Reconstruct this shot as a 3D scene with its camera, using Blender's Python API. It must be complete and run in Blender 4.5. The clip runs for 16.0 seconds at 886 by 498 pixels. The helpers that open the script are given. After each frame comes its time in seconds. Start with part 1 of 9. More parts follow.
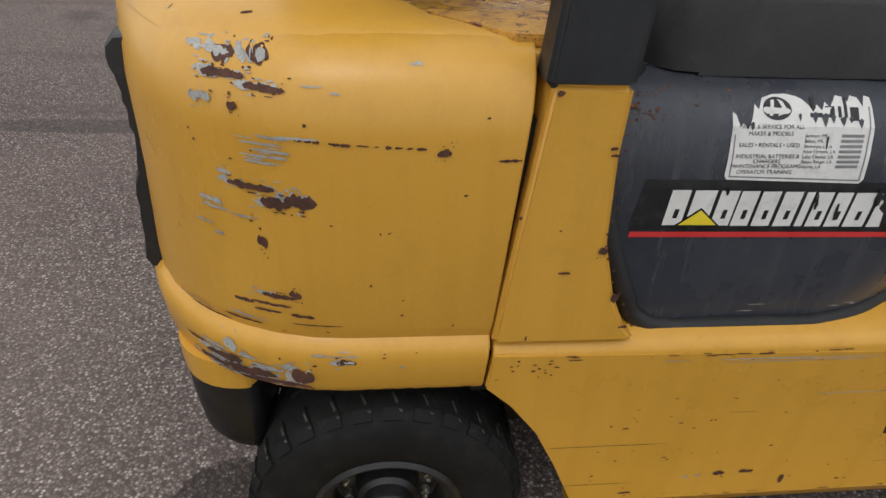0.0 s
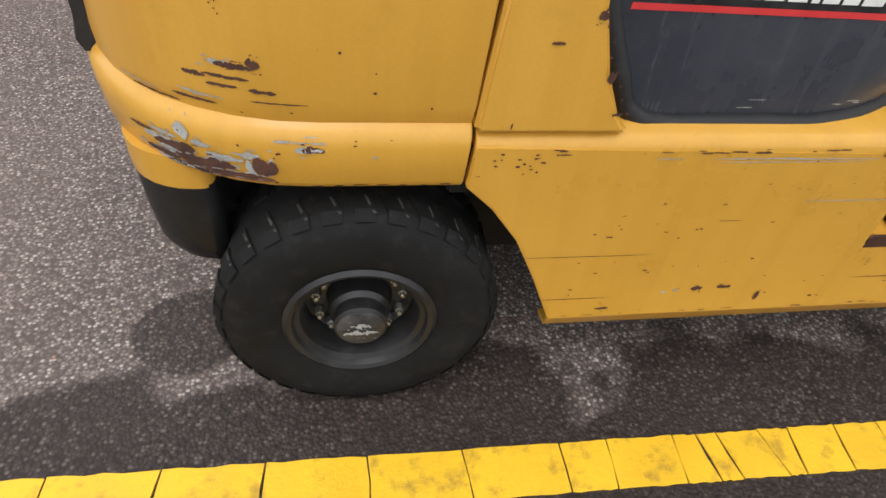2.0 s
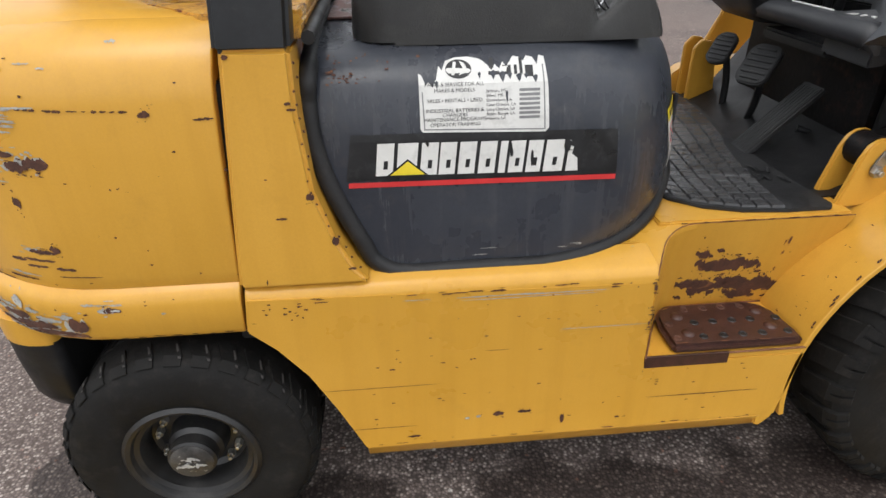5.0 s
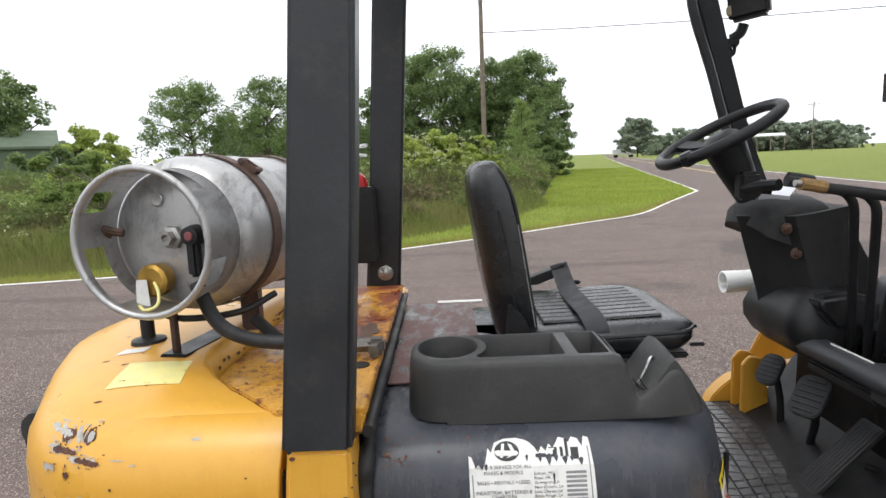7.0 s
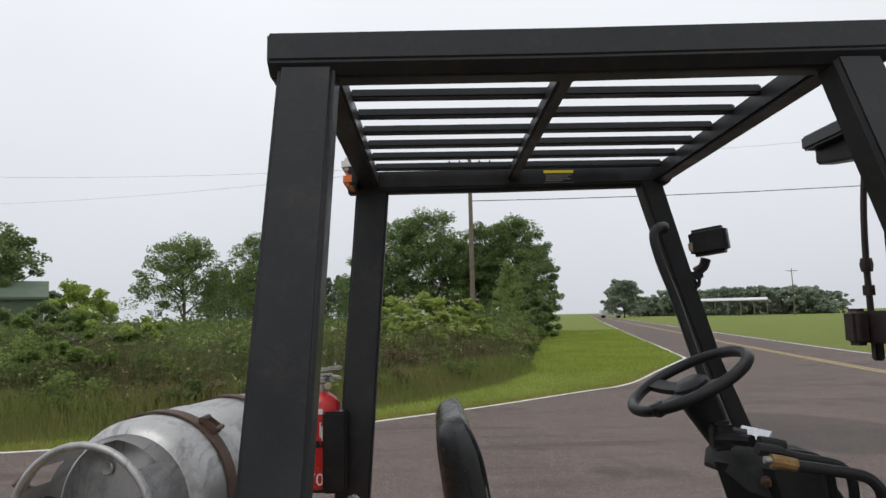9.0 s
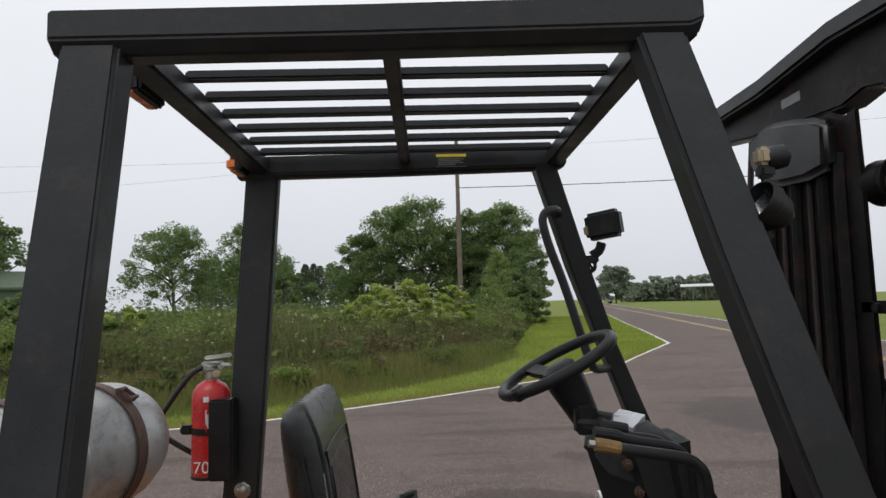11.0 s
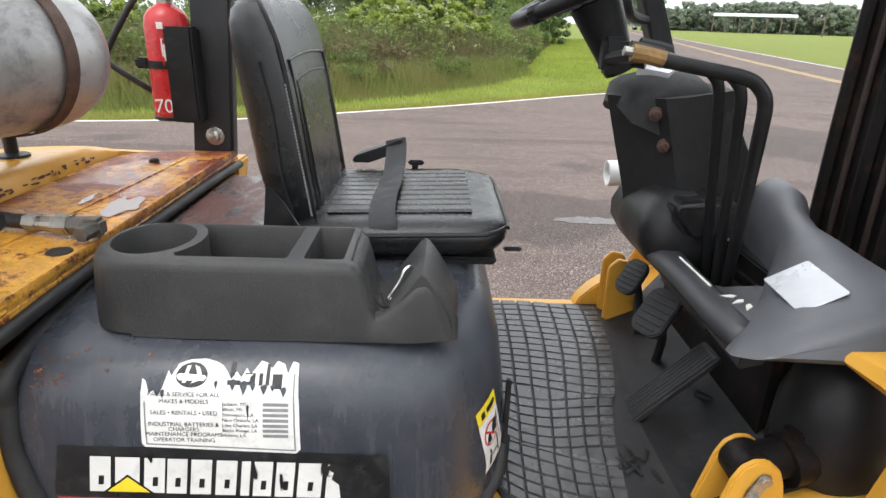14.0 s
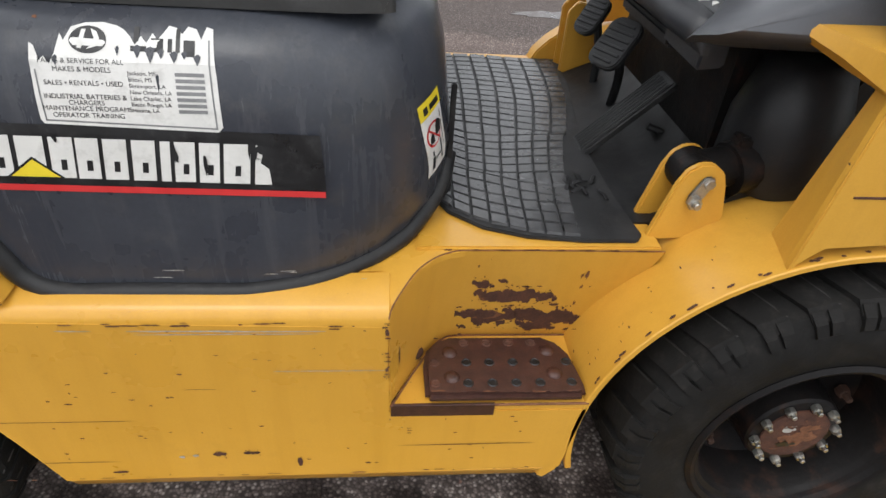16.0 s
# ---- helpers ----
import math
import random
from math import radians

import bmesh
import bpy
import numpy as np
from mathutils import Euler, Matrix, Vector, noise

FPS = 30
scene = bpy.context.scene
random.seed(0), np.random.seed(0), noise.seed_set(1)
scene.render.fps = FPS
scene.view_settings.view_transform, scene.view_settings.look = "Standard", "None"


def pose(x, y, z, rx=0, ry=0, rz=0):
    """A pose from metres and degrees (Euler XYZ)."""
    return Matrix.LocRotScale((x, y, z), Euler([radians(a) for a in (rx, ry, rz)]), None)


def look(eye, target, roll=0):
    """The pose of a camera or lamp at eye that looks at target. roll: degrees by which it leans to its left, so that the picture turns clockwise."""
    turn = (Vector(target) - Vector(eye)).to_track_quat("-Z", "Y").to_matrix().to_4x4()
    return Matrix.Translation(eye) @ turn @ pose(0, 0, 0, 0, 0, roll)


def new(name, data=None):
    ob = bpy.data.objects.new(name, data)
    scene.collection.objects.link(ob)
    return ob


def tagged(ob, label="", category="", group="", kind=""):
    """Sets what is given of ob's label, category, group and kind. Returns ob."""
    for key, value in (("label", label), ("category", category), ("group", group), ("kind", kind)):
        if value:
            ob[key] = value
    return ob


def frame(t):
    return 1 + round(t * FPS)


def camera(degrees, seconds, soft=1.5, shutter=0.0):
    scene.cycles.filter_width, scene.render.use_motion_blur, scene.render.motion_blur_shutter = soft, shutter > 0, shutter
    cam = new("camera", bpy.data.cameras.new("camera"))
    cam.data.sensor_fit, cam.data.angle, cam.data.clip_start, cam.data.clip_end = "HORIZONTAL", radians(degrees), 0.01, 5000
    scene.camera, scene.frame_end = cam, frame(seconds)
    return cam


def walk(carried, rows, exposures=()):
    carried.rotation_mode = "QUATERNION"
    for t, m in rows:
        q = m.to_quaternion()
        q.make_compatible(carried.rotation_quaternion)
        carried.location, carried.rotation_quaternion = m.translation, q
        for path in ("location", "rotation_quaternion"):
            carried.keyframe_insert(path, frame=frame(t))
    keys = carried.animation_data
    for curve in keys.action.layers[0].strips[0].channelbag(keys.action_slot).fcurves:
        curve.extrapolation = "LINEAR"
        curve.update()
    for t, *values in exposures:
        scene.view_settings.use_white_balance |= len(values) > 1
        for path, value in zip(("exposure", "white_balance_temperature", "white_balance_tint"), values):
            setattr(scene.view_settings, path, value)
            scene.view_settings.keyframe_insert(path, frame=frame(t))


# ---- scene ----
cam = camera(72.0, 16.0)
PATH = [
    (0, (-0.009, -0.666, 1.236), (0.192, 0.997, 0.144), 3.1),
    (0.5, (-0.024, -0.664, 1.181), (0.211, 0.903, -0.039), 4.2),
    (1, (-0.037, -0.666, 1.13), (0.181, 0.837, -0.171), 5.3),
    (1.5, (-0.04, -0.667, 1.094), (0.222, 0.772, -0.27), 6.3),
    (2, (-0.019, -0.685, 1.074), (0.285, 0.738, -0.298), 6.7),
    (2.5, (0.03, -0.752, 1.086), (0.24, 0.768, -0.197), 3.5),
    (3, (0.109, -0.817, 1.113), (0.322, 0.782, -0.07), 1.5),
    (3.2, (0.127, -0.822, 1.112), (0.356, 0.775, -0.069), 0.9),
    (5.3, (0.442, -0.893, 1.23), (0.566, 0.884, 0.319), -1.2),
    (5.5, (0.444, -0.894, 1.255), (0.551, 0.916, 0.411), -1.5),
    (6, (0.441, -0.9, 1.31), (0.525, 0.978, 0.627), -2.1),
    (6.5, (0.446, -0.885, 1.378), (0.472, 1.044, 0.851), -2.4),
    (7, (0.444, -0.878, 1.453), (0.438, 1.101, 1.165), -2.3),
    (7.5, (0.449, -0.89, 1.527), (0.465, 1.107, 1.416), -1.6),
    (8, (0.46, -0.911, 1.568), (0.482, 1.089, 1.587), -2.3),
    (8.5, (0.494, -0.907, 1.616), (0.495, 1.091, 1.718), -2.2),
    (9, (0.495, -0.878, 1.663), (0.539, 1.11, 1.882), -1.1),
    (11.3, (0.856, -0.858, 1.645), (0.932, 1.134, 1.8), -1.8),
    (11.5, (0.869, -0.822, 1.627), (0.982, 1.174, 1.69), -1.2),
    (12, (0.874, -0.701, 1.58), (0.93, 1.294, 1.442), -0.6),
    (12.5, (0.85, -0.635, 1.535), (0.945, 1.338, 1.221), 0.0),
    (13, (0.846, -0.612, 1.499), (0.903, 1.341, 1.071), 1.1),
    (13.5, (0.845, -0.603, 1.455), (0.879, 1.311, 0.876), 1.8),
    (14, (0.852, -0.613, 1.417), (0.89, 1.258, 0.712), 1.8),
    (14.5, (0.864, -0.625, 1.368), (0.917, 1.184, 0.517), 1.2),
    (15, (0.876, -0.641, 1.31), (0.978, 1.081, 0.299), 2.1),
    (15.5, (0.886, -0.649, 1.256), (1.001, 0.996, 0.124), 2.4),
    (16, (0.884, -0.646, 1.211), (1.068, 0.954, 0.025), 4.4),
]
walk(cam, [(t, look(eye, target, roll)) for t, eye, target, roll in PATH],
     exposures=[(0.0, 0.18), (1.0, 0.60), (2.0, 0.79), (3.0, 0.88), (5.5, 0.80), (6.0, 0.82), (7.0, 0.9), (7.5, 0.75), (8.5, 0.26), (9.0, 0.05), (11.5, 0.05), (12.5, 0.5), (13.0, 0.95), (13.5, 1.18), (14.0, 1.27), (14.5, 1.30), (15.0, 1.26), (16.0, 0.84)])

# ---- world, sun, exposure ----
world = bpy.data.worlds.new("overcast_sky")
scene.world = world
world.use_nodes = True
wn, wl = world.node_tree.nodes, world.node_tree.links
wn.clear()
w_out = wn.new("ShaderNodeOutputWorld")
w_bg = wn.new("ShaderNodeBackground")
w_sky = wn.new("ShaderNodeTexSky")
w_sky.sky_type = "NISHITA"
w_sky.sun_disc = False
w_sky.sun_elevation = radians(58)
w_sky.sun_rotation = radians(205)
w_sky.air_density, w_sky.dust_density, w_sky.ozone_density = 1.0, 4.0, 1.0
w_hsv = wn.new("ShaderNodeHueSaturation")
w_hsv.inputs["Saturation"].default_value = 0.25
# a closed cloud deck over the clear sky: pale grey, a little brighter overhead
w_tc = wn.new("ShaderNodeTexCoord")
w_sep = wn.new("ShaderNodeSeparateXYZ")
w_ramp = wn.new("ShaderNodeValToRGB")
w_ramp.color_ramp.elements[0].position, w_ramp.color_ramp.elements[0].color = 0.0, (6.9, 7.15, 7.65, 1)
w_ramp.color_ramp.elements[1].position, w_ramp.color_ramp.elements[1].color = 0.75, (11.0, 11.3, 11.75, 1)
w_noise = wn.new("ShaderNodeTexNoise")
w_noise.inputs["Scale"].default_value, w_noise.inputs["Detail"].default_value = 2.2, 4
w_cloud = wn.new("ShaderNodeMapRange")
w_cloud.inputs["To Min"].default_value, w_cloud.inputs["To Max"].default_value = 0.93, 1.07
w_mul = wn.new("ShaderNodeVectorMath")
w_mul.operation = "SCALE"
w_mix = wn.new("ShaderNodeMixRGB")
w_mix.inputs["Fac"].default_value = 0.88
wl.new(w_tc.outputs["Generated"], w_sep.inputs[0])
wl.new(w_sep.outputs["Z"], w_ramp.inputs["Fac"])
wl.new(w_tc.outputs["Generated"], w_noise.inputs["Vector"])
wl.new(w_noise.outputs["Fac"], w_cloud.inputs["Value"])
wl.new(w_ramp.outputs["Color"], w_mul.inputs[0])
wl.new(w_cloud.outputs["Result"], w_mul.inputs["Scale"])
wl.new(w_sky.outputs["Color"], w_hsv.inputs["Color"])
wl.new(w_hsv.outputs["Color"], w_mix.inputs["Color1"])
wl.new(w_mul.outputs["Vector"], w_mix.inputs["Color2"])
wl.new(w_mix.outputs["Color"], w_bg.inputs["Color"])
w_bg.inputs["Strength"].default_value = 0.1
wl.new(w_bg.outputs["Background"], w_out.inputs["Surface"])

sun = new("sun", bpy.data.lights.new("sun", "SUN"))
sun.data.energy, sun.data.angle, sun.data.color = 0.5, radians(25), (1.0, 0.97, 0.92)
sun.matrix_world = look((-2.0, -3.2, 8.0), (0, 0, 0))


# ---- materials ----
def node_mat(name):
    m = bpy.data.materials.new(name)
    m.use_nodes = True
    t = m.node_tree
    return m, t, t.nodes["Principled BSDF"]


def obj_coord(t, generated=False):
    return t.nodes.new("ShaderNodeTexCoord").outputs["Object"]


def noise_fac(t, vec, scale, detail=4, rough=0.6, lo=0.35, hi=0.65, stretch=None):
    n = t.nodes.new("ShaderNodeTexNoise")
    n.inputs["Scale"].default_value, n.inputs["Detail"].default_value, n.inputs["Roughness"].default_value = scale, detail, rough
    if stretch:
        mp = t.nodes.new("ShaderNodeMapping")
        mp.inputs["Scale"].default_value = stretch
        t.links.new(vec, mp.inputs["Vector"])
        vec = mp.outputs["Vector"]
    t.links.new(vec, n.inputs["Vector"])
    r = t.nodes.new("ShaderNodeMapRange")
    r.inputs["From Min"].default_value, r.inputs["From Max"].default_value = lo, hi
    t.links.new(n.outputs["Fac"], r.inputs["Value"])
    return r.outputs["Result"]


def mix(t, fac, a, b, mode="MIX"):
    n = t.nodes.new("ShaderNodeMixRGB")
    n.blend_type = mode
    for sock, v in zip(n.inputs, (fac, a, b)):
        if hasattr(v, "is_linked"):
            t.links.new(v, sock)
        elif isinstance(v, (int, float)):
            sock.default_value = v if sock.name == "Fac" else (v, v, v, 1)
        else:
            sock.default_value = (*v, 1)
    return n.outputs["Color"]


def math_node(t, op, a, b=0.0):
    n = t.nodes.new("ShaderNodeMath")
    n.operation = op
    for sock, v in zip(n.inputs, (a, b)):
        if hasattr(v, "is_linked"):
            t.links.new(v, sock)
        else:
            sock.default_value = v
    return n.outputs[0]


def bump(t, bsdf, height, strength=0.2, distance=0.002):
    b = t.nodes.new("ShaderNodeBump")
    b.inputs["Strength"].default_value, b.inputs["Distance"].default_value = strength, distance
    t.links.new(height, b.inputs["Height"])
    t.links.new(b.outputs["Normal"], bsdf.inputs["Normal"])


def surface(name, col, rough=0.5, metal=0.0, vary=0.15, scale=8.0, fine=90.0, dirt=None, dirt_amount=0.3, relief=0.15, coat=0.0, rough_vary=0.12, world_pos=False):
    """A plain surface with variation at two scales, some dirt, and fine relief."""
    m, t, b = node_mat(name)
    v = t.nodes.new("ShaderNodeNewGeometry").outputs["Position"] if world_pos else obj_coord(t)
    big, small = noise_fac(t, v, scale), noise_fac(t, v, fine, 6, 0.7)
    c = mix(t, big, [x * (1 - vary) for x in col], [min(1, x * (1 + vary)) for x in col])
    c = mix(t, math_node(t, "MULTIPLY", small, 0.5), c, [x * (1 - vary) for x in col])
    if dirt:
        spots = noise_fac(t, v, scale * 2.3, 8, 0.72, 0.52, 0.66)
        c = mix(t, math_node(t, "MULTIPLY", spots, dirt_amount), c, dirt)
    t.links.new(c, b.inputs["Base Color"])
    r = t.nodes.new("ShaderNodeMapRange")
    r.inputs["To Min"].default_value, r.inputs["To Max"].default_value = max(0.03, rough - rough_vary), min(1, rough + rough_vary)
    t.links.new(big, r.inputs["Value"])
    t.links.new(r.outputs["Result"], b.inputs["Roughness"])
    b.inputs["Metallic"].default_value = metal
    b.inputs["Coat Weight"].default_value = coat
    bump(t, b, small, relief, 0.001)
    return m


def yellow_paint():
    """Old machine enamel: chalky and dull in places, fine chips to rust, thin grime streaks running down."""
    m, t, b = node_mat("worn_yellow_paint")
    v = t.nodes.new("ShaderNodeNewGeometry").outputs["Position"]
    big = noise_fac(t, v, 3.0, 5, 0.6, 0.3, 0.7)
    streak = noise_fac(t, v, 1.0, 5, 0.6, 0.45, 0.75, (26, 26, 1.6))
    grain = noise_fac(t, v, 260, 4, 0.7, 0.3, 0.7)
    c = mix(t, big, (0.585, 0.302, 0.036), (0.665, 0.355, 0.052))
    c = mix(t, math_node(t, "MULTIPLY", streak, 0.22), c, (0.40, 0.19, 0.02))
    c = mix(t, math_node(t, "MULTIPLY", grain, 0.22), c, (0.46, 0.225, 0.03))
    blot = noise_fac(t, v, 11, 8, 0.7, 0.56, 0.70)
    c = mix(t, math_node(t, "MULTIPLY", blot, 0.16), c, (0.36, 0.19, 0.03))
    pit = noise_fac(t, v, 62, 4, 0.6, 0.715, 0.735)
    zone = noise_fac(t, v, 4.0, 2, 0.5, 0.46, 0.56)
    chip = math_node(t, "MULTIPLY", pit, zone)
    c = mix(t, chip, c, (0.075, 0.030, 0.018))
    t.links.new(c, b.inputs["Base Color"])
    r = t.nodes.new("ShaderNodeMapRange")
    r.inputs["To Min"].default_value, r.inputs["To Max"].default_value = 0.24, 0.40
    t.links.new(big, r.inputs["Value"])
    t.links.new(mix(t, chip, r.outputs["Result"], (0.9, 0.9, 0.9)), b.inputs["Roughness"])
    b.inputs["Specular IOR Level"].default_value = 0.52
    wave = noise_fac(t, v, 7, 2, 0.5, 0.2, 0.8)
    bump(t, b, math_node(t, "ADD", math_node(t, "MULTIPLY", wave, 1.5), math_node(t, "SUBTRACT", math_node(t, "MULTIPLY", grain, 0.12), chip)), 0.25, 0.0012)
    return m


def rust(name, dark, light, rough=0.85):
    m, t, b = node_mat(name)
    v = t.nodes.new("ShaderNodeNewGeometry").outputs["Position"]
    a, f = noise_fac(t, v, 45, 6, 0.7), noise_fac(t, v, 300, 4, 0.7)
    c = mix(t, a, dark, light)
    c = mix(t, math_node(t, "MULTIPLY", f, 0.5), c, [x * 0.6 for x in dark])
    t.links.new(c, b.inputs["Base Color"])
    b.inputs["Roughness"].default_value = rough
    bump(t, b, f, 0.4, 0.001)
    return m


def rusted_plate():
    """Yellow paint mostly eaten by orange and brown rust, with wet glossy patches."""
    m, t, b = node_mat("rust_eaten_yellow_steel")
    v = t.nodes.new("ShaderNodeNewGeometry").outputs["Position"]
    cover = noise_fac(t, v, 6.5, 9, 0.78, 0.485, 0.545)
    speck = noise_fac(t, v, 60, 6, 0.75, 0.40, 0.62)
    sep = t.nodes.new("ShaderNodeSeparateXYZ")
    t.links.new(v, sep.inputs[0])
    inner = t.nodes.new("ShaderNodeMapRange")
    inner.inputs["From Min"].default_value, inner.inputs["From Max"].default_value = 0.30, 0.60
    t.links.new(sep.outputs["Y"], inner.inputs["Value"])
    fine = noise_fac(t, v, 170, 5, 0.75, 0.42, 0.60)
    orange = mix(t, speck, (0.270, 0.062, 0.018), (0.105, 0.020, 0.012))
    halo = noise_fac(t, v, 6.5, 9, 0.78, 0.44, 0.53)
    dots = noise_fac(t, v, 42, 6, 0.8, 0.54, 0.58)
    yellow = mix(t, math_node(t, "MULTIPLY", halo, inner.outputs["Result"]), (0.64, 0.330, 0.045), (0.52, 0.175, 0.022))
    yellow = mix(t, dots, yellow, (0.16, 0.040, 0.020))
    c = mix(t, math_node(t, "MULTIPLY", cover, inner.outputs["Result"]), yellow, orange)
    streak = noise_fac(t, v, 1.0, 7, 0.75, 0.46, 0.60, (26, 17, 20))
    c = mix(t, math_node(t, "MULTIPLY", streak, 0.30), c, (0.130, 0.030, 0.020))
    c = mix(t, math_node(t, "MULTIPLY", fine, 0.30), c, (0.085, 0.024, 0.016))
    t.links.new(c, b.inputs["Base Color"])
    wet = noise_fac(t, v, 4.0, 3, 0.5, 0.5, 0.56)
    r = t.nodes.new("ShaderNodeMapRange")
    r.inputs["To Min"].default_value, r.inputs["To Max"].default_value = 0.55, 0.12
    t.links.new(wet, r.inputs["Value"])
    t.links.new(r.outputs["Result"], b.inputs["Roughness"])
    bump(t, b, speck, 0.35, 0.001)
    return m


def asphalt():
    """Worn asphalt with pale exposed stones; damp, darker and shinier round the machine."""
    m, t, b = node_mat("worn_asphalt")
    v = t.nodes.new("ShaderNodeNewGeometry").outputs["Position"]
    vor = t.nodes.new("ShaderNodeTexVoronoi")
    vor.inputs["Scale"].default_value = 130
    t.links.new(v, vor.inputs["Vector"])
    vor2 = t.nodes.new("ShaderNodeTexVoronoi")
    vor2.inputs["Scale"].default_value = 48
    t.links.new(v, vor2.inputs["Vector"])
    sepc = t.nodes.new("ShaderNodeSeparateColor")
    t.links.new(vor.outputs["Color"], sepc.inputs[0])
    sepc2 = t.nodes.new("ShaderNodeSeparateColor")
    t.links.new(vor2.outputs["Color"], sepc2.inputs[0])
    big = noise_fac(t, v, 0.5, 5, 0.6, 0.35, 0.65)
    mid = noise_fac(t, v, 5, 6, 0.65, 0.35, 0.65)
    stone = mix(t, sepc.outputs[0], (0.078, 0.063, 0.057), (0.305, 0.248, 0.222))
    bright = t.nodes.new("ShaderNodeMapRange")
    bright.inputs["From Min"].default_value, bright.inputs["From Max"].default_value = 0.82, 0.89
    t.links.new(sepc.outputs[1], bright.inputs["Value"])
    stone = mix(t, bright.outputs["Result"], stone, (0.55, 0.48, 0.43))
    pale = t.nodes.new("ShaderNodeMapRange")
    pale.inputs["From Min"].default_value, pale.inputs["From Max"].default_value = 0.88, 0.92
    t.links.new(sepc2.outputs[1], pale.inputs["Value"])
    near2 = t.nodes.new("ShaderNodeMapRange")
    near2.inputs["From Min"].default_value, near2.inputs["From Max"].default_value = 0.30, 0.22
    t.links.new(vor2.outputs["Distance"], near2.inputs["Value"])
    stone = mix(t, math_node(t, "MULTIPLY", pale.outputs["Result"], near2.outputs["Result"]), stone, mix(t, sepc2.outputs[2], (0.66, 0.62, 0.57), (0.40, 0.20, 0.14)))
    gap = t.nodes.new("ShaderNodeMapRange")
    gap.inputs["From Min"].default_value, gap.inputs["From Max"].default_value = 0.25, 0.75
    t.links.new(vor.outputs["Distance"], gap.inputs["Value"])
    c = mix(t, gap.outputs["Result"], stone, (0.052, 0.042, 0.038))
    c = mix(t, math_node(t, "MULTIPLY", big, 0.40), c, (0.225, 0.172, 0.150))
    c = mix(t, math_node(t, "MULTIPLY", mid, 0.28), c, (0.130, 0.102, 0.090))
    # tyre scuffs along the lanes
    scuff = noise_fac(t, v, 1.0, 4, 0.6, 0.54, 0.70, (0.35, 2.6, 1))
    c = mix(t, math_node(t, "MULTIPLY", scuff, 0.42), c, (0.068, 0.052, 0.047))
    skid = noise_fac(t, v, 1.0, 3, 0.55, 0.60, 0.66, (0.16, 1.1, 1))
    c = mix(t, math_node(t, "MULTIPLY", skid, 0.40), c, (0.060, 0.047, 0.043))
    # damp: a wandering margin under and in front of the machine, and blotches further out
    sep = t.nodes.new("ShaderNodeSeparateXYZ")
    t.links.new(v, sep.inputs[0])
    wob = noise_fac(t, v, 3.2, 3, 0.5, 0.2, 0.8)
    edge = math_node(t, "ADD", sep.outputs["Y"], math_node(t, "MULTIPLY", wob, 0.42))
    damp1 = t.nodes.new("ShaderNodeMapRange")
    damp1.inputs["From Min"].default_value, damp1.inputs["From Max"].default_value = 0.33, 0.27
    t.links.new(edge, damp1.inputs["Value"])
    # the band's unseen stretch out to y -3 is added to cut bounced light
    bounce_cut = t.nodes.new("ShaderNodeMapRange")
    bounce_cut.inputs["From Min"].default_value, bounce_cut.inputs["From Max"].default_value = -3.2, -2.9
    t.links.new(edge, bounce_cut.inputs["Value"])
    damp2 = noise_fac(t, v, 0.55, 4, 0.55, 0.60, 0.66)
    damp = math_node(t, "MAXIMUM", math_node(t, "MULTIPLY", damp1.outputs["Result"], bounce_cut.outputs["Result"]), math_node(t, "MULTIPLY", damp2, 0.6))
    # three wet patches left by the rain: (x, y, half length, half width)
    wob2 = noise_fac(t, v, 1.3, 5, 0.65, 0.2, 0.8)
    for px_, py_, ax_, ay_ in ((1.60, 3.98, 0.80, 0.74), (5.7, 7.6, 1.3, 1.5), (-1.45, 2.38, 0.55, 0.10), (-0.36, 0.20, 0.13, 0.13)):
        mp = t.nodes.new("ShaderNodeMapping")
        mp.inputs["Location"].default_value = (-px_ / ax_, -py_ / ay_, 0)
        mp.inputs["Scale"].default_value = (1 / ax_, 1 / ay_, 0)
        t.links.new(v, mp.inputs["Vector"])
        ln = t.nodes.new("ShaderNodeVectorMath")
        ln.operation = "LENGTH"
        t.links.new(mp.outputs["Vector"], ln.inputs[0])
        rr = t.nodes.new("ShaderNodeMapRange")
        rr.inputs["From Min"].default_value, rr.inputs["From Max"].default_value = 1.22, 1.12
        t.links.new(math_node(t, "ADD", ln.outputs["Value"], math_node(t, "MULTIPLY", wob2, 0.45)), rr.inputs["Value"])
        damp = math_node(t, "MAXIMUM", damp, math_node(t, "MULTIPLY", rr.outputs["Result"], 0.62 if py_ > 1 else 0.85))
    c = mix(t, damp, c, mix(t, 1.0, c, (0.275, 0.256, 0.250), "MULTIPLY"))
    lot = t.nodes.new("ShaderNodeMapRange")
    lot.inputs["From Min"].default_value, lot.inputs["From Max"].default_value = 0.9, 1.8
    t.links.new(math_node(t, "ADD", sep.outputs["Y"], math_node(t, "MULTIPLY", wob2, 0.5)), lot.inputs["Value"])
    c = mix(t, lot.outputs["Result"], c, mix(t, 1.0, c, (0.86, 0.83, 0.83), "MULTIPLY"))
    t.links.new(c, b.inputs["Base Color"])
    r = t.nodes.new("ShaderNodeMapRange")
    r.inputs["To Min"].default_value, r.inputs["To Max"].default_value = 0.88, 0.55
    t.links.new(damp, r.inputs["Value"])
    t.links.new(r.outputs["Result"], b.inputs["Roughness"])
    b.inputs["Specular IOR Level"].default_value = 0.22
    bump(t, b, math_node(t, "SUBTRACT", 1.0, vor.outputs["Distance"]), 0.55, 0.004)
    return m


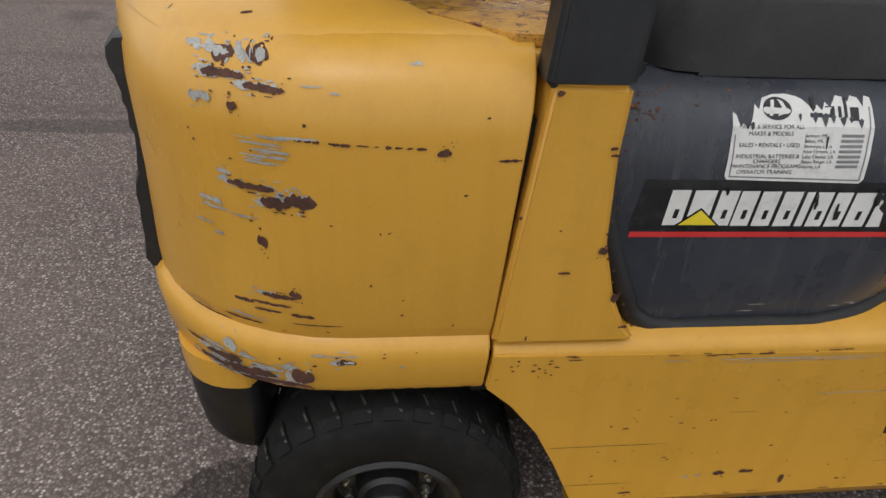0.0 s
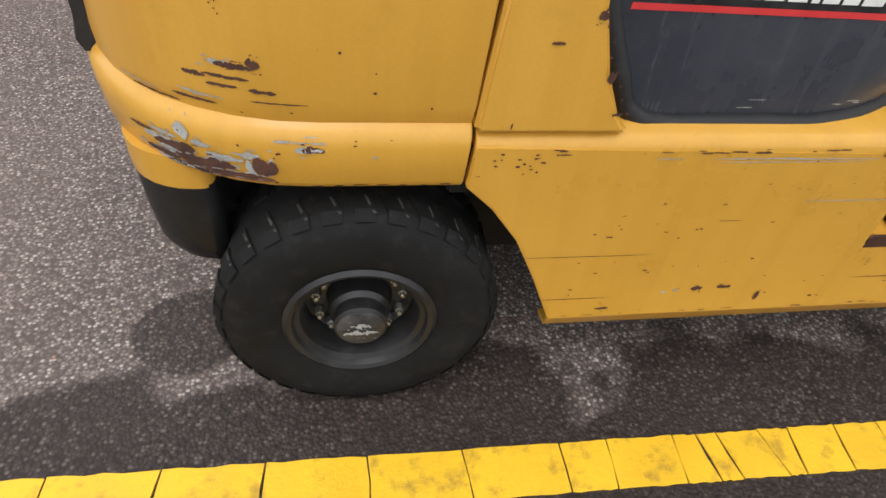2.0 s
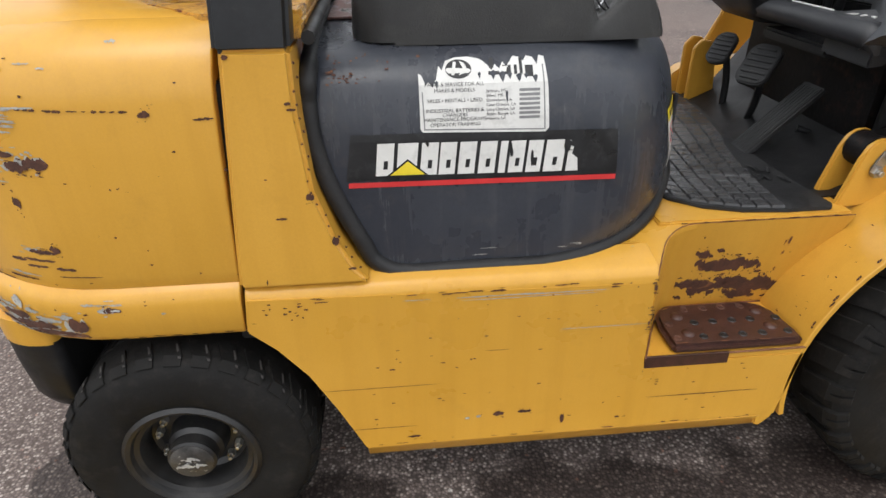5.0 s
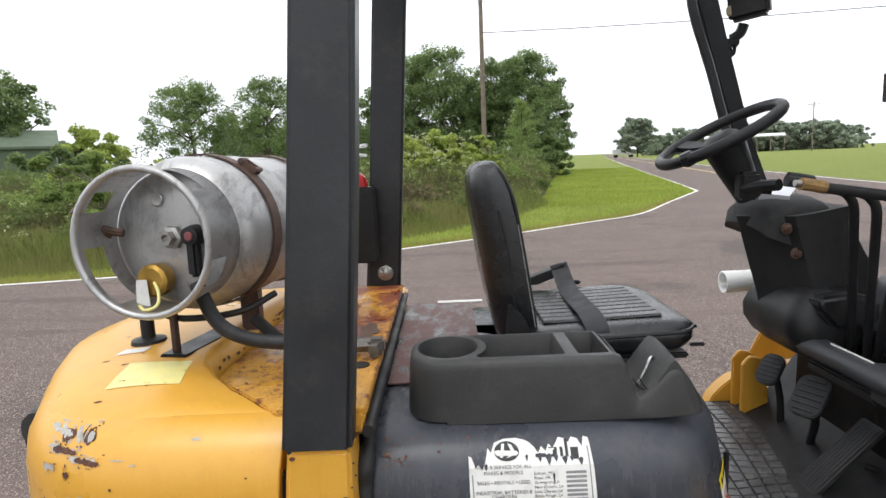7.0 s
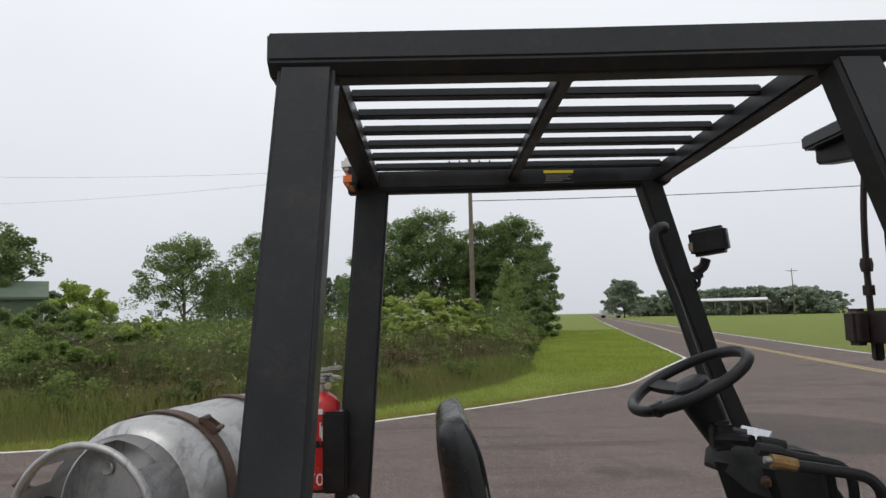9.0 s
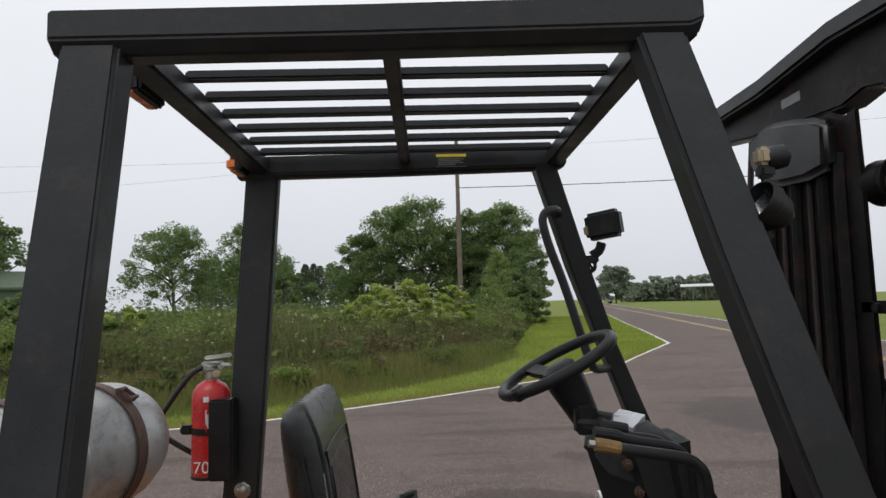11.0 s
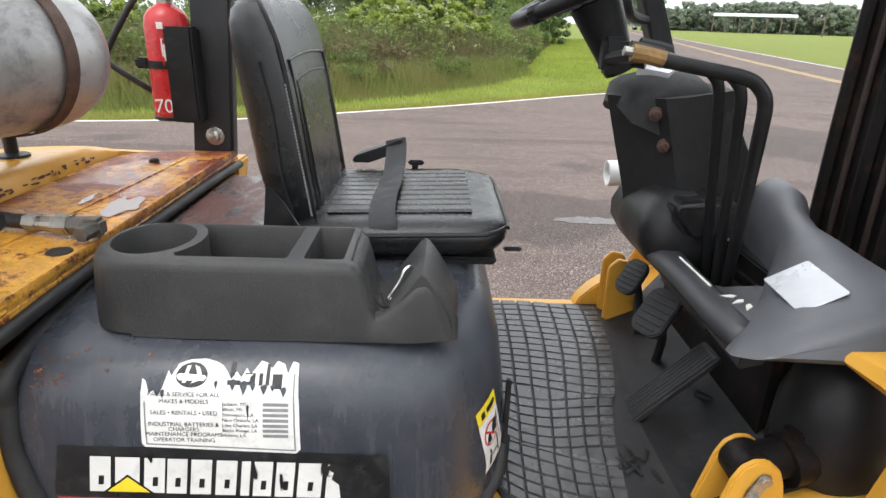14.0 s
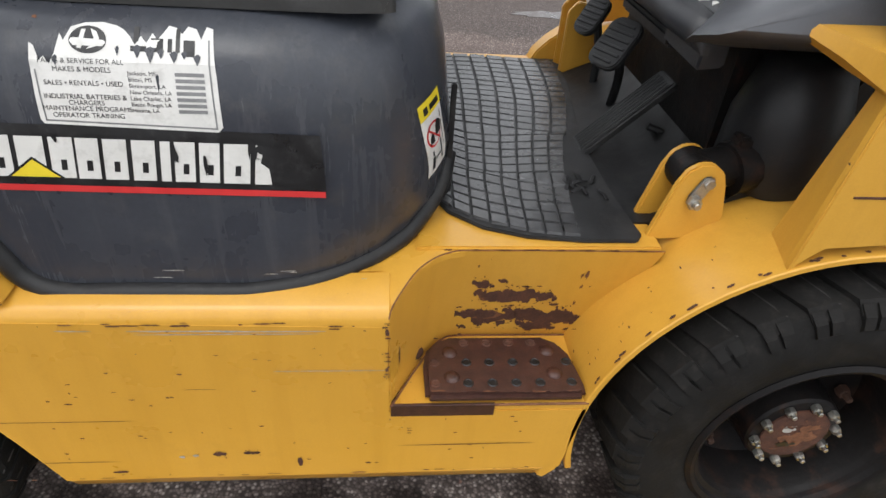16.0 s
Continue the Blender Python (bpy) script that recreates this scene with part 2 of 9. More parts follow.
def leafy(name, dark, light, trans=0.25, patch=0.25, alt=None):
    m, t, b = node_mat(name)
    g = t.nodes.new("ShaderNodeNewGeometry")
    big = noise_fac(t, g.outputs["Position"], patch, 3, 0.5, 0.35, 0.65)
    c = mix(t, g.outputs["Random Per Island"], dark, light)
    c = mix(t, math_node(t, "MULTIPLY", big, 0.45 if alt is None else 0.8), c, [x * 0.75 for x in dark] if alt is None else alt)
    t.links.new(c, b.inputs["Base Color"])
    b.inputs["Roughness"].default_value = 0.7
    b.inputs["Specular IOR Level"].default_value = 0.12
    tr = t.nodes.new("ShaderNodeBsdfTranslucent")
    t.links.new(c, tr.inputs["Color"])
    ms = t.nodes.new("ShaderNodeMixShader")
    ms.inputs["Fac"].default_value = trans
    t.links.new(b.outputs[0], ms.inputs[1])
    t.links.new(tr.outputs[0], ms.inputs[2])
    t.links.new(ms.outputs[0], t.nodes["Material Output"].inputs["Surface"])
    return m


def turf():
    m, t, b = node_mat("mown_grass_ground")
    v = t.nodes.new("ShaderNodeNewGeometry").outputs["Position"]
    a, f, s = noise_fac(t, v, 0.35, 5, 0.6), noise_fac(t, v, 9, 6, 0.7), noise_fac(t, v, 60, 4, 0.7)
    c = mix(t, a, (0.132, 0.166, 0.032), (0.168, 0.200, 0.042))
    c = mix(t, math_node(t, "MULTIPLY", f, 0.5), c, (0.120, 0.150, 0.032))
    c = mix(t, math_node(t, "MULTIPLY", s, 0.4), c, (0.235, 0.262, 0.080))
    t.links.new(c, b.inputs["Base Color"])
    b.inputs["Roughness"].default_value = 0.9
    b.inputs["Specular IOR Level"].default_value = 0.15
    bump(t, b, s, 0.6, 0.02)
    return m


YELLOW = yellow_paint()
RUST = rust("brown_rust", (0.055, 0.022, 0.014), (0.13, 0.05, 0.028))
RUST_ORANGE = rust("orange_rust", (0.12, 0.045, 0.020), (0.26, 0.11, 0.05))
BARE = rust("scraped_grey_primer", (0.30, 0.30, 0.29), (0.52, 0.50, 0.45), 0.6)
PLATE = rusted_plate()
STEP_BROWN = rust("brown_rusted_steel", (0.040, 0.016, 0.012), (0.085, 0.034, 0.024), 0.38)
def wet_hood():
    """Dark slate moulding with thin pale runs of dried rain and a few wet, shinier patches."""
    m, t, b = node_mat("dark_slate_plastic")
    v = t.nodes.new("ShaderNodeNewGeometry").outputs["Position"]
    big, fine = noise_fac(t, v, 5, 5, 0.6), noise_fac(t, v, 120, 5, 0.7)
    run = noise_fac(t, v, 1.0, 5, 0.65, 0.52, 0.68, (46, 30, 2.2))
    blot = noise_fac(t, v, 16, 7, 0.75, 0.54, 0.64)
    c = mix(t, big, (0.033, 0.036, 0.046), (0.049, 0.053, 0.064))
    c = mix(t, math_node(t, "MULTIPLY", fine, 0.3), c, (0.022, 0.024, 0.030))
    c = mix(t, math_node(t, "MULTIPLY", run, 0.28), c, (0.105, 0.105, 0.112))
    c = mix(t, math_node(t, "MULTIPLY", blot, 0.22), c, (0.090, 0.084, 0.080))
    t.links.new(c, b.inputs["Base Color"])
    r = t.nodes.new("ShaderNodeMapRange")
    r.inputs["To Min"].default_value, r.inputs["To Max"].default_value = 0.20, 0.44
    t.links.new(math_node(t, "ADD", math_node(t, "MULTIPLY", big, 0.6), math_node(t, "MULTIPLY", run, 0.4)), r.inputs["Value"])
    t.links.new(r.outputs["Result"], b.inputs["Roughness"])
    bump(t, b, fine, 0.1, 0.001)
    return m


HOOD = wet_hood()
def rust_wash():
    """Grey hood top with a red-brown wash of rust run off the plate, in broken streaks."""
    m, t, b = node_mat("grey_hood_top_with_rust_wash")
    v = t.nodes.new("ShaderNodeNewGeometry").outputs["Position"]
    a = noise_fac(t, v, 1.0, 8, 0.75, 0.41, 0.52, (20, 9, 9))
    f = noise_fac(t, v, 90, 5, 0.75, 0.40, 0.58)
    c = mix(t, f, (0.085, 0.080, 0.079), (0.050, 0.047, 0.046))
    c = mix(t, math_node(t, "MULTIPLY", a, 0.85), c, mix(t, f, (0.135, 0.040, 0.026), (0.065, 0.022, 0.017)))
    t.links.new(c, b.inputs["Base Color"])
    r = t.nodes.new("ShaderNodeMapRange")
    r.inputs["To Min"].default_value, r.inputs["To Max"].default_value = 0.22, 0.55
    t.links.new(a, r.inputs["Value"])
    t.links.new(r.outputs["Result"], b.inputs["Roughness"])
    bump(t, b, f, 0.2, 0.001)
    return m


HOOD_RUST = rust_wash()
RUBBER = surface("black_rubber", (0.020, 0.020, 0.021), 0.55, vary=0.3, scale=12, dirt=(0.075, 0.07, 0.065), dirt_amount=0.25, relief=0.3, world_pos=True)
TYRE = surface("worn_tyre_rubber", (0.012, 0.0115, 0.011), 0.75, vary=0.3, scale=14, dirt=(0.050, 0.043, 0.038), dirt_amount=0.25, relief=0.45, world_pos=True)
RIM_GREY = surface("dusty_charcoal_rim", (0.017, 0.0165, 0.0165), 0.40, vary=0.3, scale=16, dirt=(0.045, 0.040, 0.036), dirt_amount=0.4, relief=0.2, world_pos=True)
TYRE_EDGE = surface("scuffed_tyre_edge", (0.022, 0.0205, 0.019), 0.8, vary=0.5, scale=60)
TYRE_DUST = surface("dusty_tread_edge", (0.065, 0.060, 0.056), 0.9, vary=0.4, scale=40)
GUARD = surface("matt_black_steel", (0.025, 0.026, 0.028), 0.42, vary=0.25, scale=6, dirt=(0.06, 0.055, 0.05), dirt_amount=0.3, relief=0.18, world_pos=True)
CONSOLE = surface("grained_dark_grey_plastic", (0.042, 0.0415, 0.041), 0.42, vary=0.18, scale=7, fine=320, dirt=(0.09, 0.085, 0.075), dirt_amount=0.2, relief=0.35, world_pos=True)
VINYL = surface("black_vinyl", (0.011, 0.0115, 0.0125), 0.25, vary=0.25, scale=9, fine=240, relief=0.25, dirt=(0.05, 0.05, 0.05), dirt_amount=0.2, world_pos=True)
WEB = surface("grey_black_webbing", (0.030, 0.030, 0.033), 0.7, vary=0.2, scale=30, fine=500, relief=0.5, world_pos=True)
DASH = surface("mid_grey_dash_plastic", (0.085, 0.088, 0.098), 0.42, vary=0.12, scale=6, fine=300, relief=0.25, dirt=(0.05, 0.05, 0.05), dirt_amount=0.25, world_pos=True)
BLACK = surface("black_plastic", (0.014, 0.014, 0.015), 0.45, vary=0.25, scale=9, relief=0.15, dirt=(0.05, 0.048, 0.045), dirt_amount=0.25, world_pos=True)
COLUMN_BLACK = surface("worn_black_column_steel", (0.007, 0.007, 0.0075), 0.72, vary=0.35, scale=11, dirt=(0.022, 0.020, 0.019), dirt_amount=0.35, relief=0.3, world_pos=True)
MAST = surface("greasy_black_mast_steel", (0.011, 0.010, 0.010), 0.42, vary=0.35, scale=7, dirt=(0.075, 0.035, 0.022), dirt_amount=0.35, relief=0.3, world_pos=True)
HUB_WORN = surface("worn_hub_steel", (0.075, 0.072, 0.070), 0.40, metal=0.3, vary=0.5, scale=30, dirt=(0.03, 0.028, 0.026), dirt_amount=0.5, relief=0.3)
HOSE_ARCH = surface("smooth_black_hose_cover", (0.010, 0.010, 0.011), 0.42, vary=0.3, scale=8, dirt=(0.05, 0.045, 0.04), dirt_amount=0.3, relief=0.15, world_pos=True)
MAST_RUST = rust("dark_greasy_rust", (0.016, 0.010, 0.009), (0.040, 0.020, 0.015), 0.6)
STEEL = surface("dark_oily_steel", (0.17, 0.16, 0.145), 0.4, 0.6, vary=0.25, scale=30, dirt=(0.06, 0.05, 0.04), dirt_amount=0.5)
DASH_DARK = surface("dark_grey_moulded_plastic", (0.034, 0.035, 0.039), 0.45, vary=0.15, scale=7, fine=300, relief=0.25, dirt=(0.07, 0.065, 0.06), dirt_amount=0.2, world_pos=True)
CHAIN = rust("rusty_chain_steel", (0.05, 0.026, 0.018), (0.12, 0.06, 0.04), 0.6)
def scuffed_aluminium():
    """Dull grey aluminium with rubbed bands, grey stains and dark scratches."""
    m, t, b = node_mat("dull_aluminium")
    v = t.nodes.new("ShaderNodeNewGeometry").outputs["Position"]
    big = noise_fac(t, v, 6, 5, 0.6, 0.35, 0.65)
    stain = noise_fac(t, v, 14, 7, 0.7, 0.50, 0.68)
    run = noise_fac(t, v, 1.0, 5, 0.65, 0.55, 0.66, (60, 9, 16))
    fine = noise_fac(t, v, 140, 4, 0.7)
    c = mix(t, big, (0.36, 0.355, 0.35), (0.47, 0.465, 0.46))
    c = mix(t, math_node(t, "MULTIPLY", stain, 0.55), c, (0.17, 0.16, 0.155))
    c = mix(t, math_node(t, "MULTIPLY", run, 0.50), c, (0.10, 0.095, 0.095))
    c = mix(t, math_node(t, "MULTIPLY", fine, 0.15), c, (0.55, 0.55, 0.55))
    t.links.new(c, b.inputs["Base Color"])
    b.inputs["Metallic"].default_value = 0.6
    r = t.nodes.new("ShaderNodeMapRange")
    r.inputs["To Min"].default_value, r.inputs["To Max"].default_value = 0.36, 0.60
    t.links.new(stain, r.inputs["Value"])
    t.links.new(r.outputs["Result"], b.inputs["Roughness"])
    bump(t, b, stain, 0.15, 0.002)
    return m


ALU = scuffed_aluminium()
ZINC = surface("zinc_plated_steel", (0.42, 0.41, 0.38), 0.35, 0.9, vary=0.2, scale=30, dirt=(0.14, 0.10, 0.07), dirt_amount=0.4)
CHROME = surface("chrome", (0.62, 0.62, 0.62), 0.16, 1.0, vary=0.08, scale=20)
BRASS = surface("dull_brass", (0.40, 0.24, 0.05), 0.4, 0.8, vary=0.2, scale=30)
RED = surface("red_enamel", (0.45, 0.020, 0.022), 0.3, vary=0.15, scale=14, dirt=(0.25, 0.02, 0.02), dirt_amount=0.3, relief=0.08)
WHITE = surface("white_paint", (0.72, 0.71, 0.68), 0.5, vary=0.06, scale=12, dirt=(0.5, 0.48, 0.44), dirt_amount=0.3)
PVC = surface("white_pvc", (0.80, 0.80, 0.78), 0.3, vary=0.03, scale=10)
PAPER = surface("weathered_white_label", (0.66, 0.65, 0.62), 0.45, vary=0.06, scale=16, dirt=(0.40, 0.39, 0.37), dirt_amount=0.4)
INK = surface("black_ink", (0.012, 0.012, 0.013), 0.45, vary=0.2, scale=40)
GREYINK = surface("grey_print", (0.20, 0.20, 0.20), 0.5, vary=0.2, scale=60)
DECAL = surface("black_vinyl_film", (0.010, 0.010, 0.011), 0.38, vary=0.3, scale=20, dirt=(0.05, 0.05, 0.05), dirt_amount=0.4)
REDFILM = surface("red_film", (0.58, 0.035, 0.035), 0.4, vary=0.1, scale=20)
YELLOWFILM = surface("yellow_film", (0.74, 0.58, 0.03), 0.4, vary=0.08, scale=20)
LABEL_Y = surface("faded_yellow_label", (0.70, 0.62, 0.22), 0.35, vary=0.10, scale=18, dirt=(0.55, 0.55, 0.35), dirt_amount=0.5)
PLATE_ALU = surface("brushed_name_plate", (0.56, 0.57, 0.60), 0.35, 0.4, vary=0.06, scale=12)
AMBER = surface("amber_lens", (0.75, 0.17, 0.02), 0.2, vary=0.1, scale=20)
CLEAR = surface("milky_lens", (0.72, 0.70, 0.66), 0.15, vary=0.08, scale=20)
CENTRE_PAINT = surface("faded_yellow_centre_paint", (0.46, 0.33, 0.12), 0.7, vary=0.12, scale=2, dirt=(0.26, 0.20, 0.13), dirt_amount=0.5, world_pos=True)
DULL_RED = surface("dull_red_plastic", (0.22, 0.060, 0.060), 0.5, vary=0.2, scale=30)
THREAD = surface("grey_thread", (0.26, 0.26, 0.25), 0.8, vary=0.2, scale=60)
BEIGE = surface("yellowed_plastic", (0.36, 0.29, 0.18), 0.5, vary=0.15, scale=30)
TAPE = surface("brown_tape", (0.22, 0.13, 0.045), 0.7, vary=0.3, scale=60)
ROADPAINT = surface("yellow_road_paint", (0.78, 0.46, 0.012), 0.55, vary=0.10, scale=6, fine=70, dirt=(0.22, 0.13, 0.02), dirt_amount=0.60, relief=0.5, world_pos=True)
LINE_WHITE = surface("white_road_paint", (0.66, 0.65, 0.62), 0.7, vary=0.1, scale=2, dirt=(0.36, 0.34, 0.31), dirt_amount=0.5, world_pos=True)
for m_, s_ in ((TYRE, 0.18), (RUBBER, 0.35), (BLACK, 0.28), (GUARD, 0.30), (MAST, 0.12), (CONSOLE, 0.30), (HOOD, 0.40)):
    m_.node_tree.nodes["Principled BSDF"].inputs["Specular IOR Level"].default_value = s_
# mat blocks only: base lightened to stand in for wet sheen above dark grooves
MAT_RUBBER = surface("wet_mat_rubber_painted_sheen", (0.060, 0.060, 0.062), 0.24, vary=0.3, scale=9, dirt=(0.075, 0.07, 0.065), dirt_amount=0.3, relief=0.3, world_pos=True)
ASPHALT = asphalt()
TURF = turf()
BARK = surface("tree_bark", (0.10, 0.085, 0.068), 0.9, vary=0.3, scale=4, fine=30, relief=0.8, world_pos=True)
POLE_WOOD = surface("weathered_pole_wood", (0.17, 0.135, 0.105), 0.9, vary=0.25, scale=3, fine=40, relief=0.5)
LEAF = leafy("broad_leaves", (0.140, 0.200, 0.079), (0.279, 0.367, 0.158), 0.58)
LEAF_BRIGHT = leafy("bright_yellow_green_leaves", (0.300, 0.380, 0.085), (0.510, 0.580, 0.190), 0.55)
LEAF_MID = leafy("mid_green_field_leaves", (0.095, 0.135, 0.045), (0.205, 0.255, 0.090), 0.5)
LEAF_LIGHT = leafy("young_leaves", (0.143, 0.210, 0.055), (0.311, 0.386, 0.126), 0.54)
LEAF_PINE = leafy("fresh_pine_needles", (0.185, 0.260, 0.085), (0.360, 0.450, 0.170), 0.55)
LEAF_DARK = leafy("dark_needles", (0.125, 0.160, 0.100), (0.215, 0.262, 0.160), 0.55)
# distance haze is put into this pale grey-green leaf colour
LEAF_FAR = leafy("far_leaves_painted_haze", (0.290, 0.340, 0.265), (0.440, 0.495, 0.385), 0.62, 0.05)
WEEDS = leafy("tall_weeds", (0.069, 0.099, 0.033), (0.175, 0.204, 0.074), 0.5, 0.33, (0.150, 0.124, 0.066))
GRASS_DRY = leafy("dry_verge_grass", (0.270, 0.240, 0.070), (0.400, 0.350, 0.130), 0.4, 0.8)
GRASS_LONG = leafy("long_soft_grass", (0.123, 0.164, 0.041), (0.246, 0.287, 0.086), 0.5, 0.6, (0.235, 0.215, 0.085))
WEEDS_SOFT = leafy("soft_front_weeds", (0.092, 0.123, 0.037), (0.202, 0.233, 0.079), 0.5, 0.45, (0.190, 0.160, 0.080))
WEEDS_DRY = leafy("brownish_stems", (0.150, 0.128, 0.070), (0.270, 0.230, 0.125), 0.4, 0.4)
FLOWER = leafy("creamy_flowers", (0.42, 0.44, 0.22), (0.62, 0.62, 0.40), 0.2)
BLADE = leafy("grass_blades", (0.245, 0.315, 0.055), (0.440, 0.500, 0.120), 0.5, 0.5)
SHED = surface("green_sheet_metal", (0.075, 0.105, 0.066), 0.6, vary=0.1, scale=1.0)
ROOF_PALE = surface("pale_sheet_roof", (0.58, 0.58, 0.58), 0.5, vary=0.05, scale=0.5)
GLASS_DARK = surface("dark_window", (0.03, 0.035, 0.04), 0.15, vary=0.1)


# ---- building helpers ----
def part(name, bm, material, parent=None, label="", smooth=35):
    """One mesh object from a bmesh, under a thing or a part."""
    bmesh.ops.recalc_face_normals(bm, faces=bm.faces)
    me = bpy.data.meshes.new(name)
    bm.to_mesh(me)
    bm.free()
    me.materials.append(material)
    if smooth:
        me.polygons.foreach_set("use_smooth", [True] * len(me.polygons))
        me.set_sharp_from_angle(angle=radians(smooth))
    ob = new(name, me)
    ob.parent = parent
    if label:
        ob["label"] = label
    return ob


def raw(name, verts, faces, material, parent=None, smooth=False):
    me = bpy.data.meshes.new(name)
    me.from_pydata(verts, [], faces)
    me.materials.append(material)
    if smooth:
        me.polygons.foreach_set("use_smooth", [True] * len(me.polygons))
    ob = new(name, me)
    ob.parent = parent
    return ob


def thing(name, label, category, group="", at=(0, 0, 0)):
    e = new(name)
    e.empty_display_size = 0.1
    e.location = at
    return tagged(e, label, category, group)


def bevelled(bm, width, segments=2, angle=30):
    edges = [e for e in bm.edges if len(e.link_faces) == 2 and e.calc_face_angle(0) > radians(angle)]
    if width > 0 and edges:
        bmesh.ops.bevel(bm, geom=edges, offset=width, segments=segments, affect="EDGES", clamp_overlap=True)
    return bm


def box(x0, x1, y0, y1, z0, z1, b=0.004, segments=2):
    bm = bmesh.new()
    bmesh.ops.create_cube(bm, size=1, matrix=Matrix.Translation(((x0 + x1) / 2, (y0 + y1) / 2, (z0 + z1) / 2)) @ Matrix.Diagonal((x1 - x0, y1 - y0, z1 - z0, 1)))
    return bevelled(bm, b, segments)


def put3(axis, u, v, w):
    return {"x": (w, u, v), "y": (u, w, v), "z": (u, v, w)}[axis]


def prism(points, axis, a, b, bev=0.004, segments=2):
    """A flat outline carried from a to b along an axis: (x, z) for y, (y, z) for x, (x, y) for z."""
    bm = bmesh.new()
    lo = [bm.verts.new(put3(axis, u, v, a)) for u, v in points]
    hi = [bm.verts.new(put3(axis, u, v, b)) for u, v in points]
    n = len(points)
    bm.faces.new(lo)
    bm.faces.new(hi[::-1])
    for i in range(n):
        bm.faces.new((lo[i], lo[(i + 1) % n], hi[(i + 1) % n], hi[i]))
    bmesh.ops.recalc_face_normals(bm, faces=bm.faces)
    return bevelled(bm, bev, segments)


def curve_points(points, steps=5, closed=False):
    """A smooth line through the points."""
    p = [Vector(q) for q in points]
    n = len(p)
    out = []
    for i in range(n if closed else n - 1):
        a = p[(i - 1) % n] if closed or i > 0 else p[0] * 2 - p[1]
        b, c = p[i], p[(i + 1) % n]
        d = p[(i + 2) % n] if closed or i < n - 2 else p[-1] * 2 - p[-2]
        for k in range(steps):
            t = k / steps
            out.append(0.5 * ((2 * b) + (c - a) * t + (2 * a - 5 * b + 4 * c - d) * t * t + (3 * b - a - 3 * c + d) * t ** 3))
    if not closed:
        out.append(p[-1])
    return out


def tube(points, r, n=10, steps=5, closed=False, radii=None, flat=None):
    """A round bar (or, with flat=(width, thickness), a band) swept along a smooth line."""
    path = curve_points(points, steps, closed) if steps > 1 else [Vector(q) for q in points]
    bm = bmesh.new()
    rings = []
    up = Vector((0, 0, 1))
    m = len(path)
    for i, q in enumerate(path):
        if closed:
            d = (path[(i + 1) % m] - path[i - 1]).normalized()
        else:
            d = (path[min(i + 1, m - 1)] - path[max(i - 1, 0)]).normalized()
        if abs(d.dot(up)) > 0.97:
            up = Vector((0, 1, 0)) if abs(d.y) < 0.9 else Vector((1, 0, 0))
        s = d.cross(up).normalized()
        u = s.cross(d).normalized()
        up = u
        rr = r if radii is None else radii[0] + (radii[1] - radii[0]) * i / (m - 1)
        ring = []
        for k in range(n):
            a = 2 * math.pi * k / n
            if flat:
                ca, sa = math.cos(a), math.sin(a)
                off = s * (flat[0] / 2 * max(-1, min(1, ca * 1.42))) + u * (flat[1] / 2 * max(-1, min(1, sa * 1.42)))
            else:
                off = s * (rr * math.cos(a)) + u * (rr * math.sin(a))
            ring.append(bm.verts.new(q + off))
        rings.append(ring)
    for i in range(m if closed else m - 1):
        a, b = rings[i], rings[(i + 1) % m]
        for k in range(n):
            bm.faces.new((a[k], a[(k + 1) % n], b[(k + 1) % n], b[k]))
    if not closed:
        bm.faces.new(rings[0][::-1])
        bm.faces.new(rings[-1])
    return bm


def lathe(profile, m=Matrix(), n=32):
    """A turned body: (radius, height) pairs about the local z axis, placed by m."""
    bm = bmesh.new()
    rings = []
    for r, h in profile:
        if r < 1e-5:
            rings.append([bm.verts.new(m @ Vector((0, 0, h)))])
        else:
            rings.append([bm.verts.new(m @ Vector((r * math.cos(2 * math.pi * k / n), r * math.sin(2 * math.pi * k / n), h))) for k in range(n)])
    for a, b in zip(rings, rings[1:]):
        for k in range(n):
            k2 = (k + 1) % n
            if len(a) == 1 and len(b) == 1:
                continue
            if len(a) == 1:
                bm.faces.new((a[0], b[k], b[k2]))
            elif len(b) == 1:
                bm.faces.new((a[k], b[0], a[k2]))
            else:
                bm.faces.new((a[k], b[k], b[k2], a[k2]))
    return bm


def loft(loops, cap0=True, cap1=True):
    bm = bmesh.new()
    rings = [[bm.verts.new(q) for q in loop] for loop in loops]
    n = len(rings[0])
    for a, b in zip(rings, rings[1:]):
        for k in range(n):
            bm.faces.new((a[k], a[(k + 1) % n], b[(k + 1) % n], b[k]))
    if cap0:
        bm.faces.new(rings[0][::-1])
    if cap1:
        bm.faces.new(rings[-1])
    return bm


def merged(*bms):
    me = bpy.data.meshes.new("tmp")
    out = bmesh.new()
    for b in bms:
        b.to_mesh(me)
        b.free()
        out.from_mesh(me)
    bpy.data.meshes.remove(me)
    return out


def turned(bm, m):
    bmesh.ops.transform(bm, matrix=m, verts=bm.verts)
    return bm


def rrect(x0, x1, y0, y1, radii, n=6):
    """A rectangle with four corner radii: (x0,y0), (x1,y0), (x1,y1), (x0,y1)."""
    out = []
    for (cx, cy, a0), r in zip(((x0, y0, 180), (x1, y0, 270), (x1, y1, 0), (x0, y1, 90)), radii):
        sx, sy = (1 if cx == x0 else -1), (1 if cy == y0 else -1)
        for k in range(n + 1):
            a = radians(a0 + 90 * k / n)
            out.append((cx + sx * r + r * math.cos(a), cy + sy * r + r * math.sin(a)))
    return out


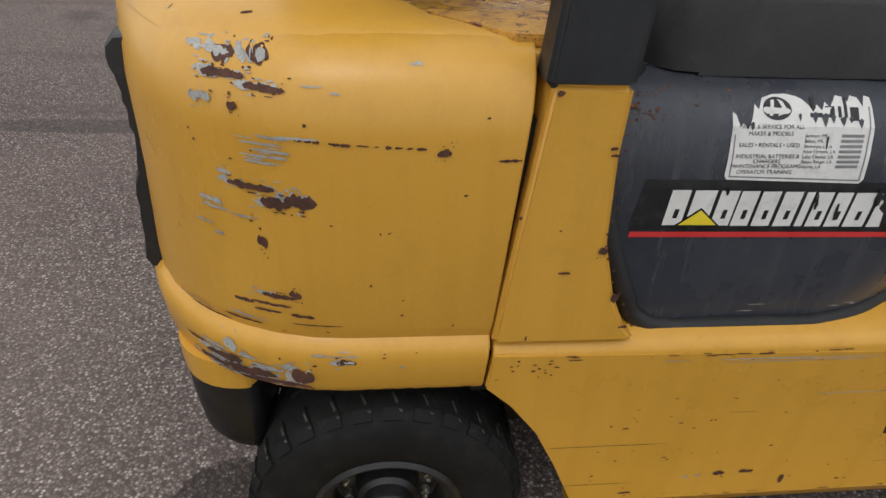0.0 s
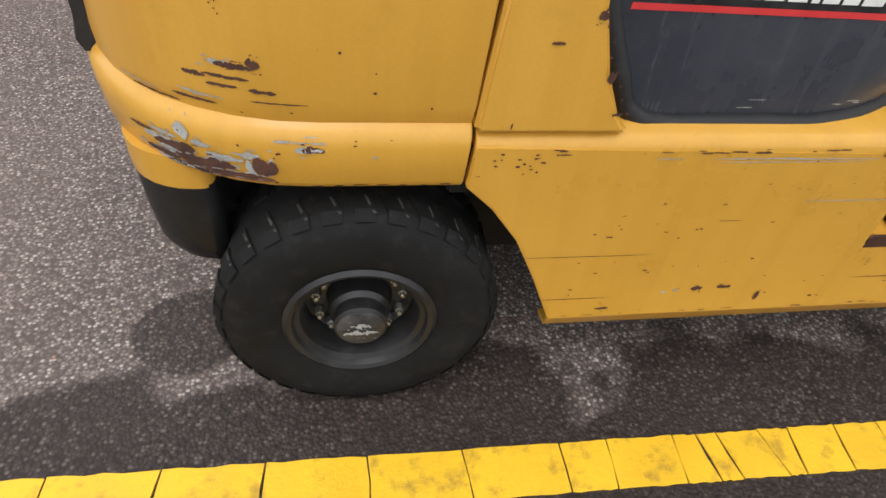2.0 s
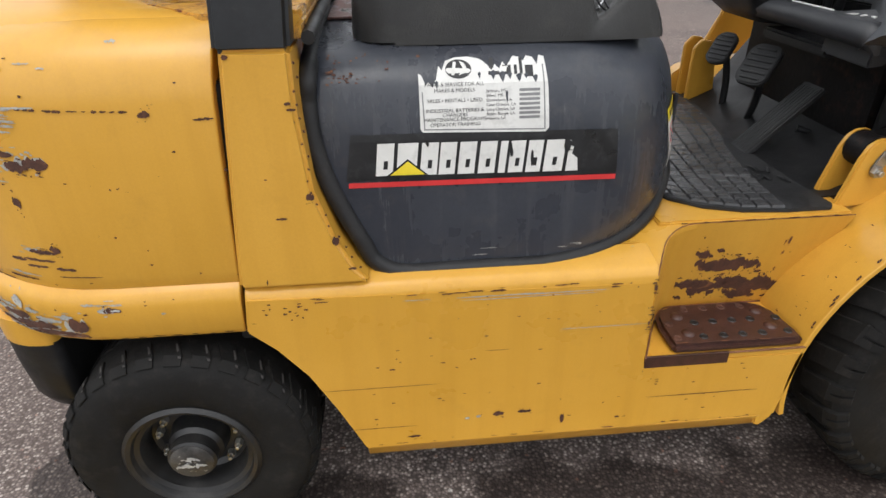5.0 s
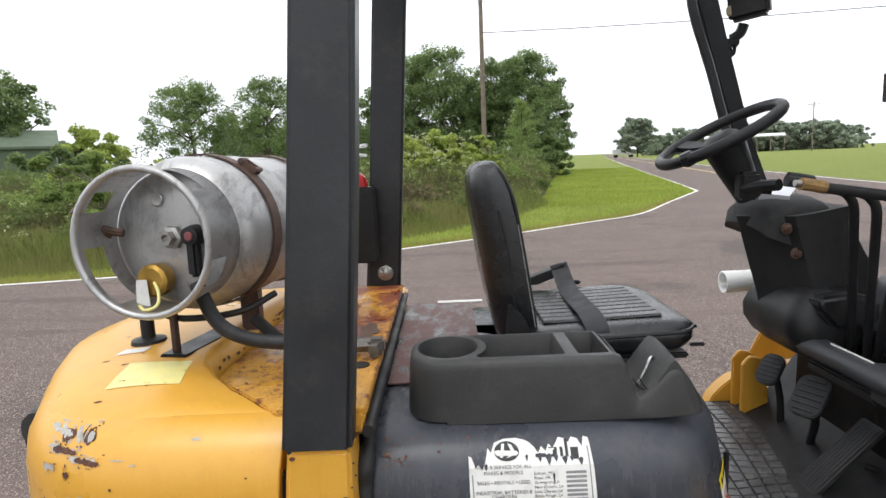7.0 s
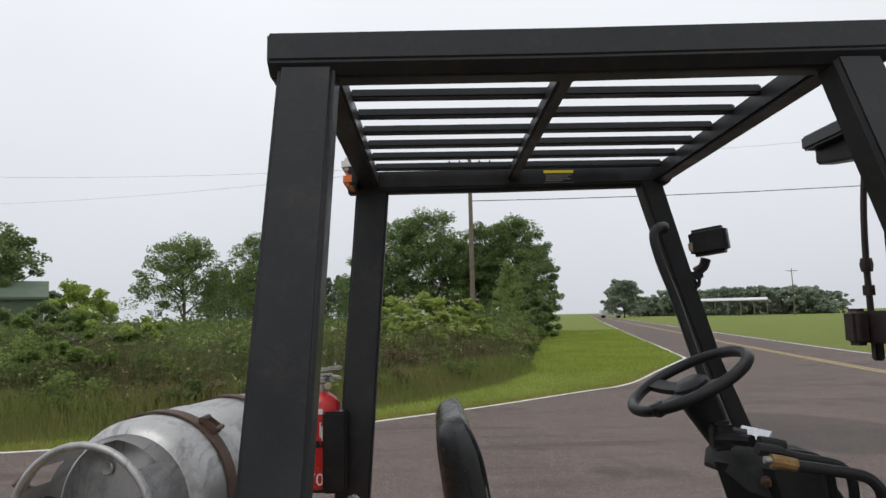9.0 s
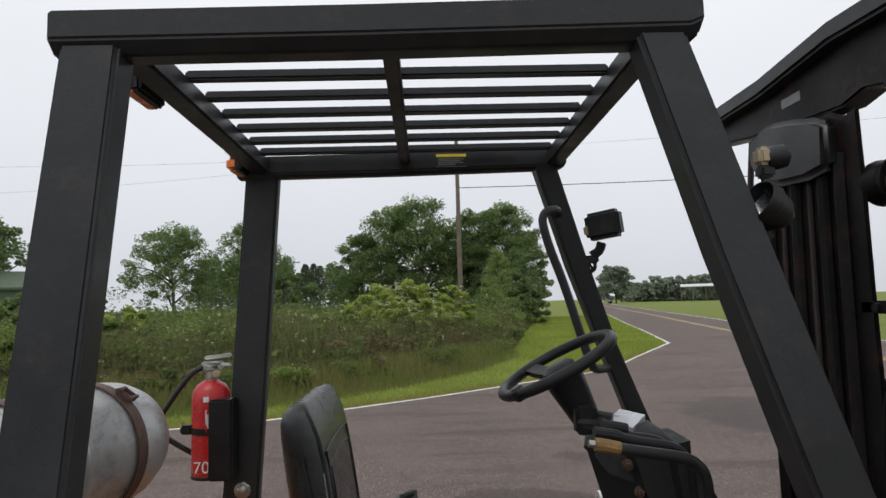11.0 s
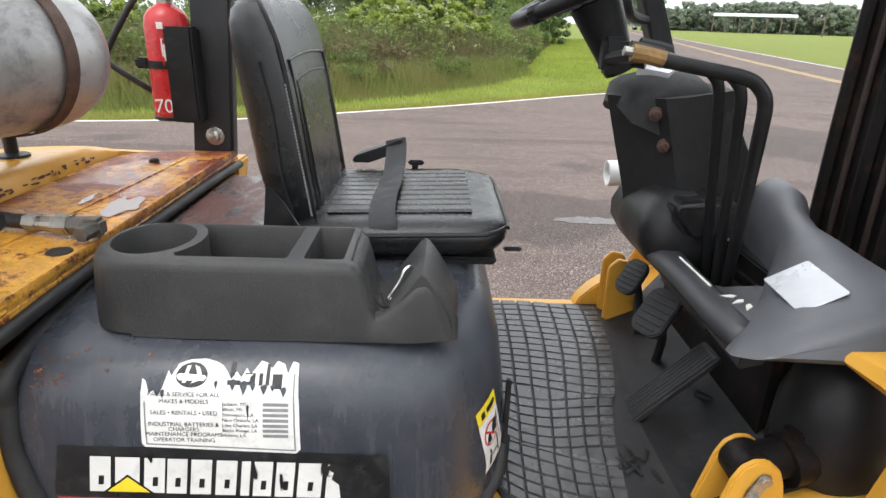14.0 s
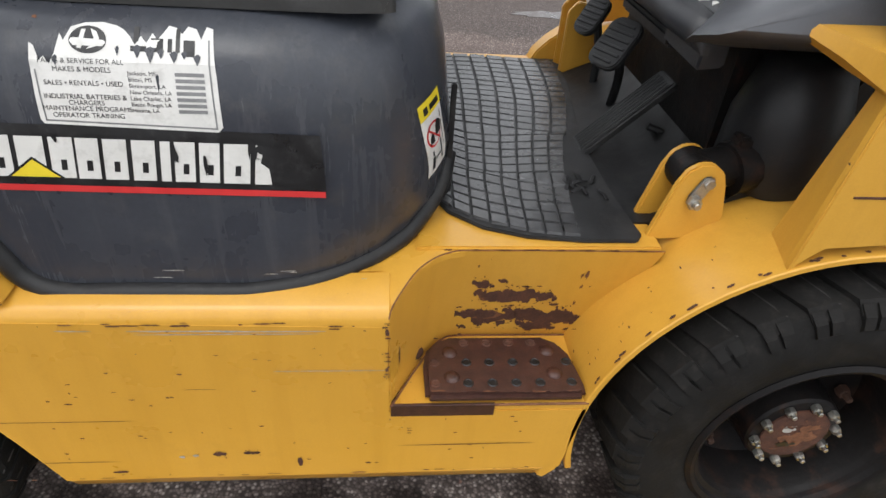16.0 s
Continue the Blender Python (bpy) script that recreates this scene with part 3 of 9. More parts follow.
def interp(table, v):
    for (a, fa), (b, fb) in zip(table, table[1:]):
        if v <= b:
            return fa + (fb - fa) * max(0, v - a) / (b - a)
    return table[-1][1]


def hexnut(m, r=0.01, h=0.008, stud=0.0):
    bms = [lathe([(0, 0), (r, 0), (r, h * 0.8), (r * 0.88, h), (0, h)], m, 6)]
    if stud:
        bms.append(lathe([(0, h * 0.9), (r * 0.5, h * 0.9), (r * 0.5, h + stud), (r * 0.4, h + stud * 1.15), (0, h + stud * 1.15)], m, 10))
    return merged(*bms)


FACE_NEAR = Matrix.Rotation(radians(90), 4, "X")  # local z points out of the near side (-y)


def letters(text, size, m, material, parent, name="print", align="LEFT", thick=0.0):
    cu = bpy.data.curves.new(name, "FONT")
    cu.body, cu.size, cu.align_x, cu.extrude = text, size, align, thick
    tmp = bpy.data.objects.new(name, cu)
    scene.collection.objects.link(tmp)
    dg = bpy.context.evaluated_depsgraph_get()
    me = bpy.data.meshes.new_from_object(tmp.evaluated_get(dg))
    bpy.data.objects.remove(tmp)
    me.materials.clear()
    me.materials.append(material)
    me.transform(m)
    ob = new(name, me)
    ob.parent = parent
    return ob


def flake(place, u, v, w, h, material, parent, seed, name="paint_chip", lift=0.0007, rag=0.35, slope=0.0, specks=True):
    """A ragged smear where the paint is gone, with a few specks round it, on the surface that place(u, v, lift) gives."""
    rnd = random.Random(seed)
    verts, faces = [], []
    lift += 0.00016 * (seed % 9)  # overlapping smears never share a plane

    def smear(cu, cv, sw, sh, n):
        o = len(verts)
        up, lo, sh_u = 1.0, 1.0, rnd.uniform(-0.10, 0.10)
        for k in range(n + 1):
            q = 2 * k / n - 1
            env = (1 - abs(q) ** 3.5) ** 0.6 * (1 if 0 < k < n else 0.0) + (0.12 if k in (0, n) else 0)
            if rnd.random() < 0.55:
                up = 1 - rag * 1.5 * rnd.random()
            if rnd.random() < 0.55:
                lo = 1 - rag * 1.5 * rnd.random()
            uu = cu + sw / 2 * (q + (rnd.uniform(-0.4, 0.4) / n if 0 < k < n else 0))
            mid = cv + sh * sh_u * q + slope * (uu - u)
            verts.append(place(uu, mid + sh / 2 * env * up, lift))
            verts.append(place(uu, mid - sh / 2 * env * lo, lift))
        for k in range(n):
            faces.append((o + 2 * k, o + 2 * k + 1, o + 2 * k + 3, o + 2 * k + 2))

    smear(u, v, w, h, int(max(7, min(26, 6 + 5 * w / h))))
    if specks and h > 0.008 and w > 0.012:
        for _ in range(4):
            smear(u + w * rnd.uniform(-0.62, 0.62), v + h * rnd.choice((-1, 1)) * rnd.uniform(0.5, 0.75), w * rnd.uniform(0.05, 0.22), h * rnd.uniform(0.06, 0.2), 6)
    return raw(name, verts, faces, material, parent)


from mathutils.bvhtree import BVHTree


# ---- ground ----
def beside(line, d):
    """The line moved sideways by d (to its right)."""
    out = []
    for i, q in enumerate(line):
        a, b = Vector(line[max(i - 1, 0)]), Vector(line[min(i + 1, len(line) - 1)])
        t = (b - a).normalized()
        out.append((q[0] + t.y * d, q[1] - t.x * d))
    return out


def ribbon(name, line, width, z, material, parent=None):
    a, b = beside(line, -width / 2), beside(line, width / 2)
    verts = [(x, y, z) for x, y in a] + [(x, y, z) for x, y in b]
    n = len(line)
    return raw(name, verts, [(i, i + 1, n + i + 1, n + i) for i in range(n - 1)], material, parent)


def flat2(points, steps=6):
    return [(q.x, q.y) for q in curve_points([(x, y, 0) for x, y in points], steps)]


VERGE = flat2([(-60, -1.0), (-28, 3.2), (-12, 6.2), (-5, 7.45), (-3.1, 7.85), (-1.7, 8.3), (-0.4, 9.2), (1.3, 10.4), (3.5, 12.2), (5.1, 13.6), (6.9, 16.6), (9.6, 21.1)])
ROAD_LEFT = flat2([(9.6, 21.1), (12.1, 31), (16.9, 50.6), (42, 150), (92, 345), (180, 690)])
ROAD_MID = flat2([(5, -14), (10.0, 4), (12.5, 15.9), (14.4, 24.4), (17.0, 35.2), (22, 55), (45, 148), (95, 343), (183, 688)])
ROAD_RIGHT = flat2([(8.5, -14), (13.2, 4), (15.9, 17.5), (17.2, 24.2), (20.3, 37.0), (25, 56), (48, 147), (98, 341), (186, 686)])

ground = raw("ground", [(-3000, -3000, -0.02), (3000, -3000, -0.02), (3000, 3000, -0.02), (-3000, 3000, -0.02)], [(0, 1, 2, 3)], TURF)
tagged(ground, "mown green grass verge and fields", "ground", kind="structure")

bm = bmesh.new()
outline = [(x, y) for x, y in VERGE] + [(x, y) for x, y in ROAD_LEFT[1:]] + [(x, y) for x, y in beside(ROAD_RIGHT, 0.3)[::-1]] + [(8.5, -40), (-60, -40)]
bm.faces.new([bm.verts.new((x, y, 0.0)) for x, y in outline])
bmesh.ops.triangulate(bm, faces=bm.faces)
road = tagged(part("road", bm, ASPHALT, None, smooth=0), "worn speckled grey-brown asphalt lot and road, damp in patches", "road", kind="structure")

edge_line = tagged(ribbon("road_marking", [p for p in VERGE if p[0] > -40], 0.10, 0.004, LINE_WHITE), "thin white painted edge line along the grass", "road marking", "road lines", "structure")
tagged(ribbon("road_marking", ROAD_LEFT, 0.12, 0.004, LINE_WHITE), "white painted edge line of the country road", "road marking", "road lines", "structure")
tagged(ribbon("road_marking", ROAD_RIGHT, 0.14, 0.004, LINE_WHITE), "white painted edge line of the country road", "road marking", "road lines", "structure")
tagged(ribbon("road_marking", beside(ROAD_MID, -0.12), 0.11, 0.004, CENTRE_PAINT), "double yellow centre line of the road", "road marking", "road lines", "structure")
tagged(ribbon("road_marking", beside(ROAD_MID, 0.12), 0.11, 0.004, CENTRE_PAINT), "double yellow centre line of the road", "road marking", "road lines", "structure")

# the cracked yellow bay line that the machine stands beside
bay = tagged(thing("bay_line", "bright yellow painted bay line, cracked across, on asphalt", "road marking"), kind="structure")
cuts = [(-1.9, -1.9), (-1.62, -1.60), (-1.30, -1.31), (-1.05, -1.03), (-0.78, -0.77), (-0.55, -0.55), (-0.36, -0.37), (-0.18, -0.185), (0.003, 0.005), (0.182, 0.190), (0.374, 0.374), (0.471, 0.464),
        (0.610, 0.603), (0.660, 0.672), (0.704, 0.718), (0.795, 0.816), (0.863, 0.852), (0.970, 0.958), (1.07, 1.06), (1.22, 1.23), (1.40, 1.39), (1.62, 1.63), (1.85, 1.84), (2.1, 2.1), (2.4, 2.4), (2.8, 2.8)]
crnd = random.Random(5)
for (a0, a1), (b0, b1) in zip(cuts, cuts[1:]):
    top, bot, g = -0.1245, -0.2235, 0.0015
    up_l = [(a0 + g + (b0 - a0 - 2 * g) * k / 6, top - 0.0125 * (a0 + (b0 - a0) * k / 6) + crnd.uniform(-0.002, 0.002)) for k in range(7)]
    lo_l = [(a1 + g + (b1 - a1 - 2 * g) * k / 6, bot - 0.0125 * (a1 + (b1 - a1) * k / 6) + crnd.uniform(-0.002, 0.002)) for k in range(7)]
    mid_r = (b0 * 0.5 + b1 * 0.5 - g + crnd.uniform(-0.003, 0.003), (top + bot) / 2 - 0.0125 * b0)
    mid_l = (a0 * 0.5 + a1 * 0.5 + g + crnd.uniform(-0.003, 0.003), (top + bot) / 2 - 0.0125 * a0)
    part("paint_slab", prism(up_l + [mid_r] + lo_l[::-1] + [mid_l], "z", 0.0005, 0.0042, 0.0006, 1), ROADPAINT, bay, smooth=0)

# ---- forklift ----
W = 1.15  # the machine's width; y = 0 is the near side
lift = thing("forklift", "worn yellow and black propane forklift truck with chipped, rusting paint", "forklift")

CW_TOP = [(0.945, 0.008), (0.985, 0.014), (1.015, 0.030), (1.036, 0.053), (1.052, 0.085), (1.060, 0.125)]
CW_SIDE = [(0.530, 0.022), (0.534, 0.009), (0.545, 0.002), (0.600, 0.000), (0.618, 0.003), (0.627, 0.010), (0.633, 0.017), (0.641, 0.014), (0.660, 0.010), (0.80, 0.008)]


def cw_inset(z):
    return interp(CW_SIDE + CW_TOP, z)


def cw_rear(z):
    return interp([(0.53, -0.412), (0.63, -0.424), (0.70, -0.414), (0.85, -0.405), (1.2, -0.402)], z)


def cw_front(z):
    return interp([(0.53, 0.146), (0.95, 0.170), (1.10, 0.184)], z)


def cw_r(z):
    return interp([(0.53, 0.345), (0.66, 0.37), (1.2, 0.37)], z)


def rear_bulge(y, z):
    """How far the middle of the rear edge stands out under the deck."""
    q = min(1, max(0, (z - 0.90) / 0.13))
    return 0.098 * q * q * (3 - 2 * q) * 0.5 * (1 + math.cos(math.pi * min(1, abs(y - W / 2) / 0.36)))


def rear_line(a, b):
    return [(a[0] + (b[0] - a[0]) * k / 8, a[1] + (b[1] - a[1]) * k / 8) for k in range(1, 8)]


def cw_loop(z, d, x_front=None, rear_in=None):
    xr, rd = cw_rear(z) + (d if rear_in is None else rear_in), max(0.05, cw_r(z) - d * 0.8)
    ring = rrect(xr, cw_front(z) if x_front is None else x_front, d, W - d, (rd, 0.004, 0.004, rd), 10)
    return [(x - rear_bulge(y, z) if x < -0.1 else x, y, z) for x, y in ring + rear_line(ring[43], ring[0])]


counterweight = part("counterweight", loft([cw_loop(z, d, rear_in=d) for z, d in CW_SIDE + CW_TOP[:-1] + [(1.050, 0.105), (1.035, 0.115)]]), YELLOW, lift, "yellow cast counterweight, scraped to rust and grey primer", 40)


def deck_z(y):
    return 0.018 * (1 - ((y - 0.575) / 0.50) ** 2)


DECK = [(1.030, 0.062, 0.040), (1.052, 0.085, 0.066), (1.062, 0.12, 0.090), (1.072, 0.16, 0.125), (1.080, 0.21, 0.17), (1.084, 0.30, 0.24)]


def trough_edge(y):
    """x of the foot of the deck's step, from the near side to the far side."""
    return interp([(0.03, 0.176), (0.08, 0.145), (0.17, 0.062), (0.205, 0.028), (0.235, -0.004), (0.30, -0.008), (0.55, 0.002), (0.72, 0.005), (0.90, 0.004), (0.97, 0.014), (1.02, 0.036), (1.05, 0.090), (1.08, 0.166), (1.12, 0.172)], y)


DECK_Y = [0.062, 0.075, 0.085, 0.10, 0.12, 0.14, 0.16, 0.185, 0.21, 0.235, 0.26, 0.30, 0.38, 0.46, 0.54, 0.62, 0.70, 0.78, 0.85, 0.90, 0.94, 0.97, 0.99, 1.01, 1.03, 1.05, 1.065, 1.088]
deck_loops = []
for (z, d, rear), cut in zip(DECK, (0.0, 0.003, 0.006, 0.010, 0.016, 0.034)):
    xr, rd = cw_rear(z) + rear, max(0.05, 0.37 - d * 0.8)
    back = [q for q in rrect(xr, 0.0, d, W - d, (rd, 0.0, 0.0, rd), 10)]
    ring = [(x - rear_bulge(y, z), y) for x, y in back[33:44] + rear_line(back[43], back[0]) + back[0:11]]  # far rear corner, then near rear corner
    ys = [min(max(y, d), W - d) for y in DECK_Y]
    front = [(trough_edge(y) - cut, y) for y in ys]
    loop = [(x, y, z + max(0, deck_z(y)) * min(1, (z - 1.03) / 0.05)) for x, y in ring + front]
    # at both ends the step runs out into the shoulder, level with the plate
    deck_loops.append([(x, y, min(zz, 1.057 + max(0, 0.03 - x) * 0.6) if min(y, W - y) < 0.215 else zz) for x, y, zz in loop])
DN = len(deck_loops[0])
deck = part("deck", loft(deck_loops, True, True), YELLOW, counterweight, "raised top deck of the counterweight", 50)
deck_bvh = BVHTree.FromPolygons([tuple(q) for loop in deck_loops for q in loop], [(i * DN + k, i * DN + (k + 1) % DN, (i + 1) * DN + (k + 1) % DN, (i + 1) * DN + k) for i in range(5) for k in range(DN)] + [tuple(range(5 * DN, 6 * DN))])


def deck_surface(x, y):
    hit_ = deck_bvh.ray_cast(Vector((x, y, 2.0)), Vector((0, 0, -1)))[0]
    return hit_.z if hit_ else 1.06


drnd = random.Random(61)
for k in range(38):
    yy = drnd.uniform(0.24, 0.93)
    xx = trough_edge(yy)
    flake(lambda u, v, l: (trough_edge(u) + 0.0012 - 0.012 * max(0, v - 1.055) / 0.03 + l, u, v), yy, drnd.uniform(1.062, 1.076), drnd.uniform(0.004, 0.03), drnd.uniform(0.003, 0.010), RUST, deck, 1300 + k, lift=0.002)
for k in range(22):
    flake(lambda u, v, l: (u, v, deck_surface(u, v) + 0.001), drnd.uniform(-0.28, -0.08), drnd.uniform(0.12, 0.9), drnd.uniform(0.004, 0.018), drnd.uniform(0.002, 0.006), RUST if k % 3 else BARE, deck, 1350 + k)


def tail_loop(z, d, xf):
    """The tail's outline: the rounded rear, cut straight at xf behind the wheels."""
    return [(x, y, z) for x, y in rrect(-0.350 + d, xf, 0.066 + d, W - 0.066 - d, (0.105, 0.02, 0.02, 0.105), 8)]


part("tail", loft([tail_loop(z, d, xf) for z, d, xf in [(0.318, 0.030, -0.225), (0.326, 0.016, -0.218), (0.35, 0.008, -0.214), (0.42, 0.003, -0.212), (0.492, 0.001, -0.212)]]), BLACK, counterweight, "black-painted lower tail of the counterweight", 45)
tail_band = part("tail_band", loft([tail_loop(z, d, xf) for z, d, xf in [(0.488, 0.000, -0.214), (0.51, -0.001, -0.214), (0.545, -0.001, -0.214)]]), YELLOW, counterweight, "chipped yellow band", 45)
prnd_ = random.Random(63)
for zz0, zz1, thick in ((0.845, 0.992, ((0.0, 0.004), (0.45, 0.008), (0.75, 0.015), (0.92, 0.014), (1.0, 0.003))), (0.622, 0.838, ((0.0, 0.022), (0.04, 0.030), (0.25, 0.026), (0.5, 0.019), (0.62, 0.021), (0.75, 0.012), (1.0, 0.004)))):
    pad = []
    for j in range(13):
        q = j / 12
        z = zz0 + (zz1 - zz0) * q
        out = 0.349 + interp(thick, q) + prnd_.uniform(-0.0025, 0.0025)
        inner = 0.338 + 0.012 * max(0, 0.75 - z) / 0.12
        arc = [radians(204 - 4 * i - 5 * q) for i in range(8)]
        pad.append([(-0.055 + out * math.cos(a), 0.378 + out * math.sin(a), z) for a in arc] + [(-0.055 + inner * math.cos(a), 0.378 + inner * math.sin(a), z) for a in arc[::-1]])
    part("rear_pad", loft(pad), RUBBER, counterweight, "torn black rubber rear pad", 50)


def on_cw(u, v, lift_by):
    """The place on the counterweight's near side or rounded corner at (x, z)."""
    d, r = cw_inset(v), cw_r(v)
    rd = r - d * 0.8
    cx = cw_rear(v) + d + rd
    if u >= cx:
        return (u, d - lift_by, v)
    k = min(0.985, (cx - u) / rd)
    return (cx - k * (rd + lift_by), d + rd - math.sqrt(1 - k * k) * (rd + lift_by), v)


CW_RUST = [(-0.193, 1.026, 0.030, 0.022), (-0.150, 1.029, 0.028, 0.022), (-0.193, 1.006, 0.055, 0.014), (-0.142, 0.998, 0.050, 0.012), (-0.182, 0.975, 0.013, 0.015), (-0.096, 0.962, 0.005, 0.006),
           (0.068, 0.931, 0.018, 0.014), (-0.171, 0.874, 0.062, 0.014), (-0.142, 0.855, 0.036, 0.021), (-0.109, 0.860, 0.042, 0.026), (-0.165, 0.794, 0.014, 0.027), (-0.204, 0.687, 0.031, 0.008), (-0.151, 0.706, 0.050, 0.010)]
CW_RUST_LOW = [(-0.128, 0.712, 0.018, 0.018), (-0.164, 0.690, 0.060, 0.006), (-0.120, 0.676, 0.034, 0.008), (-0.100, 0.662, 0.073, 0.003), (-0.170, 0.678, 0.040, 0.006), (-0.250, 0.575, 0.06, 0.020), (-0.209, 0.562, 0.085, 0.022), (-0.127, 0.569, 0.034, 0.034),
               (-0.160, 0.552, 0.060, 0.010), (-0.062, 0.600, 0.030, 0.015), (0.150, 0.922, 0.030, 0.005), (0.098, 0.874, 0.006, 0.004), (-0.270, 0.556, 0.050, 0.012), (-0.230, 0.545, 0.070, 0.012), (-0.300, 0.585, 0.030, 0.008), (-0.185, 0.552, 0.050, 0.012), (-0.265, 0.640, 0.070, 0.005), (-0.210, 0.650, 0.060, 0.006)]
CW_GREY = [(-0.215, 1.027, 0.060, 0.012), (-0.172, 1.028, 0.012, 0.018), (-0.224, 0.978, 0.030, 0.018), (-0.136, 0.944, 0.044, 0.004), (-0.150, 0.934, 0.060, 0.005), (-0.140, 0.926, 0.050, 0.005), (-0.149, 0.918, 0.060, 0.004),
           (-0.152, 0.909, 0.045, 0.005), (-0.205, 0.886, 0.020, 0.014), (-0.232, 0.840, 0.034, 0.010), (-0.226, 0.830, 0.040, 0.006), (-0.184, 0.828, 0.040, 0.003), (-0.246, 0.803, 0.026, 0.006)]
CW_GREY_LOW = [(-0.226, 0.790, 0.014, 0.010), (0.034, 1.028, 0.016, 0.006), (-0.087, 1.004, 0.026, 0.003), (-0.060, 0.998, 0.012, 0.004), (-0.236, 0.605, 0.022, 0.030), (-0.180, 0.578, 0.050, 0.016), (-0.150, 0.586, 0.034, 0.016), (-0.102, 0.612, 0.022, 0.006),
               (-0.265, 0.590, 0.040, 0.010), (-0.245, 0.566, 0.060, 0.008), (-0.210, 0.590, 0.030, 0.016), (-0.290, 0.646, 0.060, 0.003), (-0.070, 0.612, 0.05, 0.003), (0.02, 0.59, 0.008, 0.006), (-0.20, 0.66, 0.05, 0.003)]
for n, (group, mat) in enumerate(((CW_RUST, RUST), (CW_RUST_LOW, RUST), (CW_GREY, BARE), (CW_GREY_LOW, BARE))):
    for k, (u, v, w, h) in enumerate(group):
        if mat is RUST and w > 0.025 and h > 0.008:
            flake(on_cw, u - 0.006, v + 0.001, w * 1.25, h * 1.1, BARE, counterweight, 2000 + 100 * n + k, lift=0.0005, rag=0.6)
        # grey scrapes are several fine strokes, rust spots are single ragged patches
        flake(on_cw, u, v, w, h, mat, counterweight, 100 * n + k, lift=0.0006 if mat is BARE else 0.0009, rag=0.55 if mat is BARE else 0.4)
        if mat is BARE and w > 0.03:
            for j in range(3):
                r2 = random.Random(n * 1000 + k * 10 + j)
                flake(on_cw, u + r2.uniform(-0.4, 0.4) * w, v + r2.uniform(-0.9, 0.9) * max(h, 0.008), w * r2.uniform(0.2, 0.5), 0.0022, mat, counterweight, k * 7 + j, "scratch", 0.0006, 0.5)
rnd = random.Random(11)
for k in range(13):  # the long broken scrape in the middle of the side
    flake(on_cw, -0.105 + 0.0118 * k + rnd.uniform(-0.004, 0.004), 0.944 - 0.0006 * k, rnd.uniform(0.004, 0.013), rnd.uniform(0.002, 0.006), RUST, counterweight, 300 + k, "scratch")
flake(on_cw, -0.105, 0.946, 0.05, 0.004, BARE, counterweight, 330, "scratch")
for k in range(26):
    u, v = rnd.uniform(-0.27, 0.14), rnd.uniform(0.56, 1.03)
    flake(on_cw, u, v, rnd.uniform(0.002, 0.006), rnd.uniform(0.002, 0.005), RUST, counterweight, 350 + k)
flake(on_cw, -0.185, 0.548, 0.14, 0.014, RUST_ORANGE, counterweight, 390, "rust_stain", 0.0005)
for k in range(7):
    flake(on_cw, -0.06 + 0.03 * k, 0.538 + rnd.uniform(-0.001, 0.002), rnd.uniform(0.008, 0.022), 0.004, RUST, counterweight, 395 + k)

# rusted cover plate in the trough between counterweight and hood
def plate_outline(gap, y0, y1, x1):
    ys = [y0 + (y1 - y0) * k / 24 for k in range(25)]
    return [(trough_edge(y) + gap, y) for y in ys] + [(x1, y1), (x1, y0)]


cover = part("cover_plate", prism(plate_outline(0.004, 0.075, 1.075, 0.300), "z", 1.040, 1.056, 0.003, 2), PLATE, lift, "rust-eaten yellow cover plate with rain standing on it")
part("fold", tube([(0.160, 0.30, 1.0555), (0.185, 0.62, 1.0558), (0.200, 0.98, 1.0555)], 0, 8, 4, flat=(0.010, 0.006)), PLATE, cover)
part("fold", prism([(0.292, 1.040), (0.304, 1.050), (0.304, 1.062), (0.290, 1.0585)], "y", 0.06, 1.06, 0.002), PLATE, cover)
part("trough_floor", prism(plate_outline(-0.03, 0.06, W - 0.06, 0.300), "z", 1.020, 1.0402, 0.002, 1), PLATE, lift, "rusty trough floor")
part("plug", lathe([(0, 0), (0.013, 0), (0.012, 0.008), (0.006, 0.011), (0, 0.011)], Matrix.Translation((0.143, 0.921, 1.056)), 14), BLACK, cover, "black rubber plug")
part("drain_hole", lathe([(0, 0), (0.020, 0), (0.019, 0.002), (0, 0.002)], Matrix.Translation((0.266, 0.290, 1.056)), 16), BLACK, cover, "dark grommet hole")


def puddle_place(u, v, lift_by):
    return (u, v, 1.0562 + lift_by)


WATER = surface("standing_rain_water", (0.16, 0.11, 0.09), 0.04, vary=0.05, scale=3, relief=0.0, rough_vary=0.01)
flake(puddle_place, 0.250, 0.540, 0.070, 0.150, WATER, cover, 41, "rain_puddle", 0.0012, 0.55, -0.5, False)
flake(puddle_place, 0.160, 0.578, 0.018, 0.090, WATER, cover, 43, "rain_puddle", 0.0012, 0.55, 0.4, False)

# body: pillar, side panel with shelf, chassis behind
pillar = part("rear_pillar", prism([(0.152, 0.625), (0.158, 0.70), (0.1885, 1.020), (0.287, 1.018), (0.286, 0.925), (0.296, 0.80), (0.323, 0.711), (0.350, 0.655), (0.374, 0.625)], "y", 0.001, 0.10, 0.007, 3), YELLOW, lift, "yellow rear body pillar with rust spots")
part("pillar_cap", prism([(0.186, 1.028), (0.290, 1.028), (0.308, 1.050), (0.300, 1.062), (0.19, 1.045)], "y", 0.055, 0.11, 0.006), YELLOW, lift)
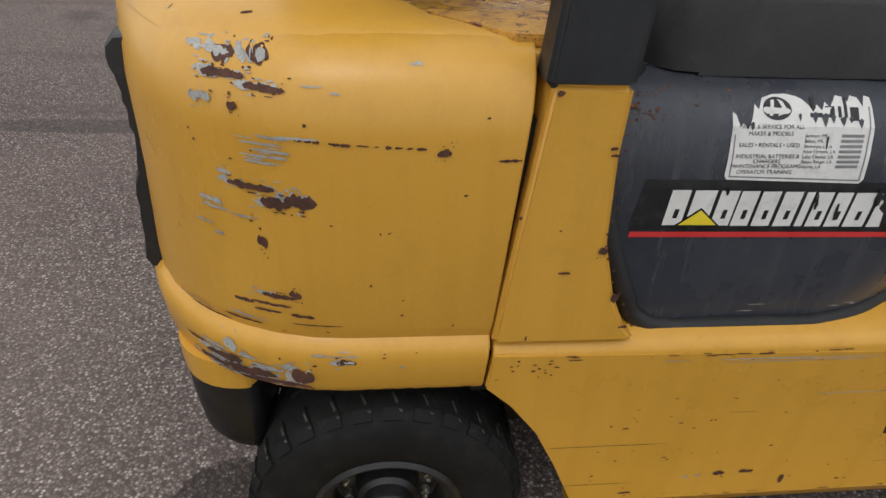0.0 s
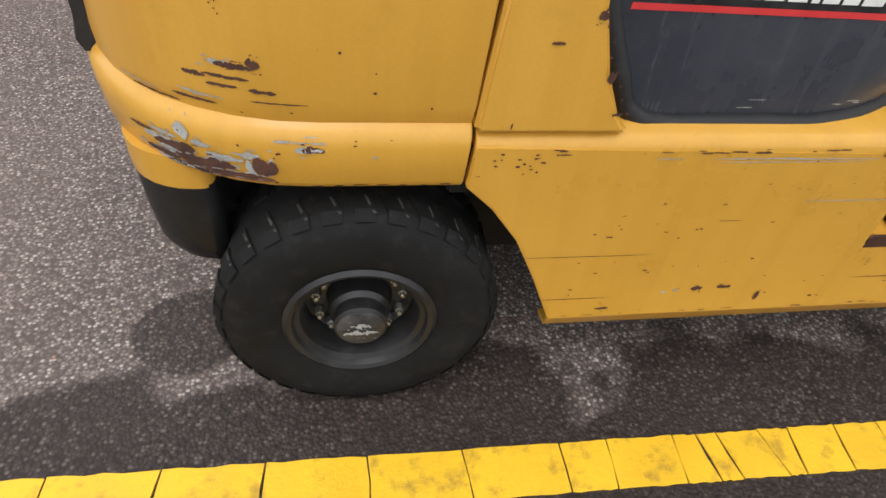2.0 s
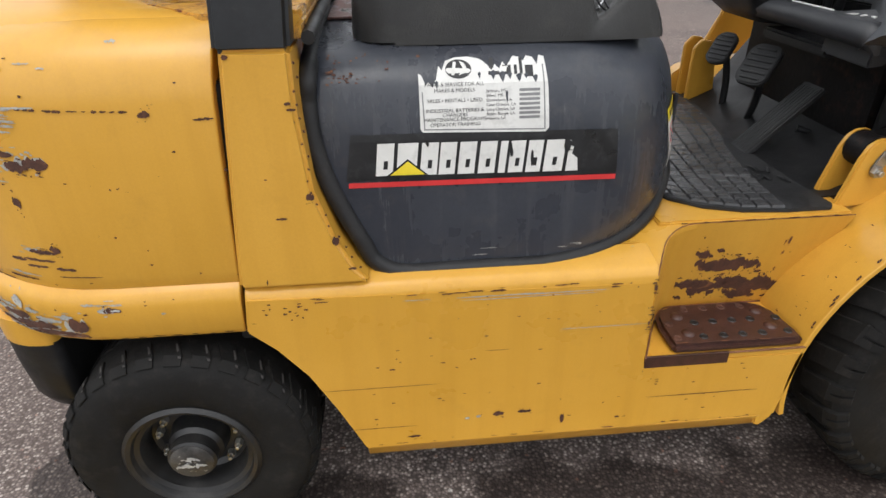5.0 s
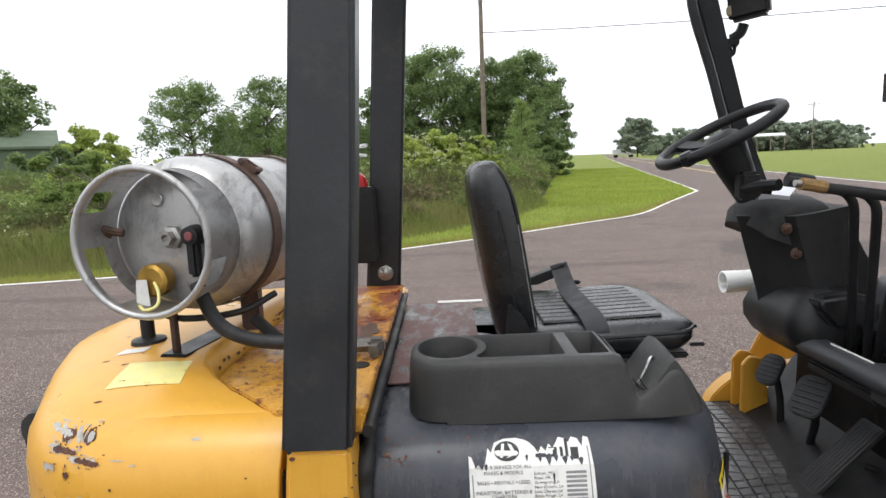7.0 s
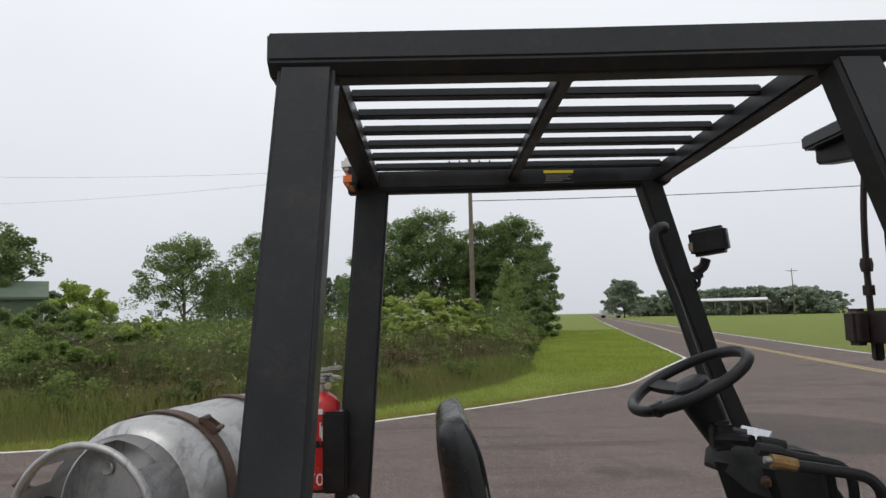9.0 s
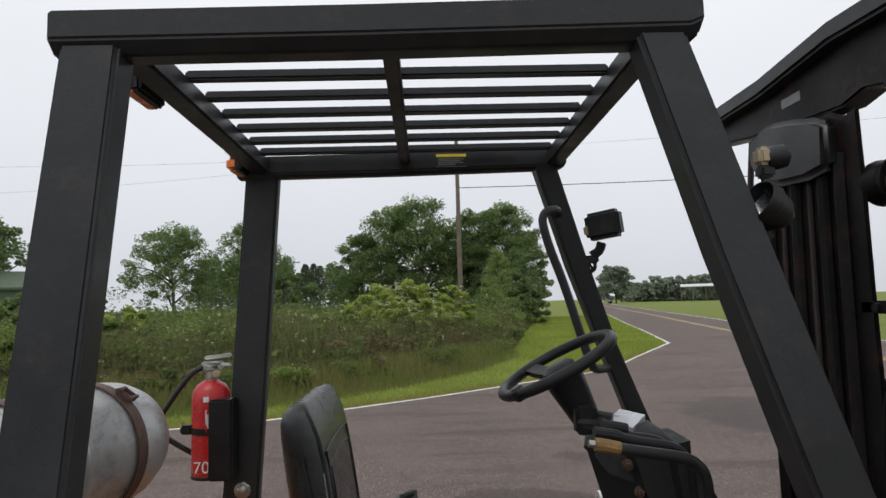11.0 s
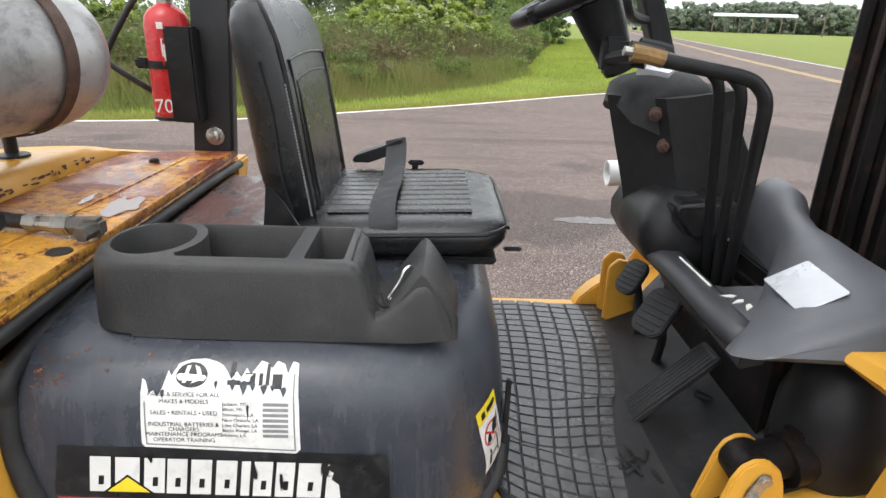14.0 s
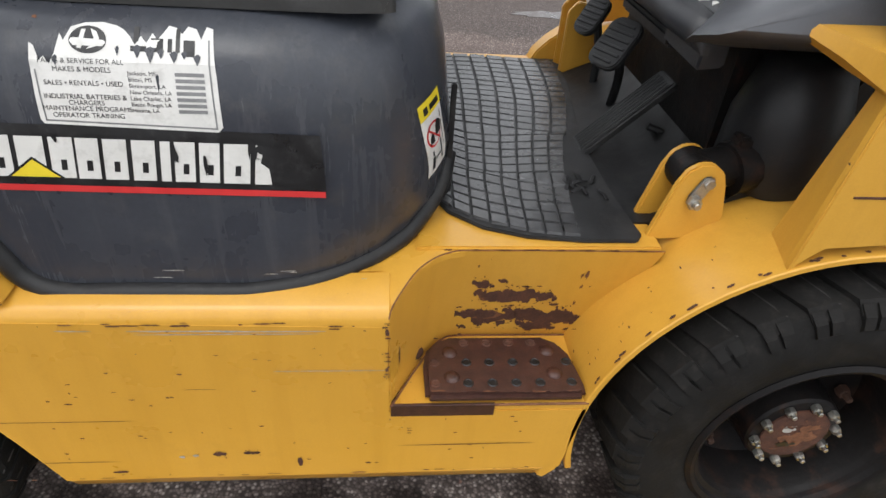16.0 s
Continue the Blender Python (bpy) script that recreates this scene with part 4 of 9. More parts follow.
side = part("side_panel", prism([(0.157, 0.606), (0.150, 0.535), (0.195, 0.492), (0.245, 0.425), (0.290, 0.335), (0.322, 0.262), (0.338, 0.225), (1.205, 0.232), (1.226, 0.400), (0.8935, 0.400), (0.8895, 0.592)], "y", 0.0, 0.018, 0.003), YELLOW, lift, "long yellow side panel with scratches and rust spots")
shelf_prof = [(0.0, 0.580), (0.001, 0.600), (0.006, 0.612), (0.016, 0.620), (0.075, 0.632), (0.075, 0.600), (0.018, 0.595)]
part("shelf", prism(shelf_prof, "x", 0.157, 0.890, 0.0015, 1), YELLOW, side)
part("lower_flange", prism([(0.0, 0.230), (0.018, 0.190), (0.055, 0.186), (0.055, 0.194), (0.022, 0.199), (0.010, 0.236)], "x", 0.340, 1.175, 0.0015, 1), YELLOW, side)
part("flange_end", prism([(1.165, 0.235), (1.165, 0.205), (1.178, 0.198), (1.200, 0.222), (1.208, 0.245)], "y", 0.002, 0.03, 0.003), YELLOW, side)
part("trim_strip", box(0.893, 1.064, -0.0012, 0.004, 0.388, 0.415, 0.0005, 1), STEP_BROWN, side, "bare brown strip below the step")


def on_side(u, v, lift_by):
    return (u, -lift_by, v)


SIDE_RUST = [(0.606, 0.297, 0.023, 0.014), (0.659, 0.299, 0.028, 0.010), (0.738, 0.272, 0.009, 0.031), (0.196, 0.594, 0.006, 0.004), (0.377, 0.387, 0.224, 0.0016), (0.370, 0.281, 0.146, 0.0018), (0.435, 0.252, 0.027, 0.008),
             (0.855, 0.263, 0.010, 0.006), (0.505, 0.594, 0.019, 0.004), (0.596, 0.595, 0.029, 0.005), (1.027, 0.311, 0.240, 0.0022), (0.81, 0.588, 0.016, 0.003), (0.886, 0.58, 0.006, 0.02), (0.60, 0.46, 0.05, 0.0012), (0.886, 0.50, 0.005, 0.012), (0.40, 0.43, 0.012, 0.004)]
for k, (u, v, w, h) in enumerate(SIDE_RUST):
    flake(on_side, u, v, w, h, RUST, side, 500 + k)
for k, (u, v, w, h) in enumerate([(0.566, 0.293, 0.010, 0.008), (0.543, 0.290, 0.009, 0.009), (0.60, 0.584, 0.16, 0.003), (0.72, 0.583, 0.16, 0.0025), (0.66, 0.578, 0.26, 0.0018), (0.80, 0.50, 0.17, 0.002), (0.45, 0.585, 0.05, 0.002)]):
    flake(on_side, u, v, w, h, BARE, side, 540 + k, "scratch")
for k, (u, v, w, h) in enumerate([(0.198, 1.010, 0.010, 0.008), (0.279, 0.933, 0.014, 0.005), (0.290, 0.792, 0.013, 0.014), (0.241, 0.757, 0.018, 0.005), (0.322, 0.712, 0.012, 0.020), (0.345, 0.658, 0.014, 0.006), (0.201, 0.640, 0.003, 0.014), (0.170, 0.845, 0.005, 0.006), (0.226, 0.825, 0.004, 0.003), (0.275, 0.942, 0.010, 0.006)]):
    flake(on_side, u, v, w, h, RUST, pillar, 560 + k)
rnd = random.Random(21)
for k in range(34):
    flake(on_side, rnd.uniform(0.36, 1.18), rnd.choice((rnd.uniform(0.235, 0.39), rnd.uniform(0.56, 0.60))) if k % 3 else rnd.uniform(0.24, 0.39), rnd.uniform(0.002, 0.008), rnd.uniform(0.0015, 0.004), RUST, side, 580 + k)
for k in range(18):
    flake(on_side, 0.286 + rnd.uniform(0, 0.012) + max(0, 0.80 - (0.66 + 0.02 * k)) * 0.45, 0.66 + 0.02 * k, 0.004, 0.005, RUST, pillar, 620 + k)

# small chips in the shelf's corners and along the edge of the step well
for k in range(46):
    if k < 14:
        u, v = rnd.uniform(0.158, 0.26), rnd.uniform(0.555, 0.603)
    elif k < 30:
        u, v = 0.8895 - abs(rnd.gauss(0, 0.006)), rnd.uniform(0.41, 0.60)
    else:
        u, v = rnd.uniform(0.40, 0.88), rnd.uniform(0.40, 0.60)
    flake(on_side, u, v, rnd.uniform(0.002, 0.009), rnd.uniform(0.0015, 0.005), RUST, side, 1200 + k)
part("sill_filler", box(0.72, 0.888, 0.078, 0.19, 0.56, 0.629, 0.004), YELLOW, side)

# step recess and step
WELL_TOP = [(0.889, 0.001, 0.602), (0.8925, 0.008, 0.6145), (0.898, 0.018, 0.6205), (0.914, 0.048, 0.627), (0.934, 0.078, 0.634), (0.960, 0.100, 0.639), (0.982, 0.111, 0.6405), (1.008, 0.117, 0.641), (1.10, 0.118, 0.641), (1.335, 0.118, 0.641)]
WELL_LOW = [(0.8895, 0.001, 0.412), (0.896, 0.013, 0.412), (0.905, 0.030, 0.412), (0.925, 0.068, 0.412), (0.948, 0.108, 0.412), (0.970, 0.142, 0.412), (0.984, 0.155, 0.412), (1.007, 0.164, 0.412), (1.10, 0.165, 0.412), (1.265, 0.165, 0.412)]
well = []
for k_ in range(9):
    q = k_ / 8
    line = [tuple(Vector(a).lerp(Vector(b), q)) for a, b in zip(WELL_LOW, WELL_TOP)]
    well.append(line + [(x - 0.006, y + 0.008, z) for x, y, z in line[::-1]])
recess = part("step_recess", loft(well), YELLOW, lift, "yellow recessed step well with rust-through patches", 40)
shoulder = [[p, (p[0] - 0.006, p[1] + 0.010, p[2] + 0.0025), (p[0] - 0.045, p[1] + 0.085, p[2] + 0.006)] for p in WELL_TOP[:8]]
part("well_shoulder", loft([a + [(x, y, z - 0.010) for x, y, z in a[::-1]] for a in shoulder]), YELLOW, recess, "", 60)
part("well_edge", tube([(x - 0.001, y + 0.001, z + 0.0015) for x, y, z in WELL_TOP], 0.0011, 6, 3), RUST_ORANGE, recess, "rusty edge of the step well")
part("step_ledge", prism([(0.891, 0.001), (1.226, 0.001), (1.240, 0.168), (0.990, 0.168), (0.966, 0.150)], "z", 0.398, 0.4122, 0.002), YELLOW, recess)
part("ledge_edge", box(0.893, 1.224, -0.0012, 0.0030, 0.4105, 0.4145, 0.001, 1), RUST_ORANGE, recess, "rusty front edge of the step ledge")
part("ledge_weld", tube([(x + 0.003, y - 0.003, 0.4135) for x, y, z in WELL_LOW], 0.0018, 6, 3), RUST_ORANGE, recess, "rust-stained seam")


def on_recess(u, v, lift_by):
    return (u, 0.165 - 0.205 * (v - 0.412) - lift_by, v)


def on_well_side(u, v, lift_by):
    """On the slanting left wall of the well: u runs inwards from the opening."""
    q = min(1, max(0, (v - 0.412) / 0.22))
    low, top = Vector((0.8895 + 0.55 * u, 0.001 + u, v)), Vector((0.889 + 0.49 * u, 0.001 + u, v))
    c = low.lerp(top, q)
    return (c.x + lift_by * 0.85, c.y - lift_by * 0.5, v)


for k, (u, v, w, h) in enumerate([(1.046, 0.561, 0.026, 0.020), (1.079, 0.569, 0.012, 0.010), (1.083, 0.528, 0.066, 0.034), (1.122, 0.531, 0.050, 0.030), (1.160, 0.527, 0.028, 0.022), (1.040, 0.478, 0.078, 0.026), (1.060, 0.460, 0.052, 0.036), (1.094, 0.470, 0.052, 0.024), (1.130, 0.482, 0.054, 0.022), (1.180, 0.468, 0.088, 0.042), (1.158, 0.442, 0.050, 0.028), (1.020, 0.440, 0.012, 0.012)]):
    flake(on_recess, u, v, w * 1.25, h * 1.15, RUST_ORANGE, recess, 6600 + k, "rust_stain", 0.0003, 0.6, specks=False)
    flake(on_recess, u, v, w, h * 1.2, RUST, recess, 660 + k, rag=0.45)
    for j in range(4):
        flake(on_recess, u + w * (0.4 * j - 0.6), v - 0.25 * h * (1 if j % 2 else -1), w * 0.34, h * 0.85, RUST, recess, 3000 + 10 * k + j, rag=0.5)
flake(on_well_side, 0.122, 0.452, 0.040, 0.052, RUST, recess, 675, rag=0.45)
flake(on_well_side, 0.108, 0.432, 0.050, 0.030, RUST, recess, 676, rag=0.45)
flake(on_well_side, 0.030, 0.50, 0.004, 0.05, RUST, recess, 677, rag=0.3)
for k in range(10):
    flake(on_recess, rnd.uniform(1.02, 1.22), rnd.uniform(0.42, 0.60), rnd.uniform(0.003, 0.006), rnd.uniform(0.01, 0.03), RUST_ORANGE, recess, 6700 + k, "rust_run", 0.0003, 0.5, specks=False)
step_z = 0.434
step = part("step", prism([(0.949, 0.003), (1.218, 0.003), (1.219, 0.030), (1.215, 0.060), (1.208, 0.100), (1.193, 0.127), (1.165, 0.142), (1.000, 0.142), (0.974, 0.132), (0.954, 0.108), (0.948, 0.076)], "z", 0.4125, step_z, 0.008, 4), STEP_BROWN, lift, "brown rusted step plate with round grip holes")
for y_, xs_ in ((0.121, (1.021, 1.062, 1.102, 1.143)), (0.075, (0.967, 1.022, 1.062, 1.103, 1.142, 1.197)), (0.029, (0.967, 1.021, 1.062, 1.102, 1.143, 1.197))):
    for k, x_ in enumerate(xs_):
        clogged = y_ > 0.1 or k == 0
        part("grip_hole", lathe([(0, 0.0004), (0.0058, 0.0004), (0.0066, 0.0016), (0.0076, 0.0019), (0.0092, 0.0)], Matrix.Translation((x_, y_, step_z)), 14), RUST if clogged else INK, step)
for x_, y_ in ((0.995, 0.098), (1.169, 0.102), (0.995, 0.042), (1.172, 0.049)):
    part("step_bolt", lathe([(0.0135, 0.0), (0.0125, 0.0022), (0.0085, 0.0048), (0.0, 0.0060)], Matrix.Translation((x_, y_, step_z)), 16), STEP_BROWN, step, "", 60)
for k in range(9):
    flake(lambda u, v, l: (u, v, step_z + l), 0.97 + 0.028 * k, 0.011 + rnd.uniform(-0.003, 0.002), 0.024, 0.005, RUST_ORANGE if k % 3 == 0 else RUST, step, 6800 + k, "worn_patch", 0.0004, 0.6)

# floor, front fender and chassis
floor_bm = prism([(0.930, 0.118), (1.330, 0.122), (1.330, 1.03), (0.930, 1.03)], "z", 0.632, 0.648, 0.003)
floor_plate = part("floor_plate", floor_bm, YELLOW, lift, "yellow cab floor edge")
for k in range(8):
    flake(lambda u, v, l: (u, 0.1185 - l, v), 0.98 + 0.045 * k, 0.644, rnd.uniform(0.01, 0.03), 0.004, RUST, floor_plate, 690 + k)
FX, FZ, FR = 1.615, 0.318, 0.397


def fender(y0, y1, name, label=""):
    inner, outer = [], []
    for k in range(25):
        a = radians(193 - k * 5.2)
        inner.append((FX + FR * math.cos(a), FZ + FR * math.sin(a)))
        outer.append((FX + (FR + 0.012) * math.cos(a), FZ + (FR + 0.012) * math.sin(a)))
    return part(name, prism(inner + outer[::-1], "y", y0, y1, 0.002, 1), YELLOW, lift, label, 25)


near_fender = fender(0.0, 0.34, "front_fender", "yellow curved front fender")
fender(0.81, W, "front_fender", "yellow curved front fender")


def on_fender(u, v, l):
    a = radians(u)
    return (FX + (FR + 0.012 + l) * math.cos(a), v, FZ + (FR + 0.012 + l) * math.sin(a))


for k in range(22):
    flake(on_fender, rnd.uniform(95, 180), 0.006 + rnd.uniform(0, 0.006), rnd.uniform(0.8, 2.2), 0.006, RUST, near_fender, 700 + k)
for k in range(14):
    flake(on_fender, rnd.uniform(115, 170), rnd.uniform(0.02, 0.12), rnd.uniform(0.2, 0.6), rnd.uniform(0.003, 0.008), RUST, near_fender, 725 + k)
for dims in ((0.02, 1.40, 0.22, 0.93, 0.20, 0.62), (0.33, 0.875, 0.03, 0.24, 0.24, 0.60), (0.90, 1.19, 0.03, 0.24, 0.24, 0.395), (0.33, 1.15, 0.91, 1.12, 0.24, 0.60), (-0.23, 0.16, 0.20, 0.95, 0.34, 0.535), (1.38, 2.0, 0.35, 0.80, 0.25, 0.60)):
    part("chassis_block", box(*dims, 0.01), BLACK, lift, "black underside of the chassis")
part("arch_lining", loft([[(0.16, y, 0.545), (0.20, y, 0.505), (0.255, y, 0.43), (0.30, y, 0.34), (0.345, y, 0.21), (0.37, y, 0.21), (0.32, y, 0.36), (0.27, y, 0.46), (0.21, y, 0.54), (0.17, y, 0.56)] for y in (0.018, 0.22)]), BLACK, lift, "dark wheel arch lining")
part("gap_filler", box(0.13, 0.185, 0.03, 0.12, 0.50, 0.97, 0.004), BLACK, lift)

# far side panels, seen past the seat and dash
part("side_panel", box(0.16, 1.20, W - 0.02, W, 0.20, 0.585, 0.004), YELLOW, lift, "yellow far side panel")
part("rear_pillar", prism([(0.152, 0.625), (0.190, 1.035), (0.315, 1.033), (0.300, 0.925), (0.374, 0.625)], "y", W - 0.10, W, 0.007, 2), YELLOW, lift, "yellow rear body pillar")


# rust eating along the panel edges
ernd = random.Random(207)
for k in range(46):
    kind_ = k % 3
    if kind_ == 0:
        u, v = ernd.uniform(0.18, 1.19), 0.2345 + ernd.uniform(0.0, 0.005)
    elif kind_ == 1:
        u, v = ernd.uniform(0.17, 0.88), 0.598 + ernd.uniform(-0.006, 0.004)
    else:
        u, v = ernd.uniform(0.36, 1.18), ernd.uniform(0.25, 0.57)
        if u > 0.88:
            v = ernd.uniform(0.25, 0.385)
    flake(lambda u_, v_, l: (u_, -0.0004 - l, v_), u, v, ernd.uniform(0.004, 0.030) if kind_ < 2 else ernd.uniform(0.002, 0.008), ernd.uniform(0.0015, 0.004), RUST_ORANGE if k % 4 == 0 else RUST, side, 2100 + k, specks=False)
# rain water standing in a low spot of the asphalt
PUDDLE_WATER = surface("shallow_rain_water", (0.075, 0.062, 0.056), 0.36, vary=0.35, scale=9, relief=0.35, rough_vary=0.16)
for cx_, cy_, w_, h_, seed_ in ((2.08, 3.84, 0.34, 0.085, 7),):
    prs_ = random.Random(seed_)
    rim_ = [(cx_ + w_ * (1 + prs_.uniform(-0.25, 0.2)) * math.cos(2 * math.pi * q / 28), cy_ + h_ * (1 + prs_.uniform(-0.3, 0.25)) * math.sin(2 * math.pi * q / 28)) for q in range(28)]
    tagged(part("puddle", prism(rim_, "z", 0.0012, 0.0030, 0.0, 1), PUDDLE_WATER, None), "shallow puddle of rain water on the asphalt", "puddle", kind="structure")


# ---- wheels ----
def wheel(cx, cz, r, y_out, width, rim, label, lugs, sign=1, front=False):
    """A pneumatic wheel with its axle along y; sign 1 faces the near side."""
    m = Matrix.Translation((cx, y_out, cz)) @ Matrix.Rotation(radians(90 * sign), 4, "X")
    w = new("wheel")
    w.parent = lift
    w["label"] = label
    s = width
    prof = [(rim, -0.012), (rim + 0.012, -0.002), (rim + 0.04, 0.004), (r * 0.80, 0.006), (r * 0.90, 0.0), (r * 0.955, -0.012), (r * (0.968 if front else 0.982), -0.028), (r * (0.968 if front else 0.982), -s + 0.028), (r * 0.90, -s), (rim + 0.02, -s), (rim, -s + 0.01)]
    tyre = part("tyre", lathe(prof, m, 64), TYRE, w, "worn black pneumatic tyre")
    for k in range(lugs):
        for row, (h0, h1, off) in enumerate(((-0.004, -s * 0.40, 0.0), (-s * 0.60, -s + 0.004, 0.5))):
            a0, a1 = 2 * math.pi * (k + off) / lugs, 2 * math.pi * (k + off + 0.62) / lugs
            verts, tw = [], 0.35 * 2 * math.pi / lugs
            for hh, rr, sk in ((h0, r * 0.945, 0), (h0 - 0.016 * (1 if row == 0 else 1), r * 0.995, 0), (h1, r * 1.0, tw if row == 0 else -tw)):
                for a in (a0 + sk, a1 + sk):
                    for q in (rr, r * 0.935):
                        verts.append(m @ Vector((q * math.cos(a), q * math.sin(a), hh)))
            faces = []
            for i in (0, 4):
                faces += [(i, i + 2, i + 6, i + 4), (i, i + 4, i + 5, i + 1), (i + 2, i + 3, i + 7, i + 6)]
            faces += [(0, 1, 3, 2), (8, 10, 11, 9)]
            raw("tread_block", verts, faces, TYRE, w)
            if row == 0 and front:
                # the lug's end runs down over the shoulder, split by a slit
                for b0, b1 in ((0.03, 0.28), (0.36, 0.60)):
                    c0_, c1_ = 2 * math.pi * (k + b0) / lugs, 2 * math.pi * (k + b1) / lugs
                    sv = [m @ Vector((rr * math.cos(a), rr * math.sin(a), hh)) for rr, hh in ((r * 0.865, 0.0035), (r * 0.885, 0.0085), (r * 0.945, 0.0030), (r * 0.985, -0.0125)) for a in (c0_, c1_)]
                    back_ = [m @ Vector((rr * math.cos(a), rr * math.sin(a), hh)) for rr, hh in ((r * 0.865, -0.006), (r * 0.885, -0.006), (r * 0.945, -0.012), (r * 0.965, -0.020)) for a in (c0_, c1_)]
                    raw("shoulder_block", sv + back_, [(0, 1, 3, 2), (2, 3, 5, 4), (4, 5, 7, 6)] + [f for i in (0, 2, 4) for f in ((i, i + 2, i + 10, i + 8), (i + 1, i + 9, i + 11, i + 3))] + [(0, 8, 9, 1)], TYRE, w)
                e = [m @ Vector((rr * math.cos(a0 + q), rr * math.sin(a0 + q), hh)) for rr, hh, q in ((r * 0.992, -0.016, 0.0), (r * 0.992, -0.016, 0.009), (r * 1.003, -s * 0.36, tw * 0.9 + 0.007), (r * 1.003, -s * 0.36, tw * 0.9))]
                raw("scuffed_edge", e, [(0, 1, 2, 3)], TYRE_EDGE, w)
            if row == 0 and not front:
                e = [m @ Vector((rr * math.cos(a0 + q), rr * math.sin(a0 + q), hh)) for rr, hh, q in ((r * 0.985, -0.012, -0.004), (r * 0.985, -0.012, 0.018), (r * 1.004, -s * 0.30, tw * 0.8 + 0.014), (r * 1.004, -s * 0.30, tw * 0.8))]
                raw("dust_edge", e, [(0, 1, 2, 3)], TYRE_DUST, w)
    dish = 0.070 if not front else 0.130
    part("rim", lathe([(rim + 0.006, -0.012), (rim + 0.010, -0.002), (rim + 0.002, 0.004), (rim - 0.006, 0.0), (rim - 0.010, -0.010), (rim - 0.019, -0.015), (rim - 0.022, -0.024), (rim - 0.025, -0.030), (rim - 0.028, -dish * 0.90), (rim * 0.68, -dish), (rim * 0.42, -dish + 0.004), (0.0, -dish + 0.004)], m, 48), MAST if front else RIM_GREY, w, "dusty black steel rim")
    if not front:
        part("hub", lathe([(0.060, -dish), (0.054, -0.030), (0.046, -0.022), (0.045, -0.004), (0.047, -0.002), (0.047, 0.003), (0.042, 0.006)], m, 28), RIM_GREY, w, "charcoal hub barrel")
        part("hub_cap", lathe([(0.042, 0.004), (0.042, 0.009), (0.036, 0.0115), (0, 0.012)], m, 28), HUB_WORN, w, "worn steel hub cap with paint scraps")
        for k in range(3):
            flake(lambda u, v, l: m @ Vector((u, v, 0.0125 + l)), -0.012 + 0.012 * k, 0.018 * (k % 2) - 0.008, 0.036, 0.018, BARE, w, 800 + k, "worn_patch", 0.0007 + 0.0003 * k, 0.7)
        for deg in (13, 38, -23, -48, 142, 167, 203, 228):
            a = radians(deg) if sign > 0 else radians(-deg)
            part("wheel_nut", hexnut(m @ Matrix.Translation((0.078 * math.cos(a), 0.078 * math.sin(a), -dish + 0.003)), 0.0090, 0.014, 0.008), ZINC, w)
    else:
        part("hub", lathe([(0.095, -dish), (0.090, -0.105), (0.085, -0.062), (0.084, -0.041), (0.080, -0.036), (0.070, -0.034), (0.0, -0.034)], m, 32), MAST, w, "greasy hub with a rust-orange cap")
        part("hub_cap", lathe([(0.062, -0.036), (0.062, -0.030), (0.045, -0.027), (0, -0.027)], m, 28), RUST, w, "rusted hub cap with orange and grey patches")
        flake(lambda u, v, l: m @ Vector((u, v, -0.0265 + l)), -0.02, 0.018, 0.026, 0.016, BARE, w, 823, "rust_patch", 0.0004, 0.6)
        flake(lambda u, v, l: m @ Vector((u, v, -0.0265 + l)), 0.018, 0.022, 0.04, 0.03, RUST_ORANGE, w, 824, "rust_patch", 0.0008, 0.6)
        flake(lambda u, v, l: m @ Vector((u, v, -0.0265 + l)), -0.012, -0.022, 0.04, 0.02, DECAL, w, 825, "rust_patch", 0.0008, 0.6)
        flake(lambda u, v, l: m @ Vector((u, v, -0.0265 + l)), 0.004, -0.004, 0.075, 0.05, RUST_ORANGE, w, 821, "rust_patch", 0.0006, 0.5)
        for k in range(10):
            a = 2 * math.pi * (k + 0.3) / 10
            part("hub_bolt", hexnut(m @ Matrix.Translation((0.072 * math.cos(a), 0.072 * math.sin(a), -0.034)), 0.009, 0.012, 0.007), ZINC, w)
        for k in range(8):
            a = 2 * math.pi * (k + 0.1) / 8
            part("wheel_nut", hexnut(m @ Matrix.Translation((0.142 * math.cos(a), 0.142 * math.sin(a), -dish + 0.006)), 0.013, 0.016, 0.014), CHAIN, w)
    return w


wheel(-0.003, 0.244, 0.246, -0.006, 0.165, 0.123, "small rear steering wheel with chunky worn tyre", 30)
wheel(-0.003, 0.244, 0.246, W + 0.006, 0.165, 0.123, "small rear steering wheel with chunky worn tyre", 30, -1)
wheel(1.616, 0.334, 0.335, -0.042, 0.240, 0.198, "large front drive wheel with bolted hub", 28, 1, True)
wheel(1.612, 0.332, 0.335, W + 0.042, 0.240, 0.198, "large front drive wheel with bolted hub", 28, -1, True)

# ---- hood ----
H_BACK = [(0.612, 0.422), (0.625, 0.392), (0.650, 0.377), (0.772, 0.320), (0.850, 0.299), (0.907, 0.293), (1.02, 0.304)]
H_FRONT = [(0.612, 0.900), (0.625, 0.935), (0.650, 0.962), (0.70, 0.982), (0.77, 0.989), (0.84, 0.981), (0.92, 0.970), (0.96, 0.957), (0.985, 0.936), (1.00, 0.908)]
H_CORNER = 0.25  # radius of the front corners in plan
